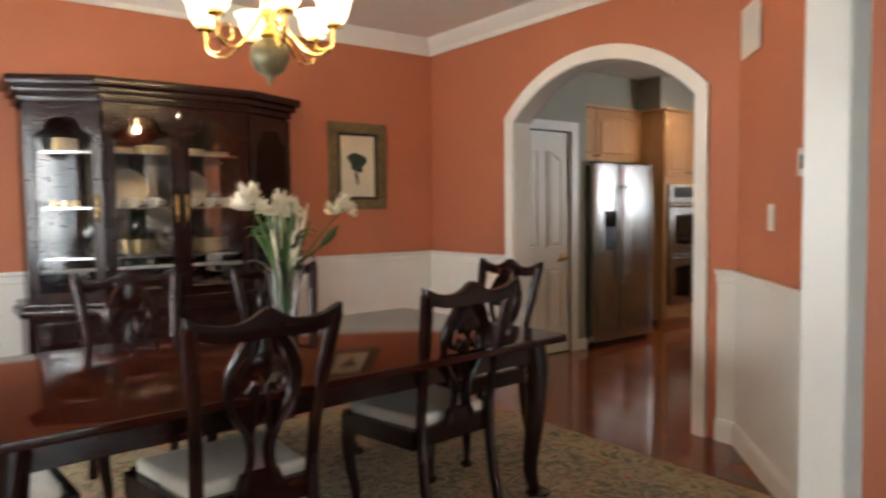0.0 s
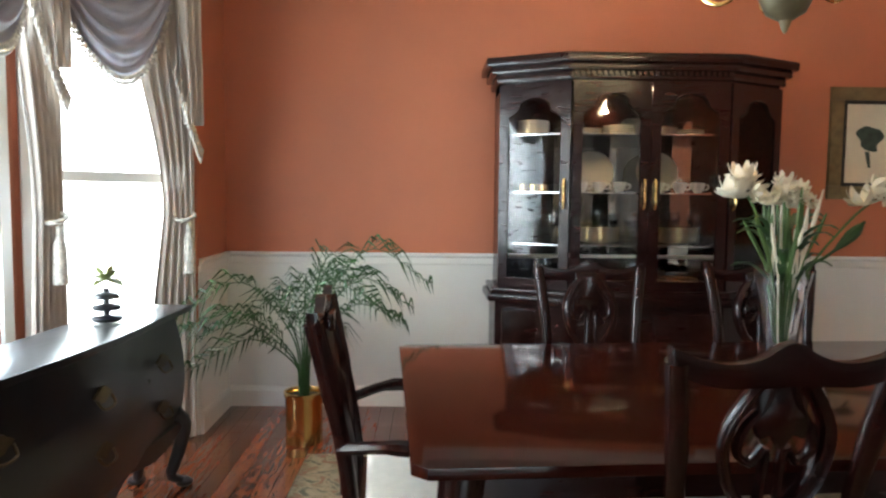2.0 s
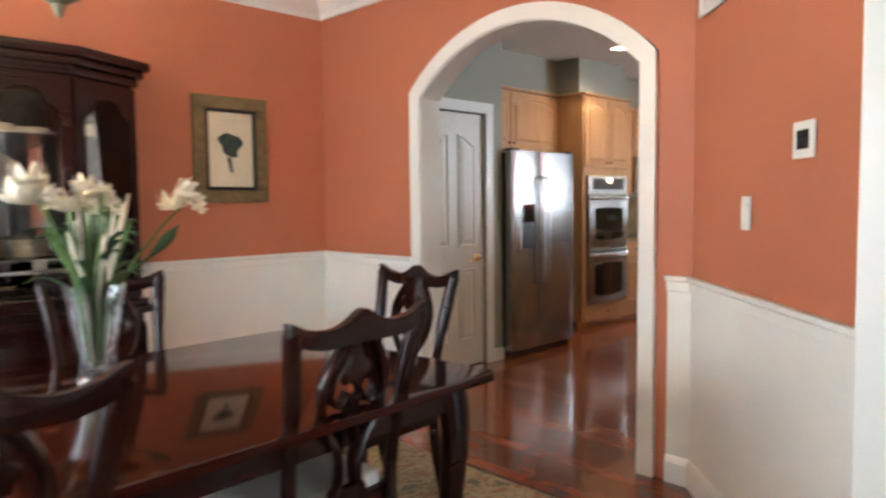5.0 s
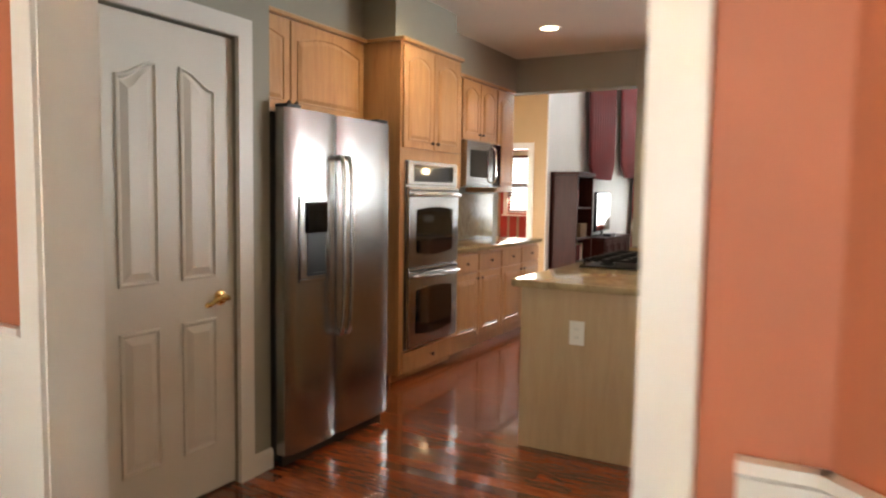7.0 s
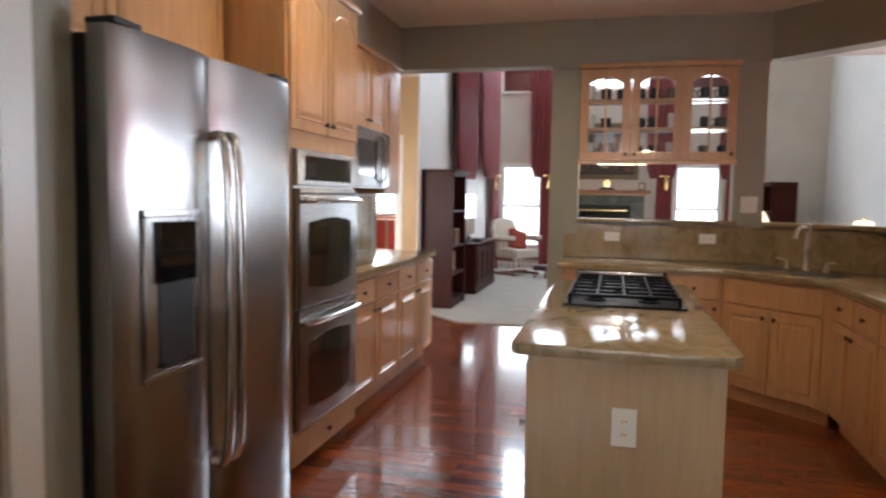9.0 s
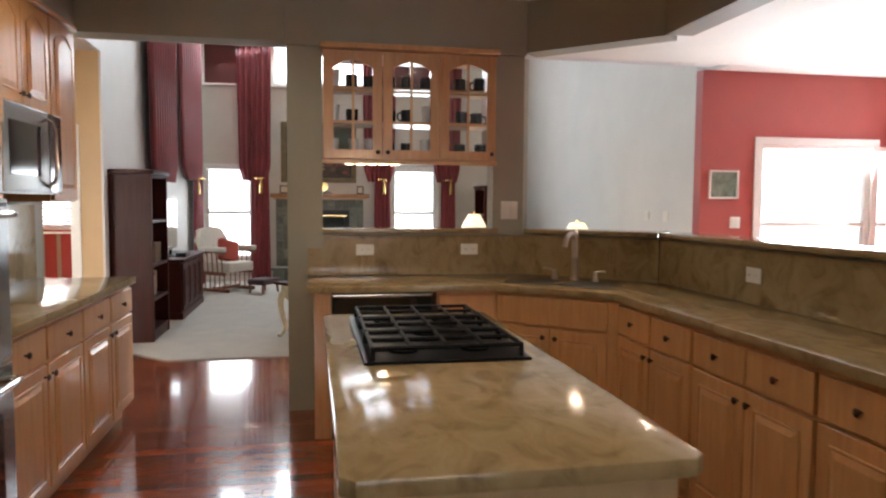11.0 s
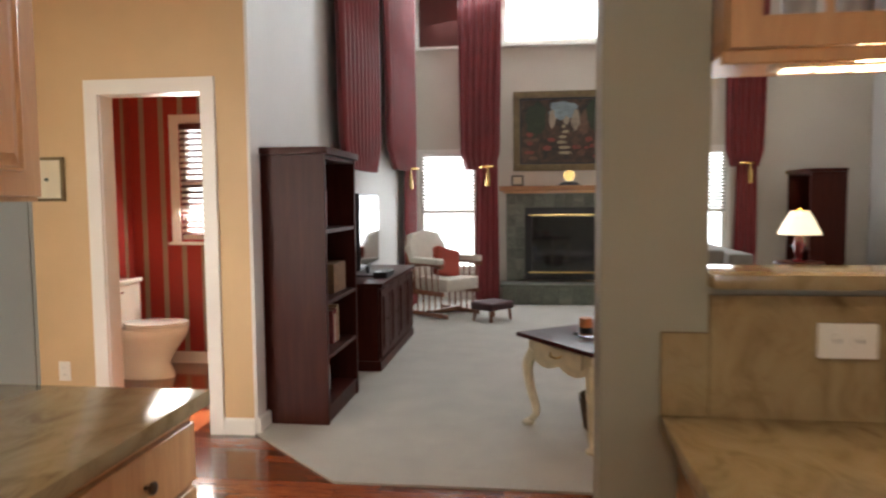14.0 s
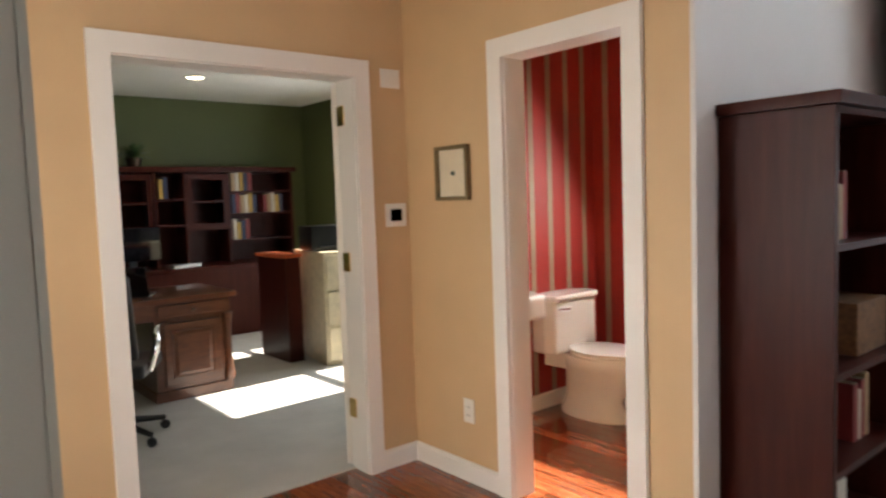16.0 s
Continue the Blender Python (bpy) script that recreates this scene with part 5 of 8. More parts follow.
# drapes in the bay
def drape(parent, name, p, q, z0, z1, folds, amp, width_at, material, shift=0.0, nz=28, nu=None):
    """Hanging folds between the plan points p and q; width_at(u) gives the share of the width, and the anchor, at height u."""
    bm = bmesh.new()
    d = Vector((q[0] - p[0], q[1] - p[1], 0))
    n = Vector((-d.y, d.x, 0)).normalized()
    nu = nu or folds * 6
    for side in (0.0, 0.008):
        rows = []
        for j in range(nz + 1):
            u = j / nz
            w, anchor = width_at(u)
            row = []
            for i in range(nu + 1):
                s = i / nu
                a = anchor + (s - anchor) * w
                off = amp * (0.55 + 0.45 * w) * math.sin(2 * math.pi * folds * s + 0.6 * math.sin(5 * u)) + side + shift
                pt = Vector((*p, 0)) + d * a + n * off
                row.append(bm.verts.new((pt.x, pt.y, z1 + (z0 - z1) * u)))
            rows.append(row)
        for a, b in zip(rows, rows[1:]):
            for i in range(nu):
                bm.faces.new((a[i], a[i + 1], b[i + 1], b[i]))
    return part(name, bm, material, parent, "", 180)


def tied(at, low=0.45):
    """Share of the width: full at the top, pinched at the height `at`, wider again below."""
    def f(u):
        if u < at:
            k = u / at
            return (1 - (1 - low) * (k * k * (3 - 2 * k)), 1.0)
        k = (u - at) / (1 - at)
        return (low + (0.8 - low) * min(1, k * 1.2), 1.0)
    return f


def swag(parent, p, q, z, drop, material, out=0.10, folds=7):
    bm = bmesh.new()
    d = Vector((q[0] - p[0], q[1] - p[1], 0))
    n = Vector((-d.y, d.x, 0)).normalized()
    if n.dot(Vector((1, -0.6, 0))) < 0:
        n = -n
    nu, nv = 30, 42
    for lay in (0.0, -0.01):
        rows = []
        for j in range(nv + 1):
            v = j / nv
            row = []
            for i in range(nu + 1):
                s = i / nu
                sag = 4 * s * (1 - s)
                zz = z - v * drop * (0.18 + 0.82 * sag) - 0.10 * v * sag
                o = 0.03 + out * sag * (0.3 + 0.7 * v) + 0.022 * math.sin(2 * math.pi * folds * v) * (0.3 + sag) + lay
                pt = Vector((*p, 0)) + d * s + n * o
                row.append(bm.verts.new((pt.x, pt.y, zz)))
            rows.append(row)
        for a, b in zip(rows, rows[1:]):
            for i in range(nu):
                bm.faces.new((a[i], a[i + 1], b[i + 1], b[i]))
    part("swag", bm, material, parent, "gathered silver-blue swag", 180)
    bm = bmesh.new()
    for i in range(46):
        s = (i + 0.5) / 46
        sag = 4 * s * (1 - s)
        zz = z - drop * (0.18 + 0.82 * sag) - 0.10 * sag
        pt = Vector((*p, 0)) + d * s + n * (0.03 + out * sag)
        lathe(bm, [(0.002, 0.0), (0.010, -0.008), (0.010, -0.022), (0.004, -0.03), (0.011, -0.042), (0.002, -0.054)], 6, (pt.x, pt.y, zz + 0.004))
    part("bead_fringe", bm, "fringe", parent, "ivory bead fringe")


dr = thing("window_drapery", (0, 0, 0), 0, "silver-blue swag valance over champagne tied drapes with bead fringe", "curtain")
ZT = 2.62
A, Bq, C, D = (-0.86, 4.36), (-1.33, 3.86), (-1.33, 2.02), (-0.86, 1.52)
drape(dr, "drape_panel", (-1.06, 4.12), (-0.80, 4.38), 0.02, ZT, 5, 0.022, tied(0.53, 0.42), "drape_lining")
drape(dr, "drape_panel", (-1.30, 3.62), (-1.24, 3.90), 0.02, ZT, 5, 0.022, tied(0.53, 0.55), "drape_lining")
drape(dr, "drape_panel", (-1.30, 2.30), (-1.24, 2.02), 0.02, ZT, 5, 0.022, tied(0.53, 0.55), "drape_lining")
for t0, (x, y) in ((0, (-0.83, 4.34)), (0, (-1.24, 3.83))):
    part("tieback", T([(x + 0.05 * math.cos(a), y + 0.05 * math.sin(a), 1.22 + 0.02 * math.sin(a)) for a in [k * 0.5 for k in range(14)]], 0.012, 6), "fringe", dr)
    part("tassel", L([(0.003, 1.20), (0.016, 1.18), (0.012, 1.14), (0.028, 1.10), (0.034, 0.92), (0.0, 0.92)], 12, (x + 0.03, y - 0.02, 0)), "fringe", dr, "ivory tassel")
swag(dr, A, Bq, ZT, 0.62, "drape_blue")
swag(dr, (-1.30, 3.75), (-1.30, 2.9), ZT, 0.62, "drape_blue")
swag(dr, (-1.30, 2.9), (-1.30, 2.1), ZT, 0.62, "drape_blue")
# cascades at the ends
for p, q, zl in (((-0.86, 4.27), (-0.78, 4.40), 1.55), ((-1.27, 3.72), (-1.21, 3.88), 1.75)):
    drape(dr, "cascade", p, q, zl + 0.15, ZT, 3, 0.03, lambda u: (1 - 0.35 * u, 1.0), "drape_lining", -0.04)
    bm = bmesh.new()
    for k in range(14):
        u = k / 13
        x, y, z = p[0] + (q[0] - p[0]) * u, p[1] + (q[1] - p[1]) * u, zl + 0.42 * (1 - u) ** 1.2
        for m2 in range(3):
            lathe(bm, [(0.002, 0.0), (0.011, -0.01), (0.011, -0.028), (0.002, -0.05)], 6, (x + 0.03, y - 0.03 + 0.012 * m2, z + 0.02 * m2))
    part("bead_fringe", bm, "fringe", dr)
part("pelmet_pole", T([(-0.84, 4.40, ZT + 0.02), (-1.34, 3.86, ZT + 0.02), (-1.34, 2.02, ZT + 0.02), (-0.84, 1.50, ZT + 0.02)], 0.018, 8), "olive_frame", dr)

# black painted commode in the bay
cm = thing("commode", (-0.70, 2.99, 0), 86.4, "black lacquered bombe chest with gilt pulls on cabriole legs", "chest")
cm.scale = (1, 1, 1.028)
n = 24
W2h = 0.78
bm = bmesh.new()
rows = []
for j in range(13):
    u = j / 12
    z = 0.26 + u * 0.52
    bulge = 0.05 * math.sin(math.pi * (0.12 + 0.8 * u))
    rows.append([bm.verts.new((x, y, z)) for x, y in [(-W2h + 0.03 - bulge * 0.6, 0.24)] + [(-W2h + 0.02 - bulge * 0.6 + (2 * W2h - 0.04 + bulge * 1.2) * i / n, 0.02 - bulge - 0.025 * math.cos(math.pi * 2 * (i / n - 0.5))) for i in range(n + 1)] + [(W2h - 0.03 + bulge * 0.6, 0.24)]])
for a, b in zip(rows, rows[1:]):
    for i in range(len(a)):
        bm.faces.new((a[i], a[(i + 1) % len(a)], b[(i + 1) % len(a)], b[i]))
bm.faces.new(rows[0][::-1])
bm.faces.new(rows[-1])
part("body", bm, "ebony", cm, "", 50)
part("top", bev(P([(-W2h - 0.05, 0.25)] + [(-W2h - 0.05 + (2 * W2h + 0.10) * i / n, -0.05 - 0.02 * math.cos(math.pi * 2 * (i / n - 0.5))) for i in range(n + 1)] + [(W2h + 0.05, 0.25)], 0.026, "z", 0.782), 0.006, 2), "ebony", cm)
ap = [(-W2h + 0.03 + (2 * W2h - 0.06) * i / 40, 0.27 - (0.05 * abs(math.sin(i / 40 * math.pi * 3)) + 0.06 * math.exp(-((i - 20) / 6) ** 2))) for i in range(41)]
part("apron", P(ap + [(W2h - 0.03, 0.30), (-W2h + 0.03, 0.30)], 0.02, "y", -0.005), "ebony", cm, smooth=None)
for sx in (-1, 1):
    for yy, sy in ((0.03, -1), (0.20, 1)):
        part("leg", cabriole(sx * (W2h - 0.04), yy, 0.34, sx * 2.2, sy * 1.6, 0.036), "ebony", cm)
M["old_gilt"] = mat("dull_old_gilt", (0.10, 0.075, 0.04), 0.45, metal=0.5, vary=0.3, scale=30)
for i, x in enumerate((-0.5, 0.0, 0.5)):
    for z in (0.42, 0.61):
        y = -0.047 if abs(x) < 0.1 else -0.03
        hd = part("pull", T(curve_pts([(x - 0.05, y - 0.01, z + 0.01), (x - 0.035, y - 0.03, z - 0.02), (x + 0.035, y - 0.03, z - 0.02), (x + 0.05, y - 0.01, z + 0.01)], 10), 0.005, 6), "old_gilt", cm, "gilt bail pull")
        part("rosette", P([(x + 0.045 * math.cos(a) * (1 + 0.3 * math.cos(4 * a)), z + 0.02 + 0.028 * math.sin(a)) for a in [k * math.pi / 10 for k in range(20)]], 0.008, "y", y - 0.008), "old_gilt", cm)

# tiered ornament on the chest
tn = thing("tiered_ornament", (-0.80, 3.36, 0.8315), 0, "small dark tiered stand topped with a yellow-green leaf cluster", "ornament")
for k in range(3):
    part("tier", L([(0.0, 0.0), (0.05, 0.004), (0.062 - 0.008 * k, 0.018), (0.05 - 0.008 * k, 0.026), (0.012, 0.03), (0.012, 0.045)], 20, (0, 0, 0.045 * k)), "ebony", tn)
rng = random.Random(31)
bm = bmesh.new()
for k in range(26):
    a, e, ln = rng.uniform(0, 6.28), rng.uniform(-0.2, 1.2), rng.uniform(0.05, 0.10)
    d4 = Vector((math.cos(a) * math.cos(e), math.sin(a) * math.cos(e), math.sin(e)))
    b0 = Vector((0, 0, 0.165))
    sd = d4.cross(Vector((0, 0, 1))).normalized() * 0.018
    v = [bm.verts.new(x) for x in (b0, b0 + d4 * ln * 0.6 + sd, b0 + d4 * ln - Vector((0, 0, 0.015)), b0 + d4 * ln * 0.6 - sd)]
    bm.faces.new(v)
part("leaf_cluster", bm, mat("yellow_green_leaf", (0.22, 0.24, 0.06), 0.5, vary=0.3, scale=20), tn, "yellow-green leaves")

# palm in a brass pot
pm = thing("potted_palm", (-0.20, 4.33, 0), 0, "green areca palm in a polished brass pot on the floor", "plant")
part("pot", L([(0.095, 0), (0.10, 0.006), (0.098, 0.05), (0.10, 0.25), (0.108, 0.265), (0.108, 0.285), (0.098, 0.285), (0.09, 0.26), (0.09, 0.24), (0.0, 0.24)], 28), "brass", pm, "polished brass pot")
part("soil", L([(0.0, 0.262), (0.088, 0.258)], 16), mat("potting_soil", (0.03, 0.02, 0.012), 0.95, vary=0.4, scale=40), pm)
rng = random.Random(11)
for f in range(15):
    a = f * 2.39996 + rng.uniform(-0.25, 0.25)
    ln = rng.uniform(0.50, 0.80)
    rise = rng.uniform(0.30, 0.86)
    c, sn = math.cos(a), math.sin(a)
    if sn > 0.35:
        ln *= 0.66
    pts = curve_pts([(0.02 * c, 0.02 * sn, 0.26), (0.10 * ln * c, 0.10 * ln * sn, 0.26 + rise * 0.50), (0.52 * ln * c, 0.52 * ln * sn, 0.26 + rise * 0.97), (ln * 1.0 * c, ln * 1.0 * sn, 0.24 + rise * 0.78)], 26)
    bm = T(pts, [0.006 - 0.00018 * i for i in range(27)], 5)
    for i in range(11, 27):
        p = pts[i]
        t = (pts[min(i + 1, 26)] - pts[i - 1]).normalized()
        sd = t.cross(Vector((0, 0, 1))).normalized()
        l2 = 0.21 * math.sin(math.pi * (0.20 + 0.72 * (i - 11) / 15)) * rng.uniform(0.8, 1.12)
        for s in (-1, 1):
            up = rng.uniform(-0.01, 0.05)
            mid = p + sd * s * l2 * 0.40 + t * l2 * 0.34 + Vector((0, 0, 0.012 + up))
            tip = p + sd * s * l2 * 0.66 + t * l2 * 0.72 + Vector((0, 0, up - 0.05 * l2 / 0.2 - rng.uniform(0, 0.05)))
            w = t * 0.0075
            v = [bm.verts.new(x) for x in (p - w * 0.4, p + w * 0.4, mid + w, tip, mid - w)]
            bm.faces.new((v[0], v[1], v[2], v[4]))
            bm.faces.new((v[4], v[2], v[3]))
    part("frond", bm, "leaf", pm, "", 60)

# ---- kitchen ----
def door_panel(parent, x0, z0, w, h, y, arch=False, knob=None, material="maple", name="door"):
    """A framed raised-panel front in the plane y, facing -y."""
    dr = part(name, bev(B((x0, y - 0.019, z0, x0 + w, y, z0 + h)), 0.003, 1), material, parent)
    m = min(0.055, h * 0.28)
    if h > 0.2:
        def outline(inset):
            a, b, c, d = x0 + m + inset, x0 + w - m - inset, z0 + m + inset, z0 + h - m - inset
            if not arch:
                return [(a, c), (b, c), (b, d), (a, d)]
            return [(a, c), (b, c)] + [(b + (a - b) * j / 12, d - 0.055 * (1 - math.sin(math.pi * j / 12))) for j in range(13)]
        f = y - 0.019
        part("raised_panel", raised([(0.0, f + 0.001), (0.001, f - 0.006), (0.006, f - 0.007), (0.011, f - 0.001), (0.014, f - 0.001), (0.036, f - 0.010)], outline), material, dr, smooth=None)
    if knob:
        kx, kz = knob
        k = part("knob", L([(0.005, 0), (0.005, 0.012), (0.014, 0.016), (0.015, 0.022), (0.008, 0.027), (0.0, 0.028)], 12), "bronze", dr)
        k.matrix_basis = pose(kx, y - 0.019, kz, 90, 0, 0)
    return dr


def base_unit(at, rz, w, label, depth=0.58, doors=1, drawer=True, hinge=1, material="maple", drawers=1):
    """A base cabinet; its front is at local y = 0 facing -y, its left end at x = 0."""
    ob = thing("base_cabinet", at, rz, label, "cabinet", "base cabinets")
    part("carcass", B((0, 0.0, 0.10, w, depth, 0.874)), material, ob, smooth=None)
    part("toe_kick", B((0.0, 0.06, 0.0, w, 0.075, 0.10)), material, ob, smooth=None)
    g = 0.012
    if drawer:
        dw = (w - g * (drawers + 1)) / drawers
        for i in range(drawers):
            x = g + i * (dw + g)
            door_panel(ob, x, 0.70, dw, 0.15, -0.001, False, (x + dw / 2, 0.775), material, "drawer")
    top = 0.685 if drawer else 0.85
    dw = (w - g * (doors + 1)) / doors
    for i in range(doors):
        x = g + i * (dw + g)
        kx = x + (dw - 0.03 if (hinge > 0) == (i == 0 or doors == 1) else 0.03)
        door_panel(ob, x, 0.12, dw, top - 0.12, -0.001, False, (kx, top - 0.05), material)
    return ob


def wall_unit(at, rz, w, z0, z1, label, depth=0.33, doors=2, material="maple"):
    ob = thing("wall_cabinet", at, rz, label, "cabinet", "wall cabinets")
    part("carcass", B((0, 0, z0, w, depth, z1)), material, ob, smooth=None)
    g = 0.010
    dw = (w - g * (doors + 1)) / doors
    for i in range(doors):
        x = g + i * (dw + g)
        kx = x + (dw - 0.03 if i == 0 and doors > 1 else 0.03)
        door_panel(ob, x, z0 + g, dw, z1 - z0 - 2 * g, -0.001, z1 - z0 > 0.4, (kx, z0 + 0.06), material)
    part("crown", bev(B((-0.012, -0.034, z1 + 0.001, w + 0.012, depth, z1 + 0.03)), 0.006, 1), material, ob)
    return ob


CY = 4.84
for i in range(4):
    base_unit((7.94 + i * 0.49, CY, 0), 0, 0.488, "honey maple base cabinet with one drawer and a raised-panel door", KW - CY - 0.005, hinge=1 if i % 2 == 0 else -1)
ct = thing("countertop", (0, 0, 0), 0, "gold and brown polished granite counter along the kitchen wall", "countertop")
part("slab", bev(B((7.945, 4.805, 0.875, 9.945, KW - 0.002, 0.914)), 0.006, 2), "granite", ct)
part("backsplash", B((7.945, KW - 0.022, 0.915, 9.94, KW - 0.002, 1.38)), "granite", ct, smooth=None)
wall_unit((5.47, 5.09, 0), 0, 1.56, 1.85, 2.42, "honey maple cabinet above the refrigerator")
wall_unit((7.95, 5.09, 0), 0, 0.59, 1.40, 2.42, "honey maple wall cabinet with arched doors", KW - 5.09 - 0.003)
wall_unit((8.55, 5.09, 0), 0, 0.75, 1.87, 2.42, "honey maple wall cabinet above the microwave", KW - 5.09 - 0.003)
wall_unit((9.31, 5.09, 0), 0, 0.41, 1.40, 2.42, "narrow honey maple wall cabinet with an arched door", KW - 5.09 - 0.003, 1)
setting("soffit", B((5.45, 5.10, 2.452, 7.04, KW, CEIL), (7.04, 4.82, 2.452, 7.94, KW, CEIL), (7.94, 5.10, 2.452, PX - 0.02, KW, CEIL)), "sage", "sage grey soffit above the cabinets", "soffit", None)

# oven tower
ot = thing("oven_cabinet", (7.05, 4.78, 0), 0, "tall honey maple oven cabinet with arched upper doors", "cabinet")
part("carcass", B((0, 0, 0.06, 0.885, KW - 4.78 - 0.003, 2.42)), "maple", ot, smooth=None)
part("toe_kick", B((0.01, 0.06, 0, 0.875, 0.08, 0.06)), "maple", ot, smooth=None)
door_panel(ot, 0.02, 1.69, 0.417, 0.71, -0.001, True, (0.40, 1.74))
door_panel(ot, 0.447, 1.69, 0.417, 0.71, -0.001, True, (0.48, 1.74))
door_panel(ot, 0.03, 0.07, 0.825, 0.15, -0.001, False, (0.44, 0.145), name="drawer")
part("crown", bev(B((-0.015, -0.035, 2.421, 0.90, 0.30, 2.45)), 0.006, 1), "maple", ot)
ov = thing("double_oven", (7.115, 4.779, 0), 0, "stainless double wall oven with dark glass doors", "oven")
part("control_panel", bev(B((0, -0.030, 1.43, 0.745, -0.001, 1.60)), 0.004, 1), "steel", ov)
part("display", B((0.08, -0.033, 1.455, 0.665, -0.0305, 1.575)), "black_glass", ov)
part("trim_frame", B((-0.012, -0.012, 0.235, 0.757, -0.0005, 1.605)), "steel", ov, smooth=None)
for z0, z1 in ((0.84, 1.415), (0.245, 0.825)):
    dd = part("oven_door", bev(B((0, -0.042, z0, 0.745, -0.013, z1)), 0.006, 2), "steel", ov)
    wn2 = [(0.10 + 0.545 * i / 16, z0 + 0.10 - 0.025 * math.sin(math.pi * i / 16)) for i in range(17)]
    part("window", P(wn2 + [(0.645 - 0.545 * i / 16, z1 - 0.165 + 0.02 * math.sin(math.pi * i / 16)) for i in range(17)], 0.003, "y", -0.0455), "black_glass", dd, "dark oven glass")
    part("handle", T(curve_pts([(0.04, -0.044, z1 - 0.06), (0.06, -0.085, z1 - 0.055), (0.37, -0.098, z1 - 0.055), (0.685, -0.085, z1 - 0.055), (0.705, -0.044, z1 - 0.06)], 20), 0.013, 10), "steel_bright", dd, "bright bar handle")
    part("vent_gap", B((0.01, -0.0425, z1 - 0.03, 0.735, -0.0419, z1 - 0.018)), "black", dd, smooth=None)

# refrigerator
fg = thing("refrigerator", (5.455, 4.40, 0), 0, "stainless side-by-side refrigerator with a black water dispenser", "refrigerator")
part("body", B((0.0, 0.075, 0.03, 0.905, 0.80, 1.745)), "black", fg, "black side panels", None)
part("kick_grille", B((0.02, 0.05, 0.0, 0.885, 0.075, 0.06)), "black", fg, smooth=None)


def fridge_door(x0, x1):
    pts = [(x0 + (x1 - x0) * i / 14, 0.0 + 0.022 * (2 * i / 14 - 1) ** 4 - 0.004) for i in range(15)]
    return P(pts + [(x1, 0.07), (x0, 0.07)], 1.70, "z", 0.065)


d1 = part("door", fridge_door(0.003, 0.398), "steel", fg, "freezer door", 40)
d2 = part("door", fridge_door(0.406, 0.902), "steel", fg, "", 40)
part("hinge_cover", bev(B((0.02, 0.01, 1.767, 0.12, 0.09, 1.785)), 0.004, 1), "black", fg)
part("hinge_cover", bev(B((0.785, 0.01, 1.767, 0.885, 0.09, 1.785)), 0.004, 1), "black", fg)
part("dispenser_frame", bev(B((0.085, -0.012, 0.915, 0.320, 0.0, 0.935), (0.085, -0.012, 1.325, 0.320, 0.0, 1.345), (0.085, -0.012, 0.935, 0.105, 0.0, 1.325), (0.300, -0.012, 0.935, 0.320, 0.0, 1.325)), 0.003, 1), "steel", d1)
part("dispenser", B((0.105, -0.006, 0.935, 0.300, -0.002, 1.325)), "steel", d1, smooth=None)
part("dispenser_panel", bev(B((0.135, -0.020, 1.16, 0.292, -0.006, 1.315)), 0.004, 1), "black_glass", d1, "black control panel")
part("dispenser_cavity", B((0.145, -0.009, 0.955, 0.285, -0.0062, 1.16)), "black", d1, "dark dispenser recess", None)
part("drip_tray", B((0.15, -0.018, 0.945, 0.28, -0.0091, 0.96)), "black", d1, smooth=None)
for x in (0.372, 0.432):
    part("handle", T(curve_pts([(x, -0.004, 0.62), (x, -0.055, 0.66), (x, -0.068, 1.05), (x, -0.055, 1.50), (x, -0.004, 1.545)], 24), 0.014, 10), "steel_bright", d1 if x < 0.4 else d2, "bowed bar handle")
part("badge", B((0.80, 0.006, 1.66, 0.815, 0.009, 1.69)), "steel_bright", d2, smooth=None)

# microwave and coffee maker
mw = thing("microwave", (8.552, 5.02, 0), 0, "stainless microwave with a dark window under the cabinet", "microwave")
part("body", B((0, 0.03, 1.44, 0.746, KW - 5.02 - 0.005, 1.865)), "steel", mw, smooth=None)
dd = part("door", bev(B((0, 0.0, 1.45, 0.56, 0.03, 1.86)), 0.006, 2), "steel", mw)
part("window", B((0.07, -0.003, 1.53, 0.45, -0.0005, 1.78)), "black_glass", dd)
part("handle", T(curve_pts([(0.53, 0.0, 1.48), (0.53, -0.04, 1.52), (0.53, -0.045, 1.65), (0.53, -0.04, 1.79), (0.53, 0.0, 1.83)], 14), 0.010, 8), "steel_bright", dd)
part("keypad", bev(B((0.57, 0.0, 1.45, 0.744, 0.03, 1.86)), 0.004, 1), "black_glass", mw)
cf = thing("coffee_maker", (8.15, 5.12, 0.9145), 0, "black pod coffee maker on the granite counter", "coffee maker")
part("base", bev(B((-0.12, -0.14, 0, 0.12, 0.16, 0.05)), 0.015, 2), "black", cf)
part("tower", bev(B((-0.11, 0.03, 0.05, 0.11, 0.16, 0.31)), 0.02, 3), "black", cf)
part("head", L([(0.0, 0.36), (0.07, 0.355), (0.115, 0.32), (0.12, 0.27), (0.11, 0.23), (0.05, 0.22), (0.0, 0.22)], 24, (0, -0.02, 0)), "black", cf)
part("lever", T(curve_pts([(-0.11, -0.05, 0.30), (-0.09, -0.15, 0.34), (0.09, -0.15, 0.34), (0.11, -0.05, 0.30)], 14), 0.010, 8), "steel_bright", cf)
part("water_tank", bev(B((-0.165, -0.05, 0.02, -0.112, 0.15, 0.30)), 0.01, 2), "glass", cf)

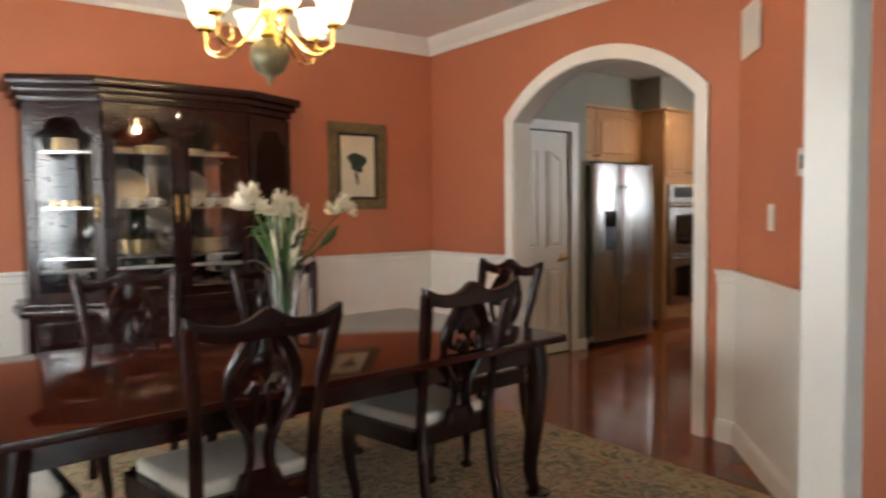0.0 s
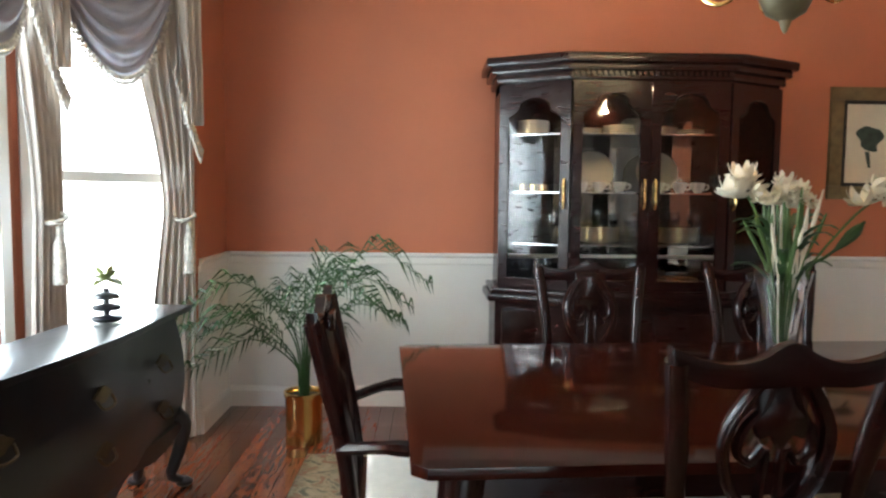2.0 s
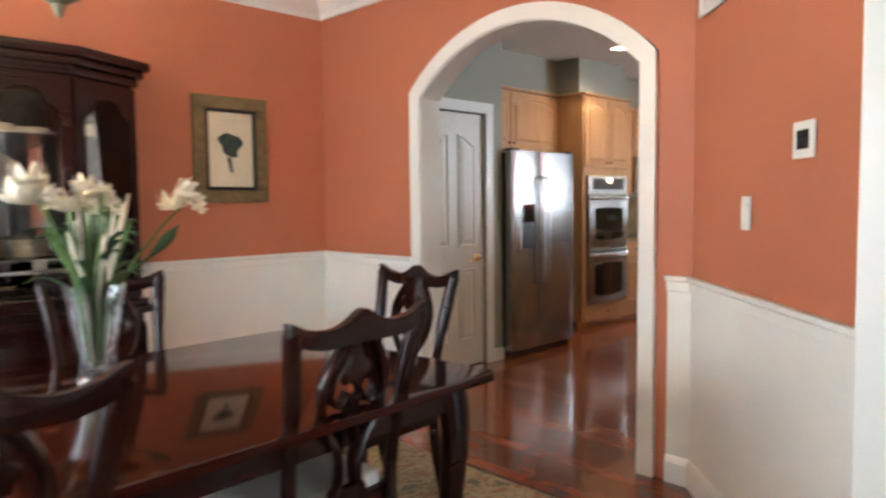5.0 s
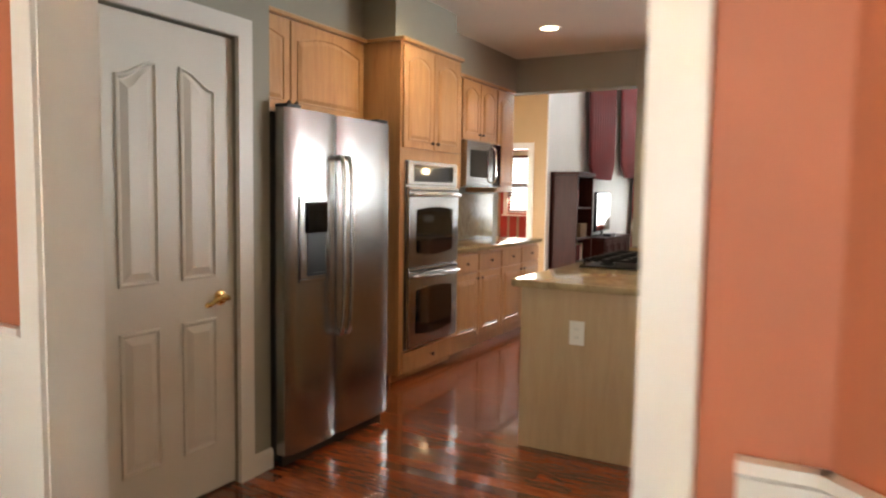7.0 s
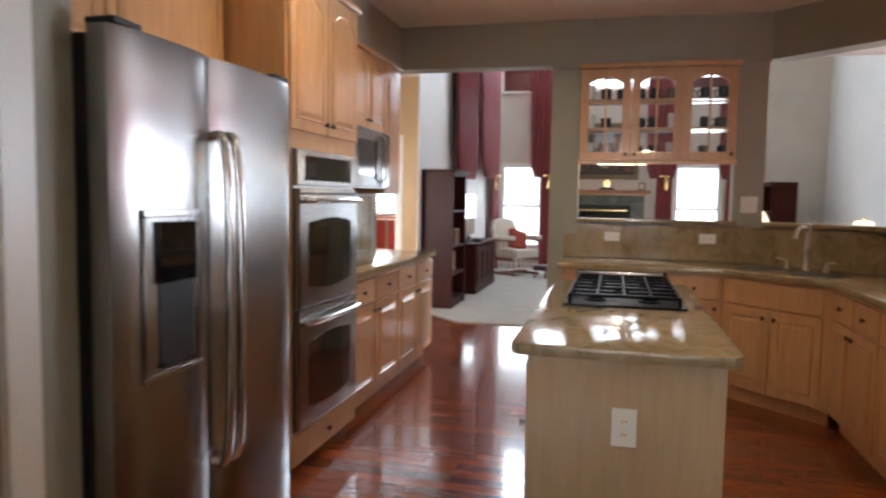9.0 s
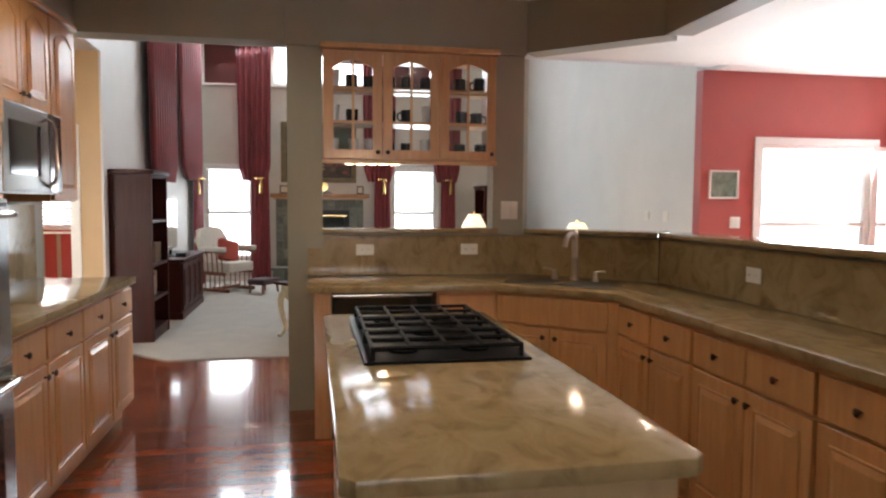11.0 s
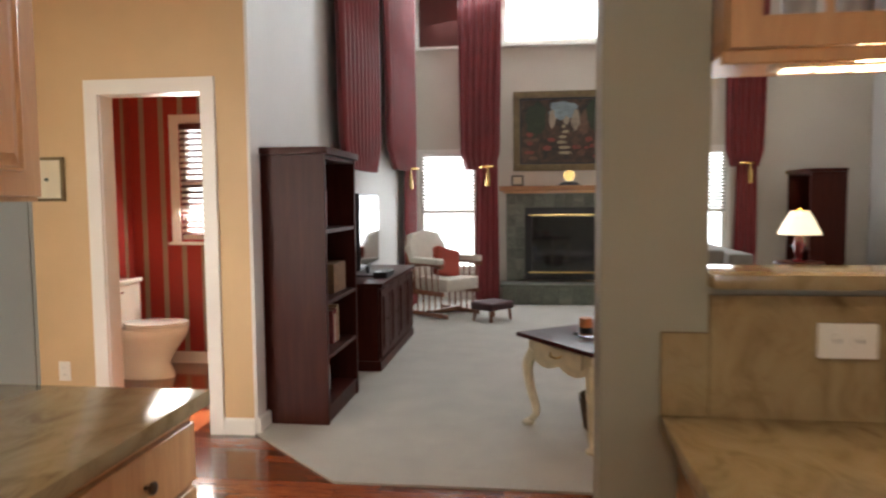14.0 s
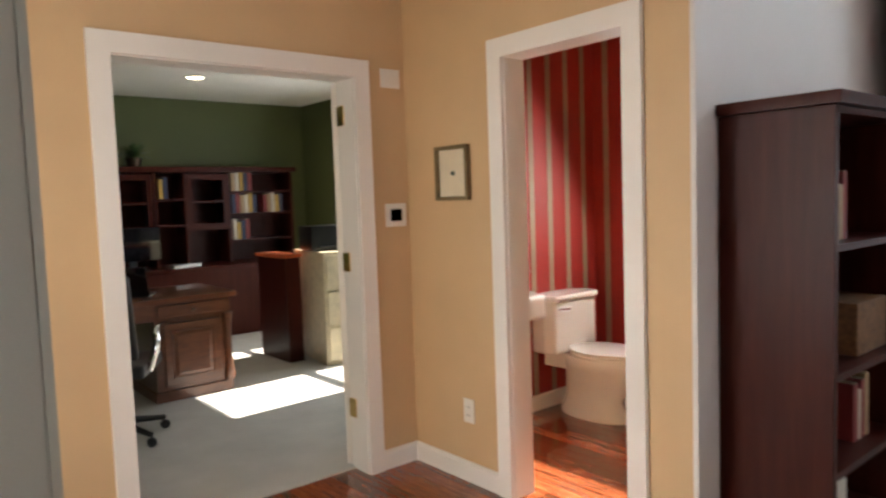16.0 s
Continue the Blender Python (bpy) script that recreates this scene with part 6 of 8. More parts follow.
# island
il = thing("kitchen_island", (0, 0, 0), 0, "kitchen island with a pale maple end panel and granite top", "kitchen island")
part("body", B((6.385, 2.955, 0.09, 8.14, 3.555, 0.874)), "maple_pale", il, smooth=None)
part("toe_kick", B((6.44, 3.0, 0, 8.09, 3.51, 0.09)), "maple_pale", il, smooth=None)
part("end_panel", bev(B((6.372, 2.945, 0.0, 6.386, 3.565, 0.873)), 0.003, 1), "maple_pale", il, "pale maple end panel")
for i in range(4):
    o = door_panel(il, 0, 0, 0.41, 0.56, 0, False, (0.37, 0.50))
    o.matrix_basis = pose(6.43 + i * 0.425, 2.955, 0.11)
    o = door_panel(il, 0, 0, 0.41, 0.15, 0, False, (0.205, 0.075), name="drawer")
    o.matrix_basis = pose(6.43 + i * 0.425, 2.955, 0.70)
    o = door_panel(il, 0, 0, 0.41, 0.56, 0, False, (0.37, 0.50))
    o.matrix_basis = pose(6.84 + i * 0.425, 3.555, 0.11, 0, 0, 180)
    o = door_panel(il, 0, 0, 0.41, 0.15, 0, False, (0.205, 0.075), name="drawer")
    o.matrix_basis = pose(6.84 + i * 0.425, 3.555, 0.70, 0, 0, 180)
part("countertop", bev(P([(6.33, 2.93), (6.36, 2.90), (8.17, 2.90), (8.20, 2.93), (8.20, 3.59), (8.17, 3.62), (6.36, 3.62), (6.33, 3.59)], 0.038, "z", 0.876), 0.008, 2), "granite", il, "polished granite top")
wall_plate("wall_outlet", (6.371, 3.25, 0.655), 270, 0.078, 0.125, "white outlet on the end of the island", "outlet", "outlet")
ck = thing("gas_cooktop", (7.20, 2.985, 0.9145), 0, "black gas cooktop with cast-iron grates on the island", "cooktop")
part("glass_plate", bev(B((0, 0, 0, 0.88, 0.53, 0.010)), 0.003, 1), "cooktop_glass", ck)
for i in range(3):
    gx = 0.02 + i * 0.285
    bm = bmesh.new()
    z = 0.048
    for a, b in (((0, 0), (0.265, 0)), ((0.265, 0), (0.265, 0.47)), ((0.265, 0.47), (0, 0.47)), ((0, 0.47), (0, 0)), ((0.132, 0), (0.132, 0.47)), ((0, 0.235), (0.265, 0.235)), ((0, 0.118), (0.265, 0.118)), ((0, 0.352), (0.265, 0.352))):
        tube(bm, [(gx + a[0], 0.03 + a[1], z), (gx + b[0], 0.03 + b[1], z)], 0.0075, 6)
    for a in (0.0, 0.265):
        for b in (0.0, 0.47):
            tube(bm, [(gx + a, 0.03 + b, 0.010), (gx + a, 0.03 + b, z)], 0.008, 6)
    part("grate", bm, "iron", ck, "cast-iron grate")
    for b in ((0.15, 0.39) if i != 1 else (0.27,)):
        part("burner", L([(0.05, 0.010), (0.05, 0.018), (0.036, 0.020), (0.036, 0.030), (0.0, 0.032)], 18, (gx + 0.132, b, 0)), "iron", ck)
for i in range(5):
    part("knob", L([(0.017, 0.010), (0.017, 0.016), (0.012, 0.032), (0.0, 0.033)], 14, (0.16 + i * 0.14, 0.018, 0)), "steel_bright", ck)

# sink counter with its cabinets
F1, F2 = PX - 0.64, 2.03  # front lines of the two runs
sc = thing("countertop", (0, 0, 0), 0, "gold and brown granite counter that bends round the corner sink", "countertop")
outl = [(PX - 0.002, 3.70), (F1, 3.70), (F1, 2.56), (8.70, F2), (6.04, F2), (6.04, 1.502), (9.16, 1.502), (PX - 0.002, 2.22)]
part("slab", bev(P(outl, 0.039, "z", 0.875), 0.006, 2), "granite", sc)
part("backsplash", B((PX - 0.022, 2.24, 0.915, PX - 0.002, 3.598, 1.185)), "granite", sc, smooth=None)
part("backsplash", B((PX - 0.0215, 3.60, 0.915, PX - 0.002, 3.70, 1.10)), "granite", sc, smooth=None)
part("backsplash", slab((PX - 0.004, 2.235), (9.17, 1.522), 0.018, 0.915, 1.185, -1), "granite", sc, smooth=None)
part("backsplash", B((6.04, 1.502, 0.915, 9.17, 1.522, 1.185)), "granite", sc, smooth=None)
part("ledge", bev(B((PX - 0.05, 2.40, 1.2005, PX + 0.19, 3.60, 1.232)), 0.005, 2), "granite", sc, "granite ledge of the pass-through")
part("ledge", bev(slab((PX - 0.06, 2.225), (9.13, 1.555), 0.24, 1.2005, 1.232, 1), 0.005, 1), "granite", sc, "granite bar ledge")
part("ledge", bev(B((6.03, 1.31, 1.2005, 9.13, 1.55, 1.232)), 0.005, 2), "granite", sc, "granite bar ledge")
q = Vector((F1 - 8.70, 2.56 - F2, 0)).normalized()
dg = math.degrees(math.atan2(q.y, q.x))
part("corner_filler", P([(8.69, 1.993), (8.69, 1.75), (9.0, 1.75), (8.83, 2.12), (8.745, 2.04)], 0.774, "z", 0.10), "maple", sc, "maple corner filler", None)
part("corner_filler", P([(F1 + 0.037, 2.56), (F1 + 0.037, 2.63), (F1 + 0.3, 2.63), (F1 + 0.3, 2.35), (F1 + 0.06, 2.53)], 0.774, "z", 0.10), "maple", sc, "maple corner filler", None)
# the run under the pass-through faces -x, the side run faces +y
base_unit((F1 + 0.035, 2.93, 0), -90, 0.36, "honey maple base cabinet with a drawer beside the dishwasher", 0.58)
sk = thing("sink_cabinet", (F1 + 0.03, 2.565, 0), dg - 180, "honey maple corner sink cabinet set at an angle", "cabinet")
LN = Vector((F1 - 8.70, 2.56 - F2, 0)).length
part("carcass", B((0.0, 0.02, 0.10, LN, 0.30, 0.874)), "maple", sk, smooth=None)
part("toe_kick", B((0, 0.08, 0, LN, 0.095, 0.10)), "maple", sk, smooth=None)
door_panel(sk, 0.02, 0.69, LN - 0.04, 0.165, 0.019, False, None, name="false_drawer")
door_panel(sk, 0.02, 0.12, LN / 2 - 0.025, 0.555, 0.019, False, (LN / 2 - 0.04, 0.62))
door_panel(sk, LN / 2 + 0.005, 0.12, LN / 2 - 0.025, 0.555, 0.019, False, (LN / 2 + 0.04, 0.62))
for i in range(3):
    base_unit((8.70 - i * 0.78, F2 - 0.035, 0), 180, 0.778, "honey maple base cabinet with two drawers and two raised-panel doors", 0.48, doors=2, drawers=2)
base_unit((8.70 - 3 * 0.78, F2 - 0.035, 0), 180, 0.30, "narrow honey maple base cabinet with one drawer", 0.48)
part_end = thing("cabinet_end_panel", (F1 + 0.03, 3.56, 0), 0, "honey maple panel at the end of the counter", "panel")
part("panel", bev(B((0.0, 0.0, 0.0, 0.60, 0.10, 0.874)), 0.003, 1), "maple", part_end)
dw = thing("dishwasher", (F1 + 0.035, 3.555, 0), -90, "stainless dishwasher with a black control strip", "dishwasher")
part("body", B((0, 0.01, 0.02, 0.60, 0.56, 0.872)), "black", dw, smooth=None)
dd = part("door", bev(B((0.003, -0.022, 0.11, 0.597, 0.008, 0.72)), 0.006, 2), "steel", dw)
part("control_strip", bev(B((0.003, -0.018, 0.725, 0.597, 0.008, 0.845)), 0.004, 1), "black_glass", dw, "black control strip")
part("handle", bev(B((0.0, -0.052, 0.848, 0.60, 0.008, 0.868)), 0.006, 2), "steel_bright", dw)
part("pocket_rim", P([(0.02 + 0.56 * i / 16, 0.725 - 0.03 * math.sin(math.pi * i / 16)) for i in range(17)] + [(0.58, 0.728), (0.02, 0.728)], 0.004, "y", -0.026), "black_glass", dd, smooth=None)
part("toe_panel", B((0, 0.05, 0, 0.60, 0.06, 0.10)), "black", dw, smooth=None)

sn = thing("kitchen_sink", ((F1 + 8.70) / 2 + 0.25, (2.56 + F2) / 2 - 0.15, 0.9142), dg, "dark undermount double sink in the corner counter", "sink")
part("rim", bev(P([(0.36 * math.copysign(abs(math.cos(a)) ** 0.35, math.cos(a)), 0.165 * math.copysign(abs(math.sin(a)) ** 0.45, math.sin(a))) for a in [k * math.pi / 24 for k in range(48)]], 0.003, "z", 0), 0.001, 1), "bronze", sn)
part("basin", P([(0.345 * math.copysign(abs(math.cos(a)) ** 0.35, math.cos(a)), 0.150 * math.copysign(abs(math.sin(a)) ** 0.45, math.sin(a))) for a in [k * math.pi / 24 for k in range(48)]], 0.001, "z", 0.0031), "black", sn, "dark basin")
part("divider", bev(B((-0.012, -0.15, 0.0042, 0.012, 0.15, 0.010)), 0.003, 1), "granite", sn)
fx, fy = (F1 + 8.70) / 2 + 0.425, (2.56 + F2) / 2 - 0.295
fc = thing("faucet", (fx, fy, 0.9142), dg, "satin nickel pull-out kitchen faucet with two lever handles", "faucet")
part("body", L([(0.03, 0), (0.03, 0.012), (0.024, 0.02), (0.022, 0.13), (0.026, 0.14), (0.026, 0.15), (0.020, 0.16), (0.020, 0.30), (0.012, 0.33), (0.0, 0.332)], 18), "nickel", fc)
part("spout", T(curve_pts([(0, 0.0, 0.27), (0, 0.06, 0.30), (0, 0.13, 0.28), (0, 0.16, 0.22)], 14), [0.016] * 10 + [0.018] * 5, 10), "nickel", fc)
for s in (-1, 1):
    part("valve", L([(0.022, 0), (0.022, 0.01), (0.014, 0.02), (0.014, 0.06), (0.0, 0.062)], 14, (s * 0.14, 0, 0)), "nickel", fc)
    part("lever", T([(s * 0.14, 0, 0.055), (s * 0.17, 0.01, 0.065), (s * 0.215, 0.02, 0.068)], 0.007, 8), "nickel", fc)
for y, z, w in ((3.32, 1.09, 0.12), (2.60, 1.09, 0.12)):
    wall_plate("wall_outlet", (PX - 0.0235, y, z), 270, w, 0.075, "white double outlet on the granite backsplash", "outlet", "outlet")
wall_plate("light_switch", (PX - 0.001, 2.31, 1.36), 270, 0.12, 0.125, "white double switch on the grey post", "light switch")
wall_plate("wall_outlet", (8.2, 1.5235, 1.06), 180, 0.12, 0.075, "white double outlet on the granite backsplash", "outlet", "outlet")

# glazed cabinet above the pass-through
gc = thing("glass_cabinet", (PX - 0.08, 3.595, 0), -90, "honey maple wall cabinet with three arched glass doors above the pass-through", "cabinet")
GW, GD, G0, G1 = 1.16, 0.32, 1.69, 2.40
part("bottom", bev(B((0, 0, G0, GW, GD, G0 + 0.03)), 0.003, 1), "maple", gc)
part("top", B((0, 0, G1 - 0.03, GW, GD, G1)), "maple", gc, smooth=None)
for x in (0.0, 0.365, 0.755, GW - 0.02):
    part("side_panel", B((x, 0, G0 + 0.03, x + 0.02, GD, G1 - 0.03)), "maple", gc, smooth=None)
part("back", B((0.02, GD - 0.006, G0 + 0.03, GW - 0.02, GD, G1 - 0.03)), "glass", gc, "clear glass back", None)
for z in (1.93, 2.16):
    part("shelf", B((0.02, 0.03, z, GW - 0.02, GD - 0.01, z + 0.012)), "maple", gc, smooth=None)
part("light_rail", bev(B((-0.01, -0.02, G0 - 0.028, GW + 0.01, 0.0, G0 - 0.001)), 0.003, 1), "maple", gc)
part("crown", bev(B((-0.02, -0.045, G1 + 0.001, GW + 0.02, 0.06, G1 + 0.04)), 0.006, 1), "maple", gc)
for i in range(3):
    x0, w = (0.004, 0.390, 0.772)[i], (0.380, 0.378, 0.384)[i]
    dr2 = new("door")
    dr2.parent = gc
    dr2.matrix_basis = pose(x0, -0.001, G0 + 0.004)
    h = G1 - G0 - 0.008
    st = 0.062
    arc = [(w - st - (w - 2 * st) * j / 14, h - st - 0.05 * (1 - math.sin(math.pi * j / 14))) for j in range(15)]
    bm = B((0, -0.02, 0, st, 0, h), (w - st, -0.02, 0, w, 0, h), (st, -0.02, 0, w - st, 0, st))
    prism(bm, arc + [(st, h), (w - st, h)], 0.02, "y", -0.02)
    part("door_frame", bm, "maple", dr2, smooth=None)
    part("pane", B((st, -0.012, st, w - st, -0.009, h - 0.05)), "glass", dr2, smooth=None)
    part("muntin", B((w / 2 - 0.008, -0.018, st, w / 2 + 0.008, -0.006, h - st), (st, -0.0175, 0.235, w - st, -0.0065, 0.25), (st, -0.0175, 0.435, w - st, -0.0065, 0.45)), "maple", dr2, smooth=None)
    kx = w - 0.03 if i == 0 else 0.03 if i == 1 else w - 0.03
    k = part("knob", L([(0.005, 0), (0.005, 0.012), (0.014, 0.016), (0.015, 0.022), (0.0, 0.028)], 12), "bronze", dr2)
    k.matrix_basis = pose(kx, -0.02, 0.045, 90, 0, 0)
rng = random.Random(5)
mug_dark = mat("dark_glazed_mug", (0.02, 0.025, 0.03), 0.25, vary=0.3, coat=0.4)
for z in (1.7205, 1.9425, 2.1725):
    for i in range(9):
        x = 0.07 + i * 0.126 + rng.uniform(-0.01, 0.01)
        if abs(x - 0.375) < 0.05 or abs(x - 0.765) < 0.05:
            continue
        y = rng.uniform(0.12, 0.2)
        if rng.random() < 0.65:
            ob = thing("mug", (PX - 0.08 + y, 3.595 - x, z), rng.uniform(0, 360), "dark glazed mug on a cabinet shelf", "mug", "mugs in the glass cabinet")
            part("cup", L([(0.036, 0), (0.04, 0.01), (0.041, 0.095), (0.037, 0.095), (0.035, 0.01), (0, 0.01)], 16), mug_dark, ob)
            part("handle", T(curve_pts([(0.038, 0, 0.075), (0.068, 0, 0.07), (0.066, 0, 0.03), (0.038, 0, 0.022)], 8), 0.006, 6), mug_dark, ob)
        else:
            ob = thing("tumbler", (PX - 0.08 + y, 3.595 - x, z), 0, "white tumbler on a cabinet shelf", "glass", "tumblers in the glass cabinet")
            part("body", L([(0.028, 0), (0.036, 0.12), (0.033, 0.12), (0.025, 0.006), (0, 0.006)], 16), "china", ob)
us = thing("under_cabinet_light", (PX + 0.02, 3.27, G0 - 0.001), 0, "lit warm strip light under the glass cabinet", "light")
part("housing", B((-0.03, -0.20, -0.022, 0.03, 0.20, 0)), "plate", us, smooth=None)
for i in range(5):
    part("lamp", B((-0.02, -0.185 + i * 0.076, -0.026, 0.02, -0.185 + i * 0.076 + 0.06, -0.0221)), "strip_glow", us, "lit lamp", None)
bulb("under_cabinet_bulb", (PX + 0.02, 3.27, 1.63), 2.5, r=0.03)


def can_light(x, y, z, watts, label="lit recessed ceiling light with a white trim ring"):
    ob = thing("recessed_light", (x, y, z), 0, label, "ceiling light", "recessed ceiling lights")
    part("trim_ring", L([(0.07, -0.001), (0.098, -0.001), (0.096, -0.008), (0.074, -0.008)], 28), "plate", ob)
    part("lens", L([(0.0, -0.013), (0.05, -0.012), (0.072, -0.0085), (0.0, -0.0082)], 24), "can_glow", ob, "glowing lens")
    la = bpy.data.lights.new("can_lamp", "SPOT")
    la.energy, la.spot_size, la.spot_blend, la.shadow_soft_size, la.color = watts * LAMPS, radians(155), 0.8, 0.05, (1.0, 0.80, 0.55)
    o = new("can_lamp", la)
    o.matrix_world = look((x, y, z - 0.03), (x, y, 0))
    return ob


# the cans at x 6.95 and 5.25 are unseen, added to brighten the kitchen
for x, y, watts in ((8.65, 4.30, 38), (6.95, 4.30, 38), (10.9, 1.1, 60), (10.1, 0.68, 60), (6.95, 2.60, 22), (5.25, 2.60, 24)):
    can_light(x, y, CEIL, watts)

# ---- family room ----
def bookcase(at, rz, label):
    """Open bookcase; front faces local -y, near end at x = 0."""
    ob = thing("bookcase", at, rz, label, "bookcase")
    w, d, h = 0.74, 0.40, 1.66
    for x in (0, w - 0.03):
        part("side_panel", bev(B((x, 0, 0.0, x + 0.03, d, h)), 0.002, 1), "dark_shelf", ob)
    part("back_panel", B((0.03, d - 0.012, 0.08, w - 0.03, d, h)), "dark_shelf", ob, smooth=None)
    part("plinth", B((0.03, 0.012, 0, w - 0.03, 0.035, 0.085)), "dark_shelf", ob, smooth=None)
    for z in (0.085, 0.40, 0.74, 1.18, h - 0.025):
        part("shelf", B((0.03, 0.006, z, w - 0.03, d - 0.012, z + 0.024)), "dark_shelf", ob, smooth=None)
    part("crown", bev(B((-0.02, -0.025, h + 0.001, w + 0.02, d, h + 0.045)), 0.010, 2), "dark_shelf", ob)
    return ob


bookcase((12.345, 5.215, 0.012), 0, "tall dark mahogany open bookcase on the carpet")
bookcase((17.60, 0.75, 0.012), 180, "dark mahogany open bookcase by the far window")
rng = random.Random(8)
COV = [mat("book_cover_%s" % n, c, 0.6, vary=0.1) for n, c in (("tan", (0.35, 0.24, 0.13)), ("navy", (0.03, 0.04, 0.09)), ("cream", (0.55, 0.5, 0.4)), ("red", (0.22, 0.03, 0.03)), ("ochre", (0.45, 0.28, 0.05)))]


def book(at, rz, h, t, d, cover):
    ob = thing("book", at, rz, "hardback book standing on a shelf", "book", "books")
    part("cover", B((0, 0, 0, t, d, h)), cover, ob, smooth=None)
    part("pages", B((0.003, 0.004, 0.004, t - 0.003, d + 0.0015, h + 0.0012)), "paper", ob, smooth=None)


for x0, y0, z, n in ((12.40, 5.30, 0.776, 5), (12.75, 5.30, 0.436, 4), (12.55, 5.30, 1.216, 3)):
    x = x0
    for i in range(n):
        t = rng.uniform(0.022, 0.045)
        book((x, y0, z), 0, rng.uniform(0.19, 0.27), t, 0.16, COV[rng.randrange(5)])
        x += t + 0.003
for i in range(6):
    book((17.50 - i * 0.05, 0.66, 0.776 + 0.0), 180, 0.20 + 0.02 * (i % 3), 0.04, 0.16, COV[i % 5])
bk = thing("basket", (12.72, 5.40, 0.776), 0, "brown woven storage box on a bookcase shelf", "basket")
part("box", bev(B((-0.02, -0.13, 0, 0.28, 0.15, 0.20)), 0.012, 2), mat("woven_seagrass", (0.17, 0.09, 0.04), 0.8, vary=0.35, scale=50, bump=0.5, bump_scale=120), bk)
bx = thing("storage_tin", (12.75, 5.38, 0.121), 0, "small pale tin on the bottom shelf", "tin")
part("body", L([(0.05, 0), (0.055, 0.005), (0.055, 0.16), (0.048, 0.17), (0, 0.17)], 18), "china", bx)

cs = thing("tv_console", (13.70, 5.18, 0.012), 0, "low dark mahogany television console with panelled doors", "console")
part("body", B((0, 0.02, 0.05, 1.55, 0.42, 0.68)), "dark_shelf", cs, smooth=None)
part("plinth", B((-0.01, 0.0, 0, 1.56, 0.42, 0.08)), "dark_shelf", cs, smooth=None)
part("top", bev(B((-0.025, -0.02, 0.68, 1.575, 0.43, 0.715)), 0.008, 2), "dark_shelf", cs)
for i in range(4):
    door_panel(cs, 0.02 + i * 0.38, 0.10, 0.37, 0.56, 0.019, False, (0.05 + i * 0.38 + 0.15, 0.40), "dark_shelf")
tv = thing("television", (13.85, 5.40, 0.728), 4, "black flat-screen television that mirrors the bright window", "television")
part("stand", bev(B((0.30, -0.10, 0, 0.75, 0.10, 0.012), (0.48, -0.015, 0.012, 0.57, 0.015, 0.09)), 0.003, 1), "black", tv)
part("housing", bev(B((0, -0.02, 0.08, 1.05, 0.03, 0.72)), 0.006, 2), "black", tv)
part("screen", B((0.02, -0.023, 0.10, 1.03, -0.0205, 0.70)), "black_glass", tv, "glossy dark screen", None)
sb = thing("cable_box", (14.05, 5.26, 0.728), 0, "small black cable box on the console", "electronics")
part("box", bev(B((0, -0.06, 0, 0.32, 0.06, 0.05)), 0.004, 1), "black", sb)


def red_panel(p, q, lowp, lowq, z_mid, z_top, label, folds=6, anchor=0.5, low=True):
    """A tall drape: a full upper fall gathered at z_mid, and a narrow lower fall to the floor."""
    ob = thing("curtain", (0, 0, 0), 0, label, "curtain", "burgundy family room drapes")
    part("rod", T([(p[0], p[1], z_top + 0.01), (q[0], q[1], z_top + 0.01)], 0.02, 8), "ebony", ob)
    mx, my = (p[0] + q[0]) / 2, (p[1] + q[1]) / 2
    part("bracket", B((mx - 0.01, my - 0.01, z_top, mx + 0.01, 5.621, z_top + 0.02) if p[1] > 5.3 else (mx - 0.01, my - 0.01, z_top, FX + 0.001, my + 0.01, z_top + 0.02)), "ebony", ob, smooth=None)
    drape(ob, "upper_fall", p, q, z_mid - 0.06, z_top, folds, 0.035, lambda u: ((1.0 - 0.12 * u) if u < 0.93 else (0.88 - 3.0 * (u - 0.93)), anchor), "curtain", 0.0, 30)
    if low:
        drape(ob, "lower_fall", lowp, lowq, 0.02, z_mid + 0.06, max(3, folds - 2), 0.022, lambda u: (0.85 + 0.15 * u, anchor), "curtain", 0.0, 12)
        mx, my = (lowp[0] + lowq[0]) / 2, (lowp[1] + lowq[1]) / 2
        part("tieback", T([(mx + 0.10 * math.cos(a), my + 0.10 * math.sin(a), z_mid - 0.02) for a in [k * 0.4 for k in range(17)]], 0.016, 6), "gilt", ob, "gold tieback")
        part("tassel", L([(0.004, z_mid - 0.02), (0.02, z_mid - 0.05), (0.014, z_mid - 0.09), (0.03, z_mid - 0.12), (0.034, z_mid - 0.28), (0.0, z_mid - 0.28)], 12, (mx - 0.12, my - 0.02, 0)), "gilt", ob, "gold tassel")
    return ob


red_panel((13.70, 5.50), (15.25, 5.50), None, None, 1.72, 4.95, "tall burgundy drape on the side wall", 10, 0.5, False)
red_panel((15.60, 5.52), (17.40, 5.50), (16.70, 5.52), (17.45, 5.50), 1.80, 4.95, "tall burgundy drape in the corner", 10, 0.85)
red_panel((17.70, 4.36), (17.70, 4.96), (17.70, 4.40), (17.70, 4.74), 1.84, 4.95, "tall burgundy drape gathered by a gold tieback")
red_panel((17.70, 2.18), (17.70, 2.80), (17.70, 2.28), (17.70, 2.60), 1.84, 4.95, "tall burgundy drape gathered by a gold tieback")
red_panel((17.70, 0.98), (17.70, 1.52), (17.70, 1.08), (17.70, 1.38), 1.84, 4.95, "tall burgundy drape gathered by a gold tieback")

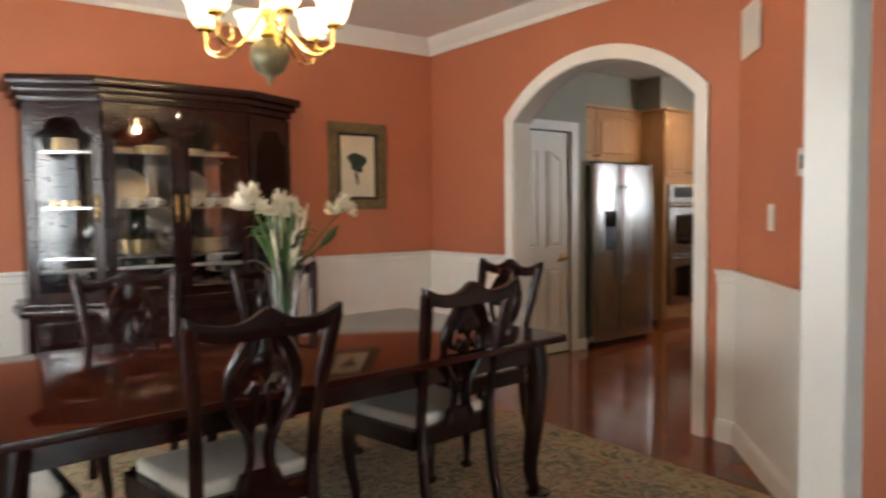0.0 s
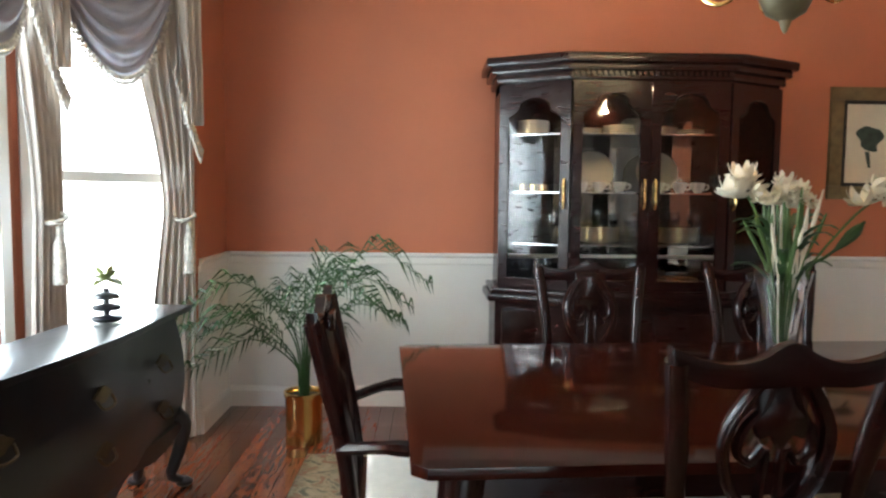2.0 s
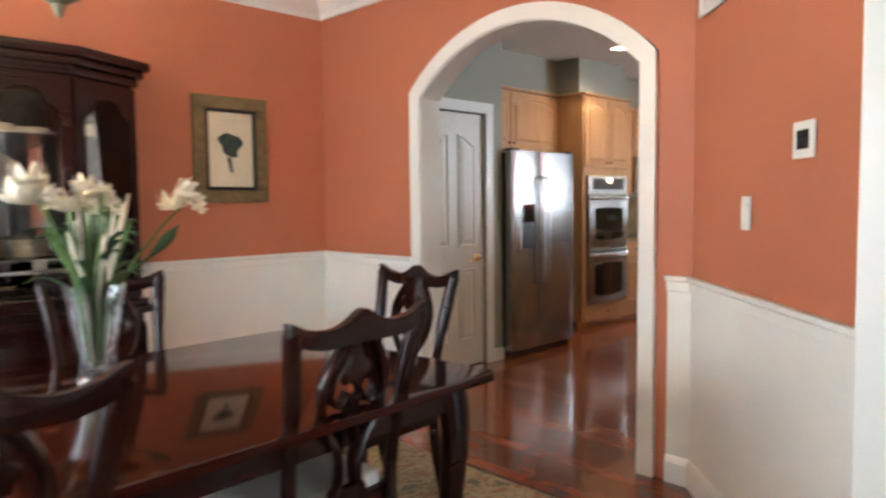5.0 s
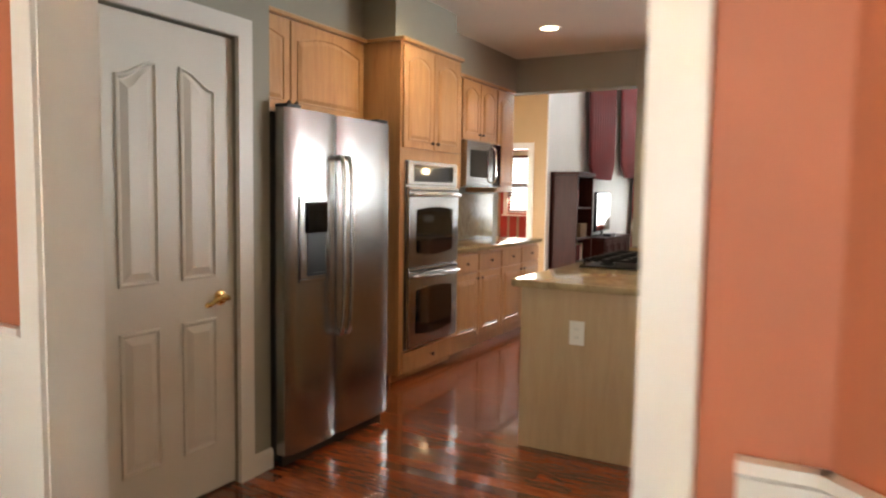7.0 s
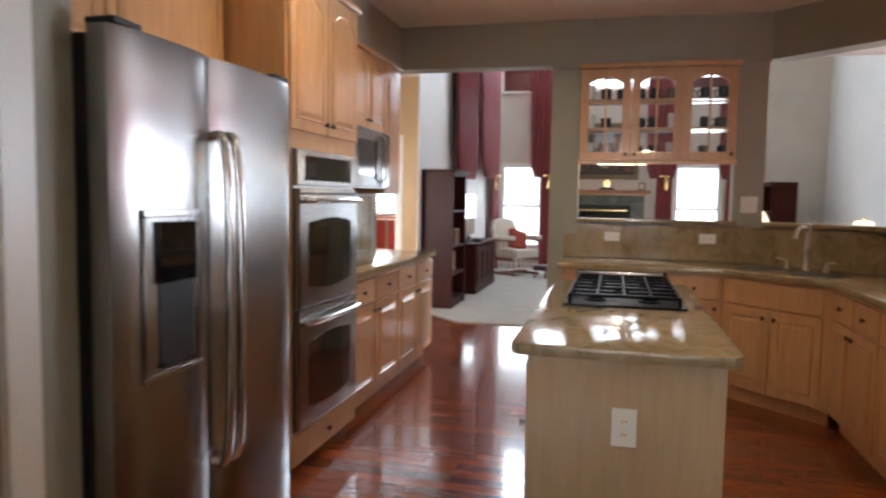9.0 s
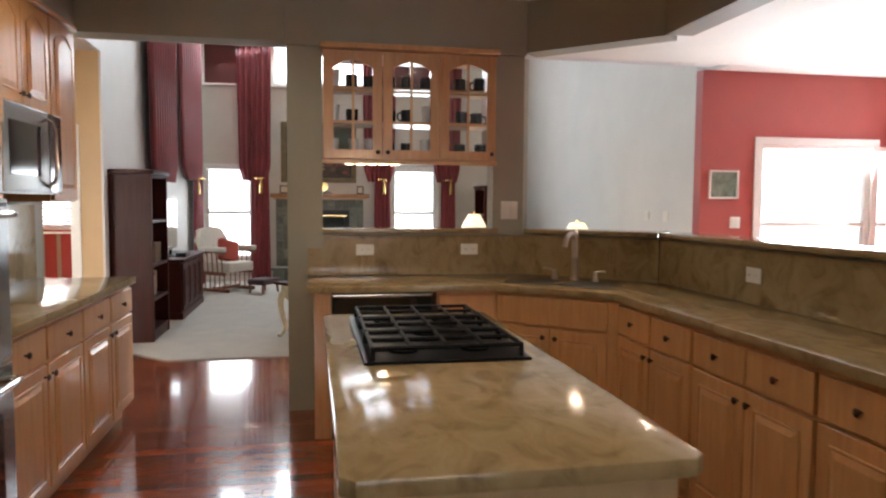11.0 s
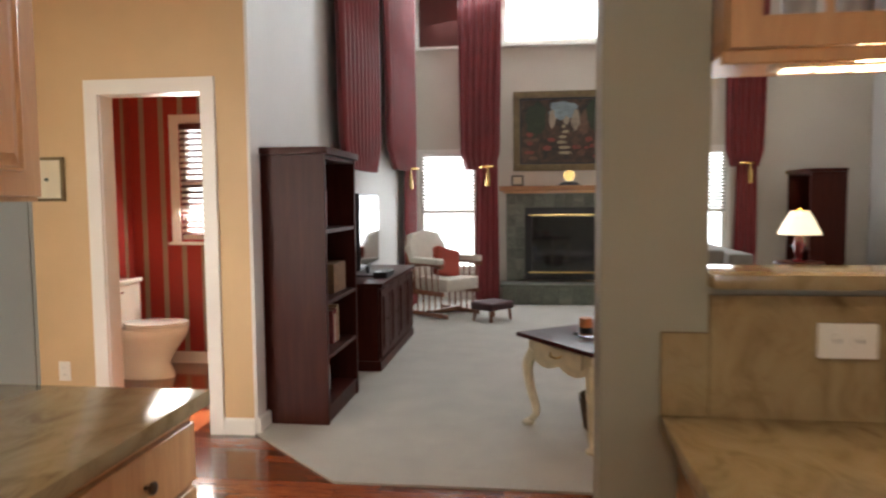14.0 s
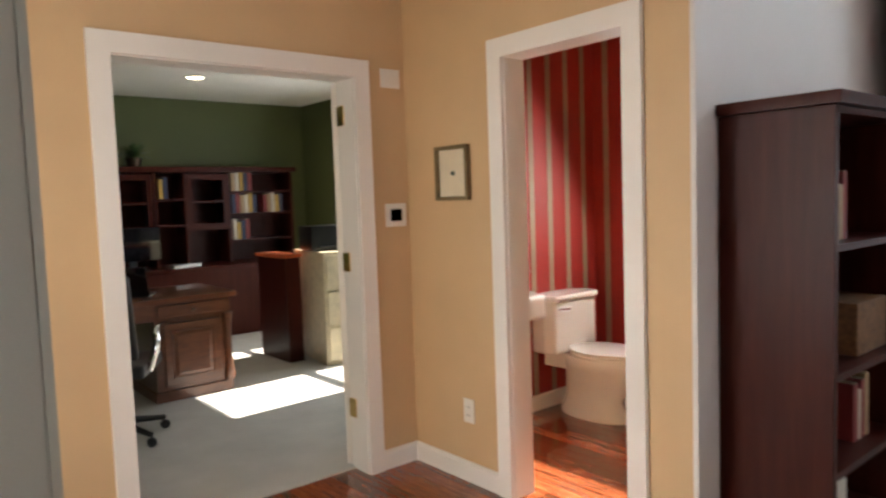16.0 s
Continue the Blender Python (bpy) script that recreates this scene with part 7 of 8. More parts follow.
# fireplace
FPX = FX - 0.002
fp = thing("fireplace", (0, 0, 0), 0, "green slate fireplace with a dark glazed firebox and raised hearth", "fireplace")
part("surround_core", B((17.70, 2.78, 0.28, FPX, 3.03, 1.46), (17.70, 4.06, 0.28, FPX, 4.31, 1.46), (17.70, 3.03, 1.27, FPX, 4.06, 1.46)), "stone", fp, smooth=None)
rng = random.Random(3)
for y0, y1, z0, z1 in ((2.78, 3.03, 0.29, 1.46), (4.06, 4.31, 0.29, 1.46), (3.03, 4.06, 1.275, 1.46)):
    ny, nz = max(1, round((y1 - y0) / 0.13)), max(1, round((z1 - z0) / 0.155))
    for a in range(ny):
        for b in range(nz):
            ya, yb2 = y0 + (y1 - y0) * a / ny, y0 + (y1 - y0) * (a + 1) / ny
            za, zb = z0 + (z1 - z0) * b / nz, z0 + (z1 - z0) * (b + 1) / nz
            part("stone_tile", bev(B((17.685 - rng.uniform(0, 0.006), ya + 0.003, za + 0.003, 17.6995, yb2 - 0.003, zb - 0.003)), 0.003, 1), "stone", fp)
for a in range(9):
    part("hearth_stone", bev(B((17.335 - rng.uniform(0, 0.006), 2.73 + a * 0.18, 0.014, 17.36, 2.73 + a * 0.18 + 0.174, 0.235)), 0.004, 1), "stone", fp)
part("hearth", B((17.36, 2.73, 0.014, 17.69, 4.35, 0.235)), "stone", fp, smooth=None)
part("hearth_slab", bev(B((17.31, 2.70, 0.236, 17.695, 4.38, 0.278)), 0.008, 2), "stone", fp)
part("firebox", B((17.68, 3.03, 0.30, 17.699, 4.06, 1.27)), "black", fp, "black firebox", None)
part("firebox_glass", B((17.672, 3.12, 0.42, 17.679, 3.97, 1.15)), "black_glass", fp, "dark glass front", None)
for z in (1.16, 0.39):
    part("brass_bar", B((17.664, 3.08, z, 17.679, 4.01, z + 0.022)), "brass", fp, smooth=None)
part("mantel", bev(B((17.53, 2.68, 1.49, FPX, 4.40, 1.56)), 0.010, 2), ramp_mat("oak_mantel", [(0.3, (0.26, 0.11, 0.04)), (0.6, (0.38, 0.18, 0.07)), (0.85, (0.46, 0.24, 0.10))], 4, 0.35, stretch=(7, 0.8, 7), distortion=0.6), fp, "oak mantel shelf")
part("mantel_moulding", bev(B((17.60, 2.73, 1.461, FPX, 4.35, 1.49)), 0.006, 1), "maple", fp)
clk = thing("mantel_clock", (17.66, 3.48, 1.561), 90, "small round mantel clock on a dark base", "clock")
part("base", bev(P([(-0.16, 0), (0.16, 0), (0.11, 0.035), (0.06, 0.05), (-0.06, 0.05), (-0.11, 0.035)], 0.07, "y", -0.035), 0.004, 1), "ebony", clk)
cf2 = part("case", L([(0.0, -0.03), (0.075, -0.03), (0.08, 0.0), (0.075, 0.03), (0.0, 0.03)], 28), "brass", clk)
cf2.matrix_basis = pose(0, 0, 0.125, 90, 0, 0)
fc2 = part("dial", L([(0.0, 0.0305), (0.062, 0.0305), (0.062, 0.032), (0.0, 0.032)], 28), "china", clk, "white dial")
fc2.matrix_basis = pose(0, 0, 0.125, 90, 0, 0)
for y, w in ((4.16, 0.16), (2.84, 0.12)):
    f = framed_picture("photo_frame", (17.64, y, 1.561 + 0.07), 270, w, 0.14, 0.02, "small dark photo frame on the mantel", "ebony", None, "paper", "photo frame")
M["oil"] = ramp_mat("dark_oil_ground", [(0.3, (0.012, 0.014, 0.012)), (0.5, (0.05, 0.028, 0.016)), (0.62, (0.10, 0.05, 0.028)), (0.75, (0.05, 0.06, 0.035))], 7, 0.35, detail=9, distortion=1.4)
pt = framed_picture("painting", (FPX, 3.56, 2.29), 270, 1.32, 1.06, 0.09, "large dark oil painting of a lane in a bronze frame", "olive_frame", "ebony", "oil", "painting")
OILS = {n: ramp_mat("oil_" + n, [(0.3, tuple(0.55 * v for v in c)), (0.6, c), (0.8, tuple(min(1.0, 1.35 * v) for v in c))], 16, 0.4, detail=8, distortion=1.0, bump=0.2)
        for n, c in (("sky", (0.26, 0.34, 0.36)), ("wall", (0.40, 0.33, 0.24)), ("lane", (0.42, 0.36, 0.22)), ("bloom", (0.26, 0.06, 0.04)), ("tree", (0.03, 0.045, 0.02)), ("house", (0.15, 0.085, 0.05)))}
rng = random.Random(17)


def dab(name, kind, x, z, rx, rz, layer):
    """A patch of paint with an uneven edge."""
    out = [(x + rx * math.cos(a) * rng.uniform(0.75, 1.15), z + rz * math.sin(a) * rng.uniform(0.75, 1.15)) for a in [k * math.pi / 9 for k in range(18)]]
    part(name, P(out, 0.001, "y", -0.0112 - 0.0008 * layer), OILS[kind], pt)


dab("painted_sky", "sky", 0.0, 0.28, 0.19, 0.13, 0)
for x, z, rx, rz in ((-0.14, 0.16, 0.05, 0.12), (0.17, 0.14, 0.06, 0.14), (0.28, 0.10, 0.07, 0.17), (0.05, 0.14, 0.04, 0.06)):
    dab("painted_house", "wall" if rx < 0.065 else "house", x, z, rx, rz, 1)
for x, z, rx, rz in ((-0.36, 0.16, 0.15, 0.24), (0.42, 0.20, 0.12, 0.22)):
    dab("painted_tree", "tree", x, z, rx, rz, 2)
for k in range(6):
    dab("painted_lane", "lane", 0.01 + 0.03 * math.sin(k * 1.7), 0.06 - 0.07 * k, 0.035 + 0.012 * k, 0.022, 3)
for k in range(16):
    sx = -1 if k % 2 else 1
    dab("painted_bloom", "bloom" if k % 3 else "house", sx * rng.uniform(0.14, 0.46), rng.uniform(-0.36, -0.04), rng.uniform(0.03, 0.07), rng.uniform(0.02, 0.045), 4)

# glider chair with cushions and its ottoman
gl = thing("glider_chair", (16.55, 5.02, 0.012), 322, "wooden glider rocking chair with cream cushions", "chair")
wd = ramp_mat("glider_wood", [(0.3, (0.13, 0.035, 0.015)), (0.7, (0.24, 0.08, 0.03))], 4, 0.35, stretch=(2, 7, 7))
M["glider_wood"] = wd
M["cushion"] = mat("cream_cushion_fabric", (0.62, 0.57, 0.48), 0.9, vary=0.06, scale=14, bump=0.25, bump_scale=260)
for s in (-1, 1):
    part("runner", bev(B((s * 0.27 - 0.02, -0.32, 0.0, s * 0.27 + 0.02, 0.32, 0.05)), 0.006, 1), "glider_wood", gl)
    part("arm", T(curve_pts([(s * 0.33, -0.30, 0.60), (s * 0.33, -0.05, 0.63), (s * 0.33, 0.26, 0.60)], 10), 0.028, 8), "glider_wood", gl)
    part("arm_pad", bev(B((s * 0.33 - 0.055, -0.28, 0.63, s * 0.33 + 0.055, 0.18, 0.70)), 0.025, 3), "cushion", gl)
    for k in range(5):
        part("spindle", T([(s * 0.31, -0.22 + k * 0.10, 0.30), (s * 0.33, -0.22 + k * 0.10, 0.61)], 0.010, 6), "glider_wood", gl)
        part("base_spindle", T([(s * 0.27, -0.22 + k * 0.10, 0.05), (s * 0.27, -0.22 + k * 0.10, 0.26)], 0.010, 6), "glider_wood", gl)
    part("side_rail", B((s * 0.30 - 0.02, -0.28, 0.26, s * 0.30 + 0.02, 0.28, 0.31)), "glider_wood", gl, smooth=None)
part("cross_rail", B((-0.27, -0.03, 0.02, 0.27, 0.03, 0.07)), "glider_wood", gl, smooth=None)
part("seat_cushion", bev(B((-0.27, -0.32, 0.31, 0.27, 0.24, 0.46)), 0.05, 4), "cushion", gl)
bc = part("back_cushion", bev(P([(-0.27, 0), (0.27, 0), (0.30, 0.42), (0.22, 0.58), (0.0, 0.62), (-0.22, 0.58), (-0.30, 0.42)], 0.13, "y", 0), 0.045, 4), "cushion", gl)
bc.matrix_basis = pose(0, 0.16, 0.42, -16, 0, 0)
part("back_frame", T(curve_pts([(-0.28, 0.24, 0.30), (-0.28, 0.37, 0.80), (-0.18, 0.42, 0.93), (0, 0.43, 0.96), (0.18, 0.42, 0.93), (0.28, 0.37, 0.80), (0.28, 0.24, 0.30)], 24), 0.016, 8), "glider_wood", gl)
pl = thing("throw_pillow", (16.50, 4.98, 0.475), 322, "brick red throw pillow on the glider chair", "pillow")
p2 = part("pillow", bev(B((-0.19, -0.05, 0, 0.19, 0.06, 0.34)), 0.05, 4), mat("red_pillow_fabric", (0.33, 0.05, 0.03), 0.9, vary=0.1, scale=20, bump=0.2, bump_scale=240), pl)
p2.matrix_basis = pose(0, 0, 0, -14, 14, 0)
om = thing("ottoman", (16.16, 4.42, 0.012), 322, "small wooden footstool with a dark seat", "ottoman")
part("seat", bev(B((-0.20, -0.16, 0.13, 0.20, 0.16, 0.22)), 0.03, 3), mat("dark_red_leather", (0.05, 0.012, 0.012), 0.5, vary=0.2), om)
for sx in (-1, 1):
    for sy in (-1, 1):
        part("leg", T([(sx * 0.17, sy * 0.13, 0), (sx * 0.16, sy * 0.12, 0.14)], 0.018, 8), "glider_wood", om)

# cream end table with a dark top
et = thing("end_table", (12.42, 3.60, 0.012), 35.8, "cream painted end table with a dark wood top and cabriole legs", "table")
M["cream"] = mat("distressed_cream_paint", (0.60, 0.52, 0.36), 0.5, vary=0.14, scale=14, bump=0.08, bump_scale=60)
part("tabletop", bev(B((-0.345, -0.335, 0.545, 0.345, 0.335, 0.572)), 0.008, 2), "dark_shelf", et, "dark mahogany top")
part("apron", B((-0.29, -0.28, 0.42, 0.29, 0.28, 0.545)), "cream", et, smooth=None)
dz = part("drawer", bev(B((-0.22, 0.281, 0.44, 0.22, 0.295, 0.53)), 0.004, 1), "cream", et)
part("handle", T(curve_pts([(-0.05, 0.297, 0.492), (-0.03, 0.315, 0.478), (0.03, 0.315, 0.478), (0.05, 0.297, 0.492)], 10), 0.005, 6), "brass", dz)
sc2 = [(-0.25 + 0.5 * i / 20, 0.42 - 0.035 * abs(math.sin(i / 20 * math.pi * 2))) for i in range(21)]
part("scallop", P(sc2 + [(0.25, 0.425), (-0.25, 0.425)], 0.015, "y", 0.265), "cream", et, smooth=None)
for sx in (-1, 1):
    for sy in (-1, 1):
        part("leg", cabriole(sx * 0.265, sy * 0.255, 0.46, sx * 1.6, sy * 1.6, 0.034), "cream", et)
cd = thing("candle", (12.42, 3.66, 0.5845), 0, "amber jar candle on a glass dish", "candle")
part("dish", L([(0.06, 0), (0.075, 0.008), (0.07, 0.010), (0.0, 0.006)], 20), "crystal", cd)
part("wax", L([(0.036, 0.0085), (0.038, 0.02), (0.038, 0.105), (0.0, 0.10)], 20), mat("amber_wax", (0.42, 0.15, 0.05), 0.5, vary=0.2), cd)
# shade on the lower wax, drawn as a near-black ring
part("shadow_band", L([(0.0385, 0.012), (0.0388, 0.05), (0.0385, 0.05)], 20), "ebony", cd)
wb = thing("basket", (12.45, 3.50, 0.012), 20, "dark wicker basket on the floor under the end table", "basket")
bm = L([(0.16, 0), (0.17, 0.01), (0.20, 0.20), (0.19, 0.20), (0.16, 0.02), (0, 0.02)], 28)
part("wicker", bm, mat("dark_wicker", (0.07, 0.04, 0.02), 0.8, vary=0.4, scale=60, bump=0.6, bump_scale=130), wb)


def sofa(at, rz, w, label, fabric):
    ob = thing("sofa", at, rz, label, "sofa")
    part("base", bev(B((-w / 2, -0.40, 0.06, w / 2, 0.45, 0.36)), 0.03, 3), fabric, ob)
    part("backrest", bev(B((-w / 2 + 0.05, 0.25, 0.30, w / 2 - 0.05, 0.47, 0.88)), 0.07, 4), fabric, ob)
    for s in (-1, 1):
        part("armrest", bev(B((s * (w / 2 - 0.10) - 0.11, -0.42, 0.06, s * (w / 2 - 0.10) + 0.11, 0.46, 0.62)), 0.07, 4), fabric, ob)
        part("foot", L([(0.025, 0), (0.035, 0.06)], 10, (s * (w / 2 - 0.1), -0.33, 0)), "ebony", ob)
        part("foot", L([(0.025, 0), (0.035, 0.06)], 10, (s * (w / 2 - 0.1), 0.36, 0)), "ebony", ob)
    n = 2 if w < 1.8 else 3
    iw = (w - 0.46) / n
    for i in range(n):
        x = -w / 2 + 0.23 + i * iw
        part("seat_cushion", bev(B((x + 0.005, -0.43, 0.36, x + iw - 0.005, 0.22, 0.52)), 0.05, 4), fabric, ob)
        part("back_cushion", bev(B((x + 0.005, 0.10, 0.52, x + iw - 0.005, 0.27, 0.90)), 0.06, 4), fabric, ob)
    return ob


M["sofa_grey"] = mat("grey_olive_sofa_fabric", (0.20, 0.19, 0.165), 0.9, vary=0.08, scale=12, bump=0.25, bump_scale=260, sheen=0.2)
sofa((15.6, 2.50, 0.012), 180, 2.0, "grey-olive fabric sofa with loose cushions on the carpet", "sofa_grey")
M["sofa_beige"] = mat("beige_sofa_fabric", (0.42, 0.36, 0.27), 0.9, vary=0.08, scale=12, bump=0.25, bump_scale=260, sheen=0.2)
sofa((14.6, 0.30, 0.012), 180, 1.7, "beige fabric loveseat along the white wall", "sofa_beige")


def table_lamp(x, y, zt, label, base_mat):
    st2 = thing("side_table", (x, y, 0.012), 0, "small dark round side table", "table", "lamp tables")
    part("tabletop", L([(0.0, zt - 0.03), (0.25, zt - 0.03), (0.26, zt - 0.015), (0.25, zt), (0.0, zt)], 28), "dark_shelf", st2)
    part("pedestal", L([(0.16, 0), (0.15, 0.02), (0.04, 0.06), (0.03, 0.30), (0.045, 0.45), (0.10, zt - 0.03)], 20), "dark_shelf", st2)
    ob = thing("table_lamp", (x, y, 0.012 + zt + 0.001), 0, label, "lamp", "table lamps")
    part("base", L([(0.07, 0), (0.075, 0.02), (0.03, 0.04), (0.05, 0.10), (0.065, 0.18), (0.045, 0.27), (0.015, 0.30), (0.012, 0.36)], 24), base_mat, ob)
    part("shade", L([(0.215, 0.30), (0.225, 0.302), (0.17, 0.42), (0.095, 0.555), (0.09, 0.555), (0.165, 0.42)], 28), "shade_glow", ob, "lit cream bell shade")
    part("finial", L([(0.006, 0.36), (0.006, 0.57), (0.014, 0.585), (0.0, 0.60)], 10), "brass", ob)
    bulb("lamp_bulb", (x, y, 0.012 + zt + 0.43), 9, r=0.04)


table_lamp(16.35, 1.05, 0.66, "lit table lamp with a cream shade and red base", mat("oxblood_ceramic", (0.16, 0.02, 0.02), 0.2, vary=0.15, coat=0.5))
table_lamp(13.36, 0.42, 0.60, "lit table lamp with a cream bell shade", "brass")
for x in (12.95, 12.50):
    wall_plate("light_switch", (x, -0.309, 1.27), 180, 0.12, 0.12, "white double switch on the white wall", "light switch")
wall_plate("light_switch", (11.799, -0.72, 1.22), 270, 0.12, 0.12, "white switch on the red wall", "light switch")
fr = framed_picture("picture", (11.799, -0.57, 1.62), 270, 0.34, 0.30, 0.02, "small green landscape print in a pale frame", "white_paint", None, mat("green_landscape_print", (0.16, 0.22, 0.17), 0.6, vary=0.5, scale=9))

# ---- powder room ----
tl = thing("toilet", (13.42, 7.38, 0), 0, "white two-piece toilet with the lid closed", "toilet")
part("tank", bev(P([(-0.215, -0.01), (0.215, -0.01), (0.225, -0.12), (0.20, -0.20), (-0.20, -0.20), (-0.225, -0.12)], 0.34, "z", 0.40), 0.018, 3), "porcelain", tl)
part("tank_lid", bev(P([(-0.23, 0.0), (0.23, 0.0), (0.24, -0.13), (0.21, -0.215), (-0.21, -0.215), (-0.24, -0.13)], 0.035, "z", 0.741), 0.012, 3), "porcelain", tl)


def oval(rx, y0, y1, z, n=28):
    return [(rx * math.sin(2 * math.pi * i / n), (y0 + y1) / 2 + (y1 - y0) / 2 * math.cos(2 * math.pi * i / n), z) for i in range(n)]


bm = bmesh.new()
rings = [[bm.verts.new(v) for v in oval(*r)] for r in ((0.12, -0.08, -0.58, 0.0), (0.125, -0.08, -0.58, 0.03), (0.10, -0.12, -0.54, 0.12), (0.12, -0.12, -0.60, 0.22), (0.175, -0.14, -0.68, 0.33), (0.19, -0.14, -0.70, 0.385), (0.185, -0.145, -0.695, 0.40))]
for a, b in zip(rings, rings[1:]):
    for i in range(28):
        bm.faces.new((a[i], a[(i + 1) % 28], b[(i + 1) % 28], b[i]))
bm.faces.new(rings[0][::-1])
bm.faces.new(rings[-1])
box(bm, -0.11, -0.30, 0.30, 0.11, -0.02, 0.40)
part("bowl", bm, "porcelain", tl, "", 60)
part("seat", bev(P([(x, y) for x, y, _ in oval(0.193, -0.19, -0.705, 0)], 0.02, "z", 0.402), 0.006, 2), "porcelain", tl)
part("lid", bev(P([(x, y) for x, y, _ in oval(0.19, -0.18, -0.70, 0)], 0.022, "z", 0.424), 0.008, 2), "porcelain", tl)
part("flush_lever", T([(-0.17, -0.205, 0.69), (-0.17, -0.225, 0.69), (-0.09, -0.228, 0.685)], 0.007, 8), "steel_bright", tl)
ps = thing("pedestal_sink", (12.74, 7.385, 0), 0, "white pedestal sink in the powder room", "sink")
part("basin", bev(P([(-0.26, -0.005), (0.26, -0.005), (0.27, -0.25), (0.18, -0.40), (-0.18, -0.40), (-0.27, -0.25)], 0.14, "z", 0.70), 0.03, 3), "porcelain", ps)
part("pedestal", L([(0.11, 0), (0.10, 0.03), (0.07, 0.12), (0.07, 0.55), (0.11, 0.70)], 20, (0, -0.18, 0)), "porcelain", ps)

# ---- study ----
M["desk"] = ramp_mat("reddish_desk_wood", [(0.25, (0.06, 0.018, 0.008)), (0.55, (0.13, 0.042, 0.017)), (0.85, (0.20, 0.07, 0.028))], 4, 0.3, stretch=(2, 7, 7), distortion=0.6, coat=0.3)
dk = thing("desk", (11.22, 9.40, 0.008), 0, "reddish wood writing desk with a panelled pedestal", "desk")
part("desktop", bev(B((-1.0, -0.03, 0.72, 0.86, 0.75, 0.76)), 0.010, 2), "desk", dk)
part("frieze", B((-0.95, 0.0, 0.60, 0.81, 0.72, 0.72)), "desk", dk, smooth=None)
for x0 in (-0.93, 0.25):
    part("pedestal", B((x0, 0.02, 0.06, x0 + 0.54, 0.70, 0.60)), "desk", dk, smooth=None)
    part("plinth", bev(B((x0 - 0.02, 0.0, 0.0, x0 + 0.56, 0.72, 0.08)), 0.006, 1), "desk", dk)
    door_panel(dk, x0 + 0.06, 0.11, 0.42, 0.46, 0.019, False, None, "desk", "panel")
    part("corner_post", L([(0.035, 0.08), (0.045, 0.12), (0.03, 0.2), (0.028, 0.5), (0.042, 0.58), (0.04, 0.60)], 14, (x0 + 0.54, 0.02, 0)), "desk", dk)
door_panel(dk, 0.27, 0.62, 0.50, 0.085, 0.0, False, (0.52, 0.66), "desk", "drawer")
ht = thing("desk_hutch", (11.78, 11.78, 0.008), 0, "dark wood credenza with a half-full glazed hutch", "hutch")
part("credenza", B((0, -0.25, 0.0, 2.10, 0.41, 0.74)), "dark_shelf", ht, smooth=None)
part("top", bev(B((-0.02, -0.27, 0.74, 2.12, 0.41, 0.775)), 0.006, 1), "dark_shelf", ht)
part("back_panel", B((0, 0.39, 0.775, 2.10, 0.41, 1.78)), "dark_shelf", ht, smooth=None)
for x in (0, 0.50, 0.82, 1.30, 2.07):
    part("upright", B((x, 0.05, 0.775, x + 0.03, 0.39, 1.78)), "dark_shelf", ht, smooth=None)
for x0, x1, zs in ((0.03, 0.50, (1.15, 1.45)), (0.53, 0.82, (1.20, 1.48)), (0.85, 1.30, (1.15, 1.45)), (1.33, 2.07, (1.0, 1.30, 1.55))):
    for z in zs:
        part("shelf", B((x0, 0.06, z, x1, 0.39, z + 0.02)), "dark_shelf", ht, smooth=None)
part("crown", bev(B((-0.04, 0.0, 1.781, 2.14, 0.41, 1.84)), 0.012, 2), "dark_shelf", ht)
for x0 in (0.03, 0.85):
    part("glass_door", B((x0, 0.045, 1.17, x0 + 0.05, 0.06, 1.76), (x0 + 0.40, 0.045, 1.17, x0 + 0.45, 0.06, 1.76), (x0 + 0.05, 0.045, 1.17, x0 + 0.40, 0.06, 1.22), (x0 + 0.05, 0.045, 1.70, x0 + 0.40, 0.06, 1.76)), "dark_shelf", ht, smooth=None)
for k, (x, z, n) in enumerate(((13.15, 1.579, 5), (13.15, 1.329, 6), (13.15, 1.029, 4), (13.53, 1.329, 5), (12.35, 1.509, 2))):
    for i in range(n):
        book((x + i * 0.05, 11.88, z), 0, 0.20 + 0.015 * ((i + k) % 3), 0.042, 0.16, COV[(i * 2 + k) % 5])
cp = thing("paper_stack", (12.5, 11.70, 0.784), 8, "white papers on the credenza", "paper")
part("paper_sheet", B((-0.15, -0.1, 0, 0.15, 0.1, 0.03)), "china", cp, smooth=None)
mn = thing("monitor", (12.0, 11.70, 0.784), 6, "black flat computer monitor on the credenza", "monitor")
part("stand", bev(B((-0.12, -0.09, 0, 0.12, 0.09, 0.015), (-0.03, 0.0, 0.015, 0.03, 0.03, 0.12)), 0.003, 1), "black", mn)
part("screen", bev(B((-0.28, -0.02, 0.10, 0.28, 0.01, 0.44)), 0.006, 1), "black_glass", mn)
lt = thing("laptop", (11.40, 9.72, 0.769), 150, "open grey laptop on the desk", "laptop")
part("keyboard_base", bev(B((-0.17, -0.12, 0, 0.17, 0.12, 0.016)), 0.004, 1), "steel", lt)
sc3 = part("screen", bev(B((-0.17, 0, 0, 0.17, 0.01, 0.23)), 0.003, 1), "black_glass", lt)
sc3.matrix_basis = pose(0, 0.12, 0.012, -18, 0, 0)
pa = thing("potted_plant", (12.15, 11.98, 1.849), 0, "small dark green plant on top of the hutch", "plant")
part("pot", L([(0.06, 0), (0.075, 0.10), (0.07, 0.10), (0.0, 0.09)], 16), "bronze", pa)
rng = random.Random(21)
bm = bmesh.new()
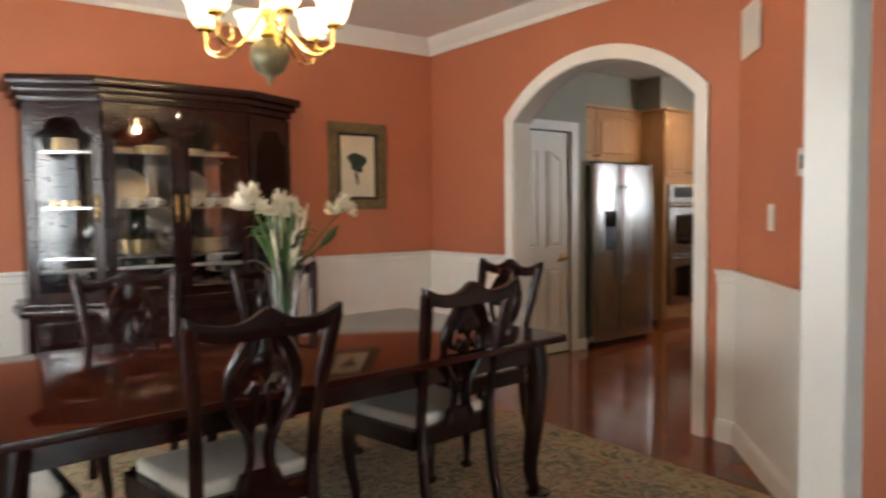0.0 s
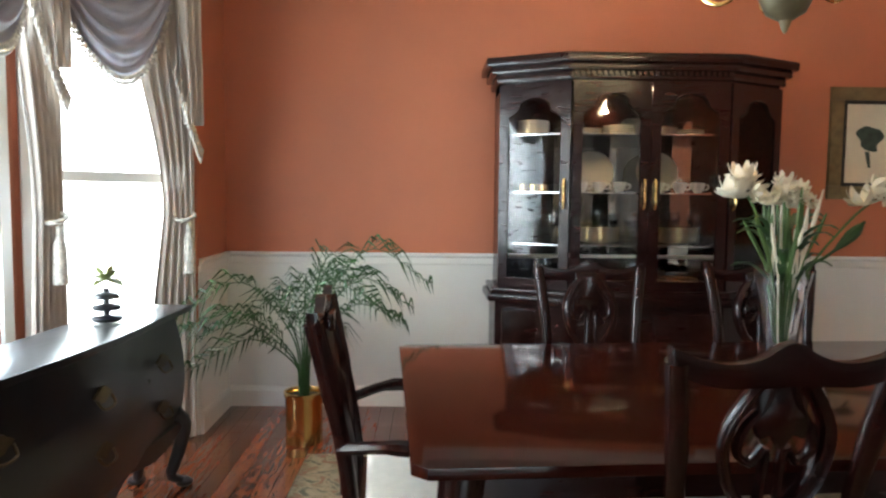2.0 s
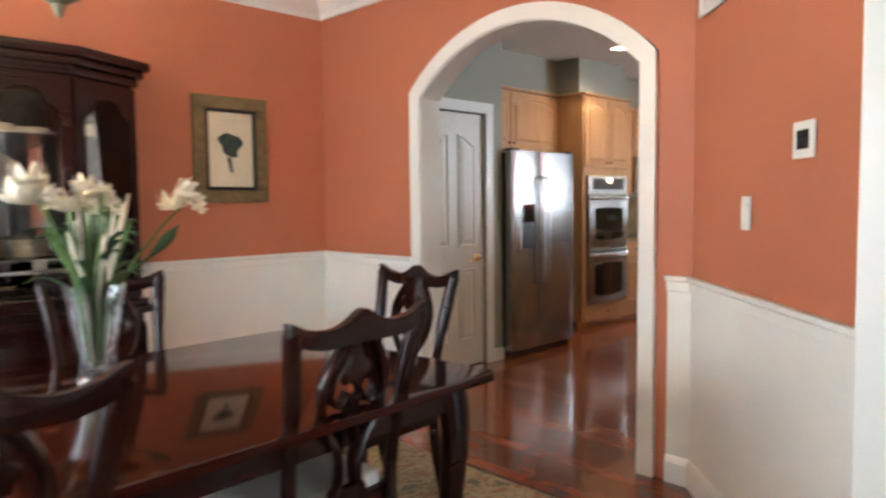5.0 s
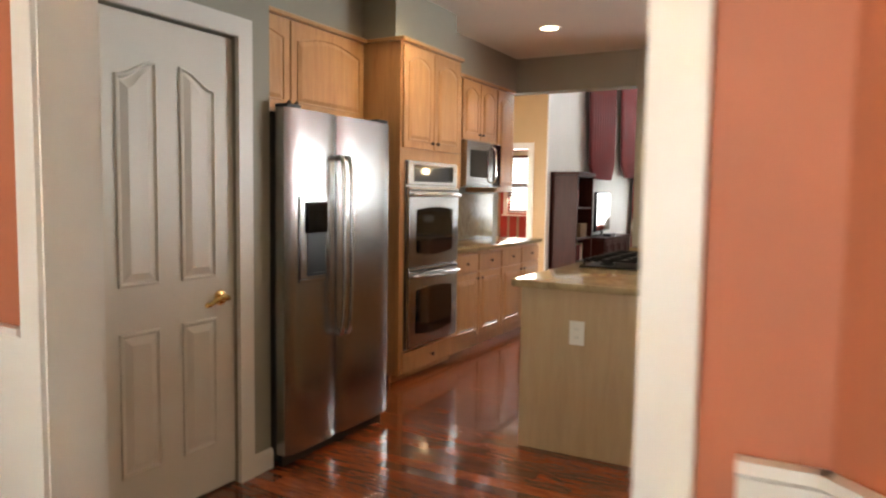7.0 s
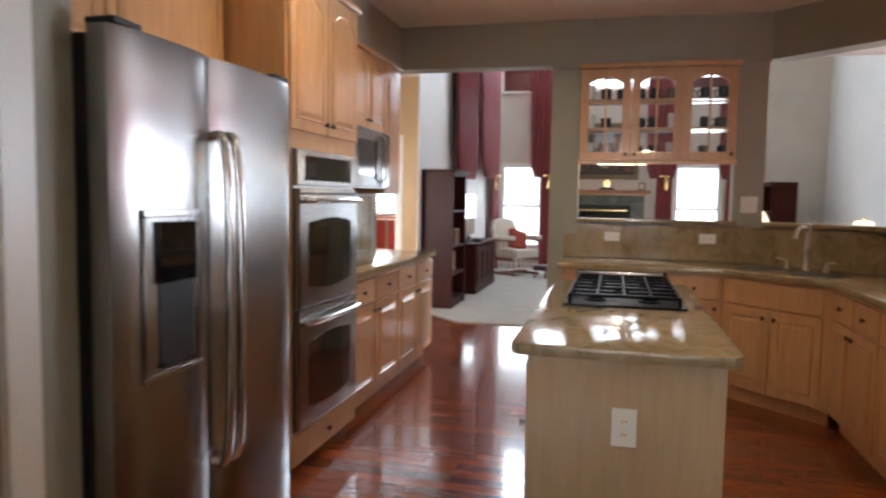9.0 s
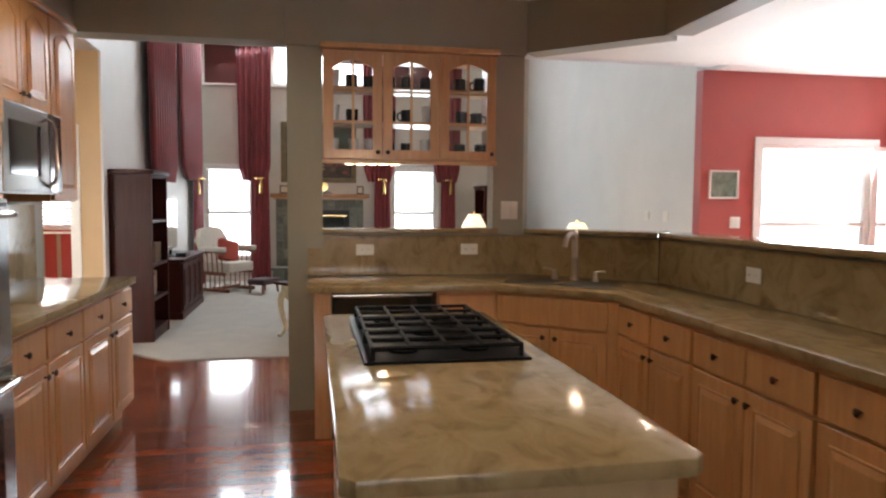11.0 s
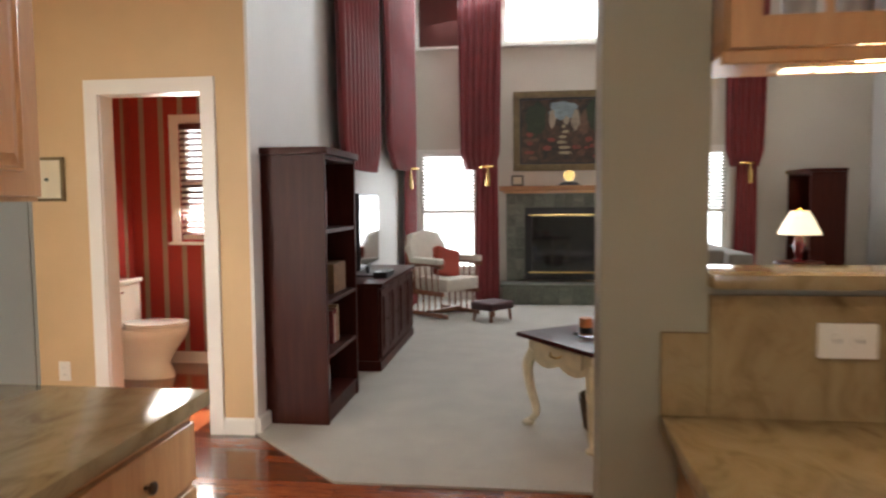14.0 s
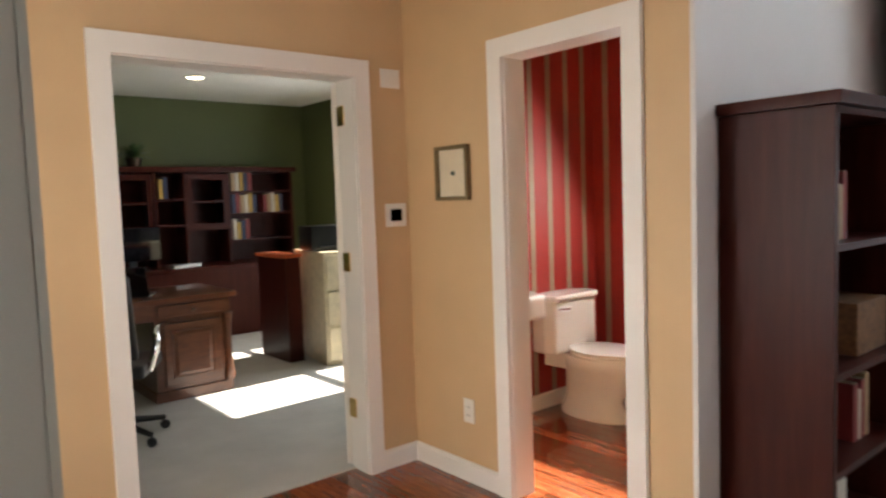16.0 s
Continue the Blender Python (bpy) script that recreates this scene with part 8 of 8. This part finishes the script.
for i in range(70):
    a, e, ln = rng.uniform(0, 6.28), rng.uniform(0.1, 1.3), rng.uniform(0.12, 0.26)
    d3 = Vector((math.cos(a) * math.cos(e), math.sin(a) * math.cos(e) * 0.7, math.sin(e)))
    b0 = Vector((0, 0, 0.09))
    sd = d3.cross(Vector((0, 0, 1))).normalized() * 0.02
    v = [bm.verts.new(x) for x in (b0, b0 + d3 * ln * 0.6 + sd, b0 + d3 * ln - Vector((0, 0, 0.05)), b0 + d3 * ln * 0.6 - sd)]
    bm.faces.new(v)
part("leaves", bm, "leaf", pa)
fcab = thing("filing_cabinet", (12.905, 9.47, 0.008), -8, "cream steel filing cabinet with four drawers", "filing cabinet")
part("body", bev(B((0, 0.02, 0, 0.42, 0.72, 0.98)), 0.006, 1), "cream", fcab)
for i in range(3):
    dd = part("drawer", bev(B((0.02, 0.0, 0.04 + i * 0.31, 0.40, 0.019, 0.33 + i * 0.31)), 0.005, 1), "cream", fcab)
    part("handle", bev(B((0.16, -0.02, 0.21 + i * 0.31, 0.26, 0.0, 0.23 + i * 0.31)), 0.003, 1), "steel_bright", dd)
    part("label_holder", B((0.17, -0.004, 0.26 + i * 0.31, 0.25, -0.0005, 0.29 + i * 0.31)), "steel_bright", dd)
wt = thing("work_table", (12.30, 9.60, 0.008), 0, "dark side desk with an orange-red top beside the filing cabinet", "desk")
part("body", B((0.44, 0.25, 0, 0.585, 0.80, 0.93)), "dark_shelf", wt, smooth=None)
part("top", bev(B((0.42, 0.23, 0.93, 0.595, 0.82, 0.96)), 0.005, 1), mat("orange_red_laminate", (0.42, 0.09, 0.03), 0.35, vary=0.08), wt)
pr = thing("printer", (13.12, 9.80, 0.99), -8, "black printer on the filing cabinet", "printer")
part("body", bev(B((-0.19, -0.16, 0, 0.19, 0.16, 0.22)), 0.02, 2), "black", pr)
part("paper_tray", B((-0.13, -0.22, 0.03, 0.13, -0.161, 0.04)), "black", pr, smooth=None)
oc = thing("office_chair", (11.02, 8.78, 0.008), 150, "black office chair on a five-star castor base", "chair")
part("seat", bev(B((-0.24, -0.24, 0.42, 0.24, 0.24, 0.50)), 0.03, 3), "black", oc)
b3 = part("backrest", bev(B((-0.22, 0, 0, 0.22, 0.06, 0.50)), 0.03, 3), "black", oc)
b3.matrix_basis = pose(0, 0.22, 0.55, -12, 0, 0)
part("gas_lift", L([(0.03, 0.10), (0.03, 0.28), (0.02, 0.28), (0.02, 0.42)], 14), "black", oc)
for k in range(5):
    a = k * 2 * math.pi / 5
    c, s = math.cos(a), math.sin(a)
    part("base_arm", T([(0.03 * c, 0.03 * s, 0.12), (0.30 * c, 0.30 * s, 0.075)], [0.025, 0.016], 8), "black", oc)
    w3 = part("castor", L([(0.0, -0.012), (0.028, -0.012), (0.03, 0), (0.028, 0.012), (0, 0.012)], 14), "black", oc)
    w3.matrix_basis = pose(0.30 * c, 0.30 * s, 0.03, 90, 0, math.degrees(a))
for s in (-1, 1):
    part("armrest", T(curve_pts([(s * 0.24, 0.12, 0.45), (s * 0.29, 0.12, 0.60), (s * 0.28, 0.05, 0.68), (s * 0.28, -0.16, 0.68)], 12), 0.018, 8), "steel_bright", oc)
can_light(12.40, 10.80, 2.62, 20)

# ---- floorboards ----
rng = random.Random(2)
PWD = 0.083


def plank_mesh(ln):
    bm = bmesh.new()
    h, e = 0.010, 0.0012
    lo = [bm.verts.new((x, y, -h)) for x, y in ((0, 0), (PWD - 0.0008, 0), (PWD - 0.0008, ln - 0.001), (0, ln - 0.001))]
    hi = [bm.verts.new((x, y, 0.0 - 0.0)) for x, y in ((e, e), (PWD - 0.0008 - e, e), (PWD - 0.0008 - e, ln - 0.001 - e), (e, ln - 0.001 - e))]
    md = [bm.verts.new((v.co.x, v.co.y, -0.0012)) for v in lo]
    bm.faces.new(hi)
    for i in range(4):
        j = (i + 1) % 4
        bm.faces.new((lo[i], lo[j], md[j], md[i]))
        bm.faces.new((md[i], md[j], hi[j], hi[i]))
    return mesh_of("plank", bm, "floor")


LENS3 = {ln: plank_mesh(ln) for ln in (0.6, 0.9, 1.2, 1.5)}
floor_ob = bpy.data.objects["floor_slab"]
rest_v, rest_f, made = [], [], 0


def lay(x0, x1, y0, y1):
    """Boards that run along y over a stretch of floor."""
    global made
    n = int(math.ceil((x1 - x0) / PWD))
    for i in range(n):
        x = x0 + i * PWD
        y = y0 - rng.uniform(0, 1.2)
        while y < y1:
            ln = rng.choice((0.6, 0.9, 1.2, 1.5))
            a, b = max(y, y0), min(y + ln, y1)
            near = 4.9 < x < 11.6 and 3.3 < (a + b) / 2 < 5.6
            if near and a == y and b == y + ln and made < 300:
                o = new("plank", LENS3[ln])
                o.parent = floor_ob
                o.location = (x, y, 0)
                made += 1
            elif b - a > 0.02:
                k = len(rest_v)
                w = min(PWD, x1 - x) - 0.0008
                for px, py, pz in ((x, a, -0.011), (x + w, a, -0.011), (x + w, b - 0.001, -0.011), (x, b - 0.001, -0.011)):
                    rest_v.append((px, py, pz))
                for px, py in ((x + 0.001, a + 0.001), (x + w - 0.001, a + 0.001), (x + w - 0.001, b - 0.002), (x + 0.001, b - 0.002)):
                    rest_v.append((px, py, 0.0))
                rest_f.append((k + 4, k + 5, k + 6, k + 7))
                for q2 in range(4):
                    r2 = (q2 + 1) % 4
                    rest_f.append((k + q2, k + r2, k + 4 + r2, k + 4 + q2))
            y += ln


lay(-1.4, 4.07, 1.0, 5.0)
lay(-0.8, 5.76, -4.06, 1.0)
lay(4.07, 11.52, 1.24, 5.42)
lay(6.02, 11.8, -4.06, 1.24)
lay(9.12, 12.17, 5.42, 7.39)
lay(11.52, 12.17, 4.90, 5.42)
lay(12.17, 13.9, 5.79, 7.39)
me = bpy.data.meshes.new("floorboards")
me.from_pydata(rest_v, [], rest_f)
me.materials.append(M["floor"])
ob = new("floorboards", me)
ob.parent = floor_ob
ob["kind"] = "stuff"
ob["label"] = "reddish polished hardwood boards"
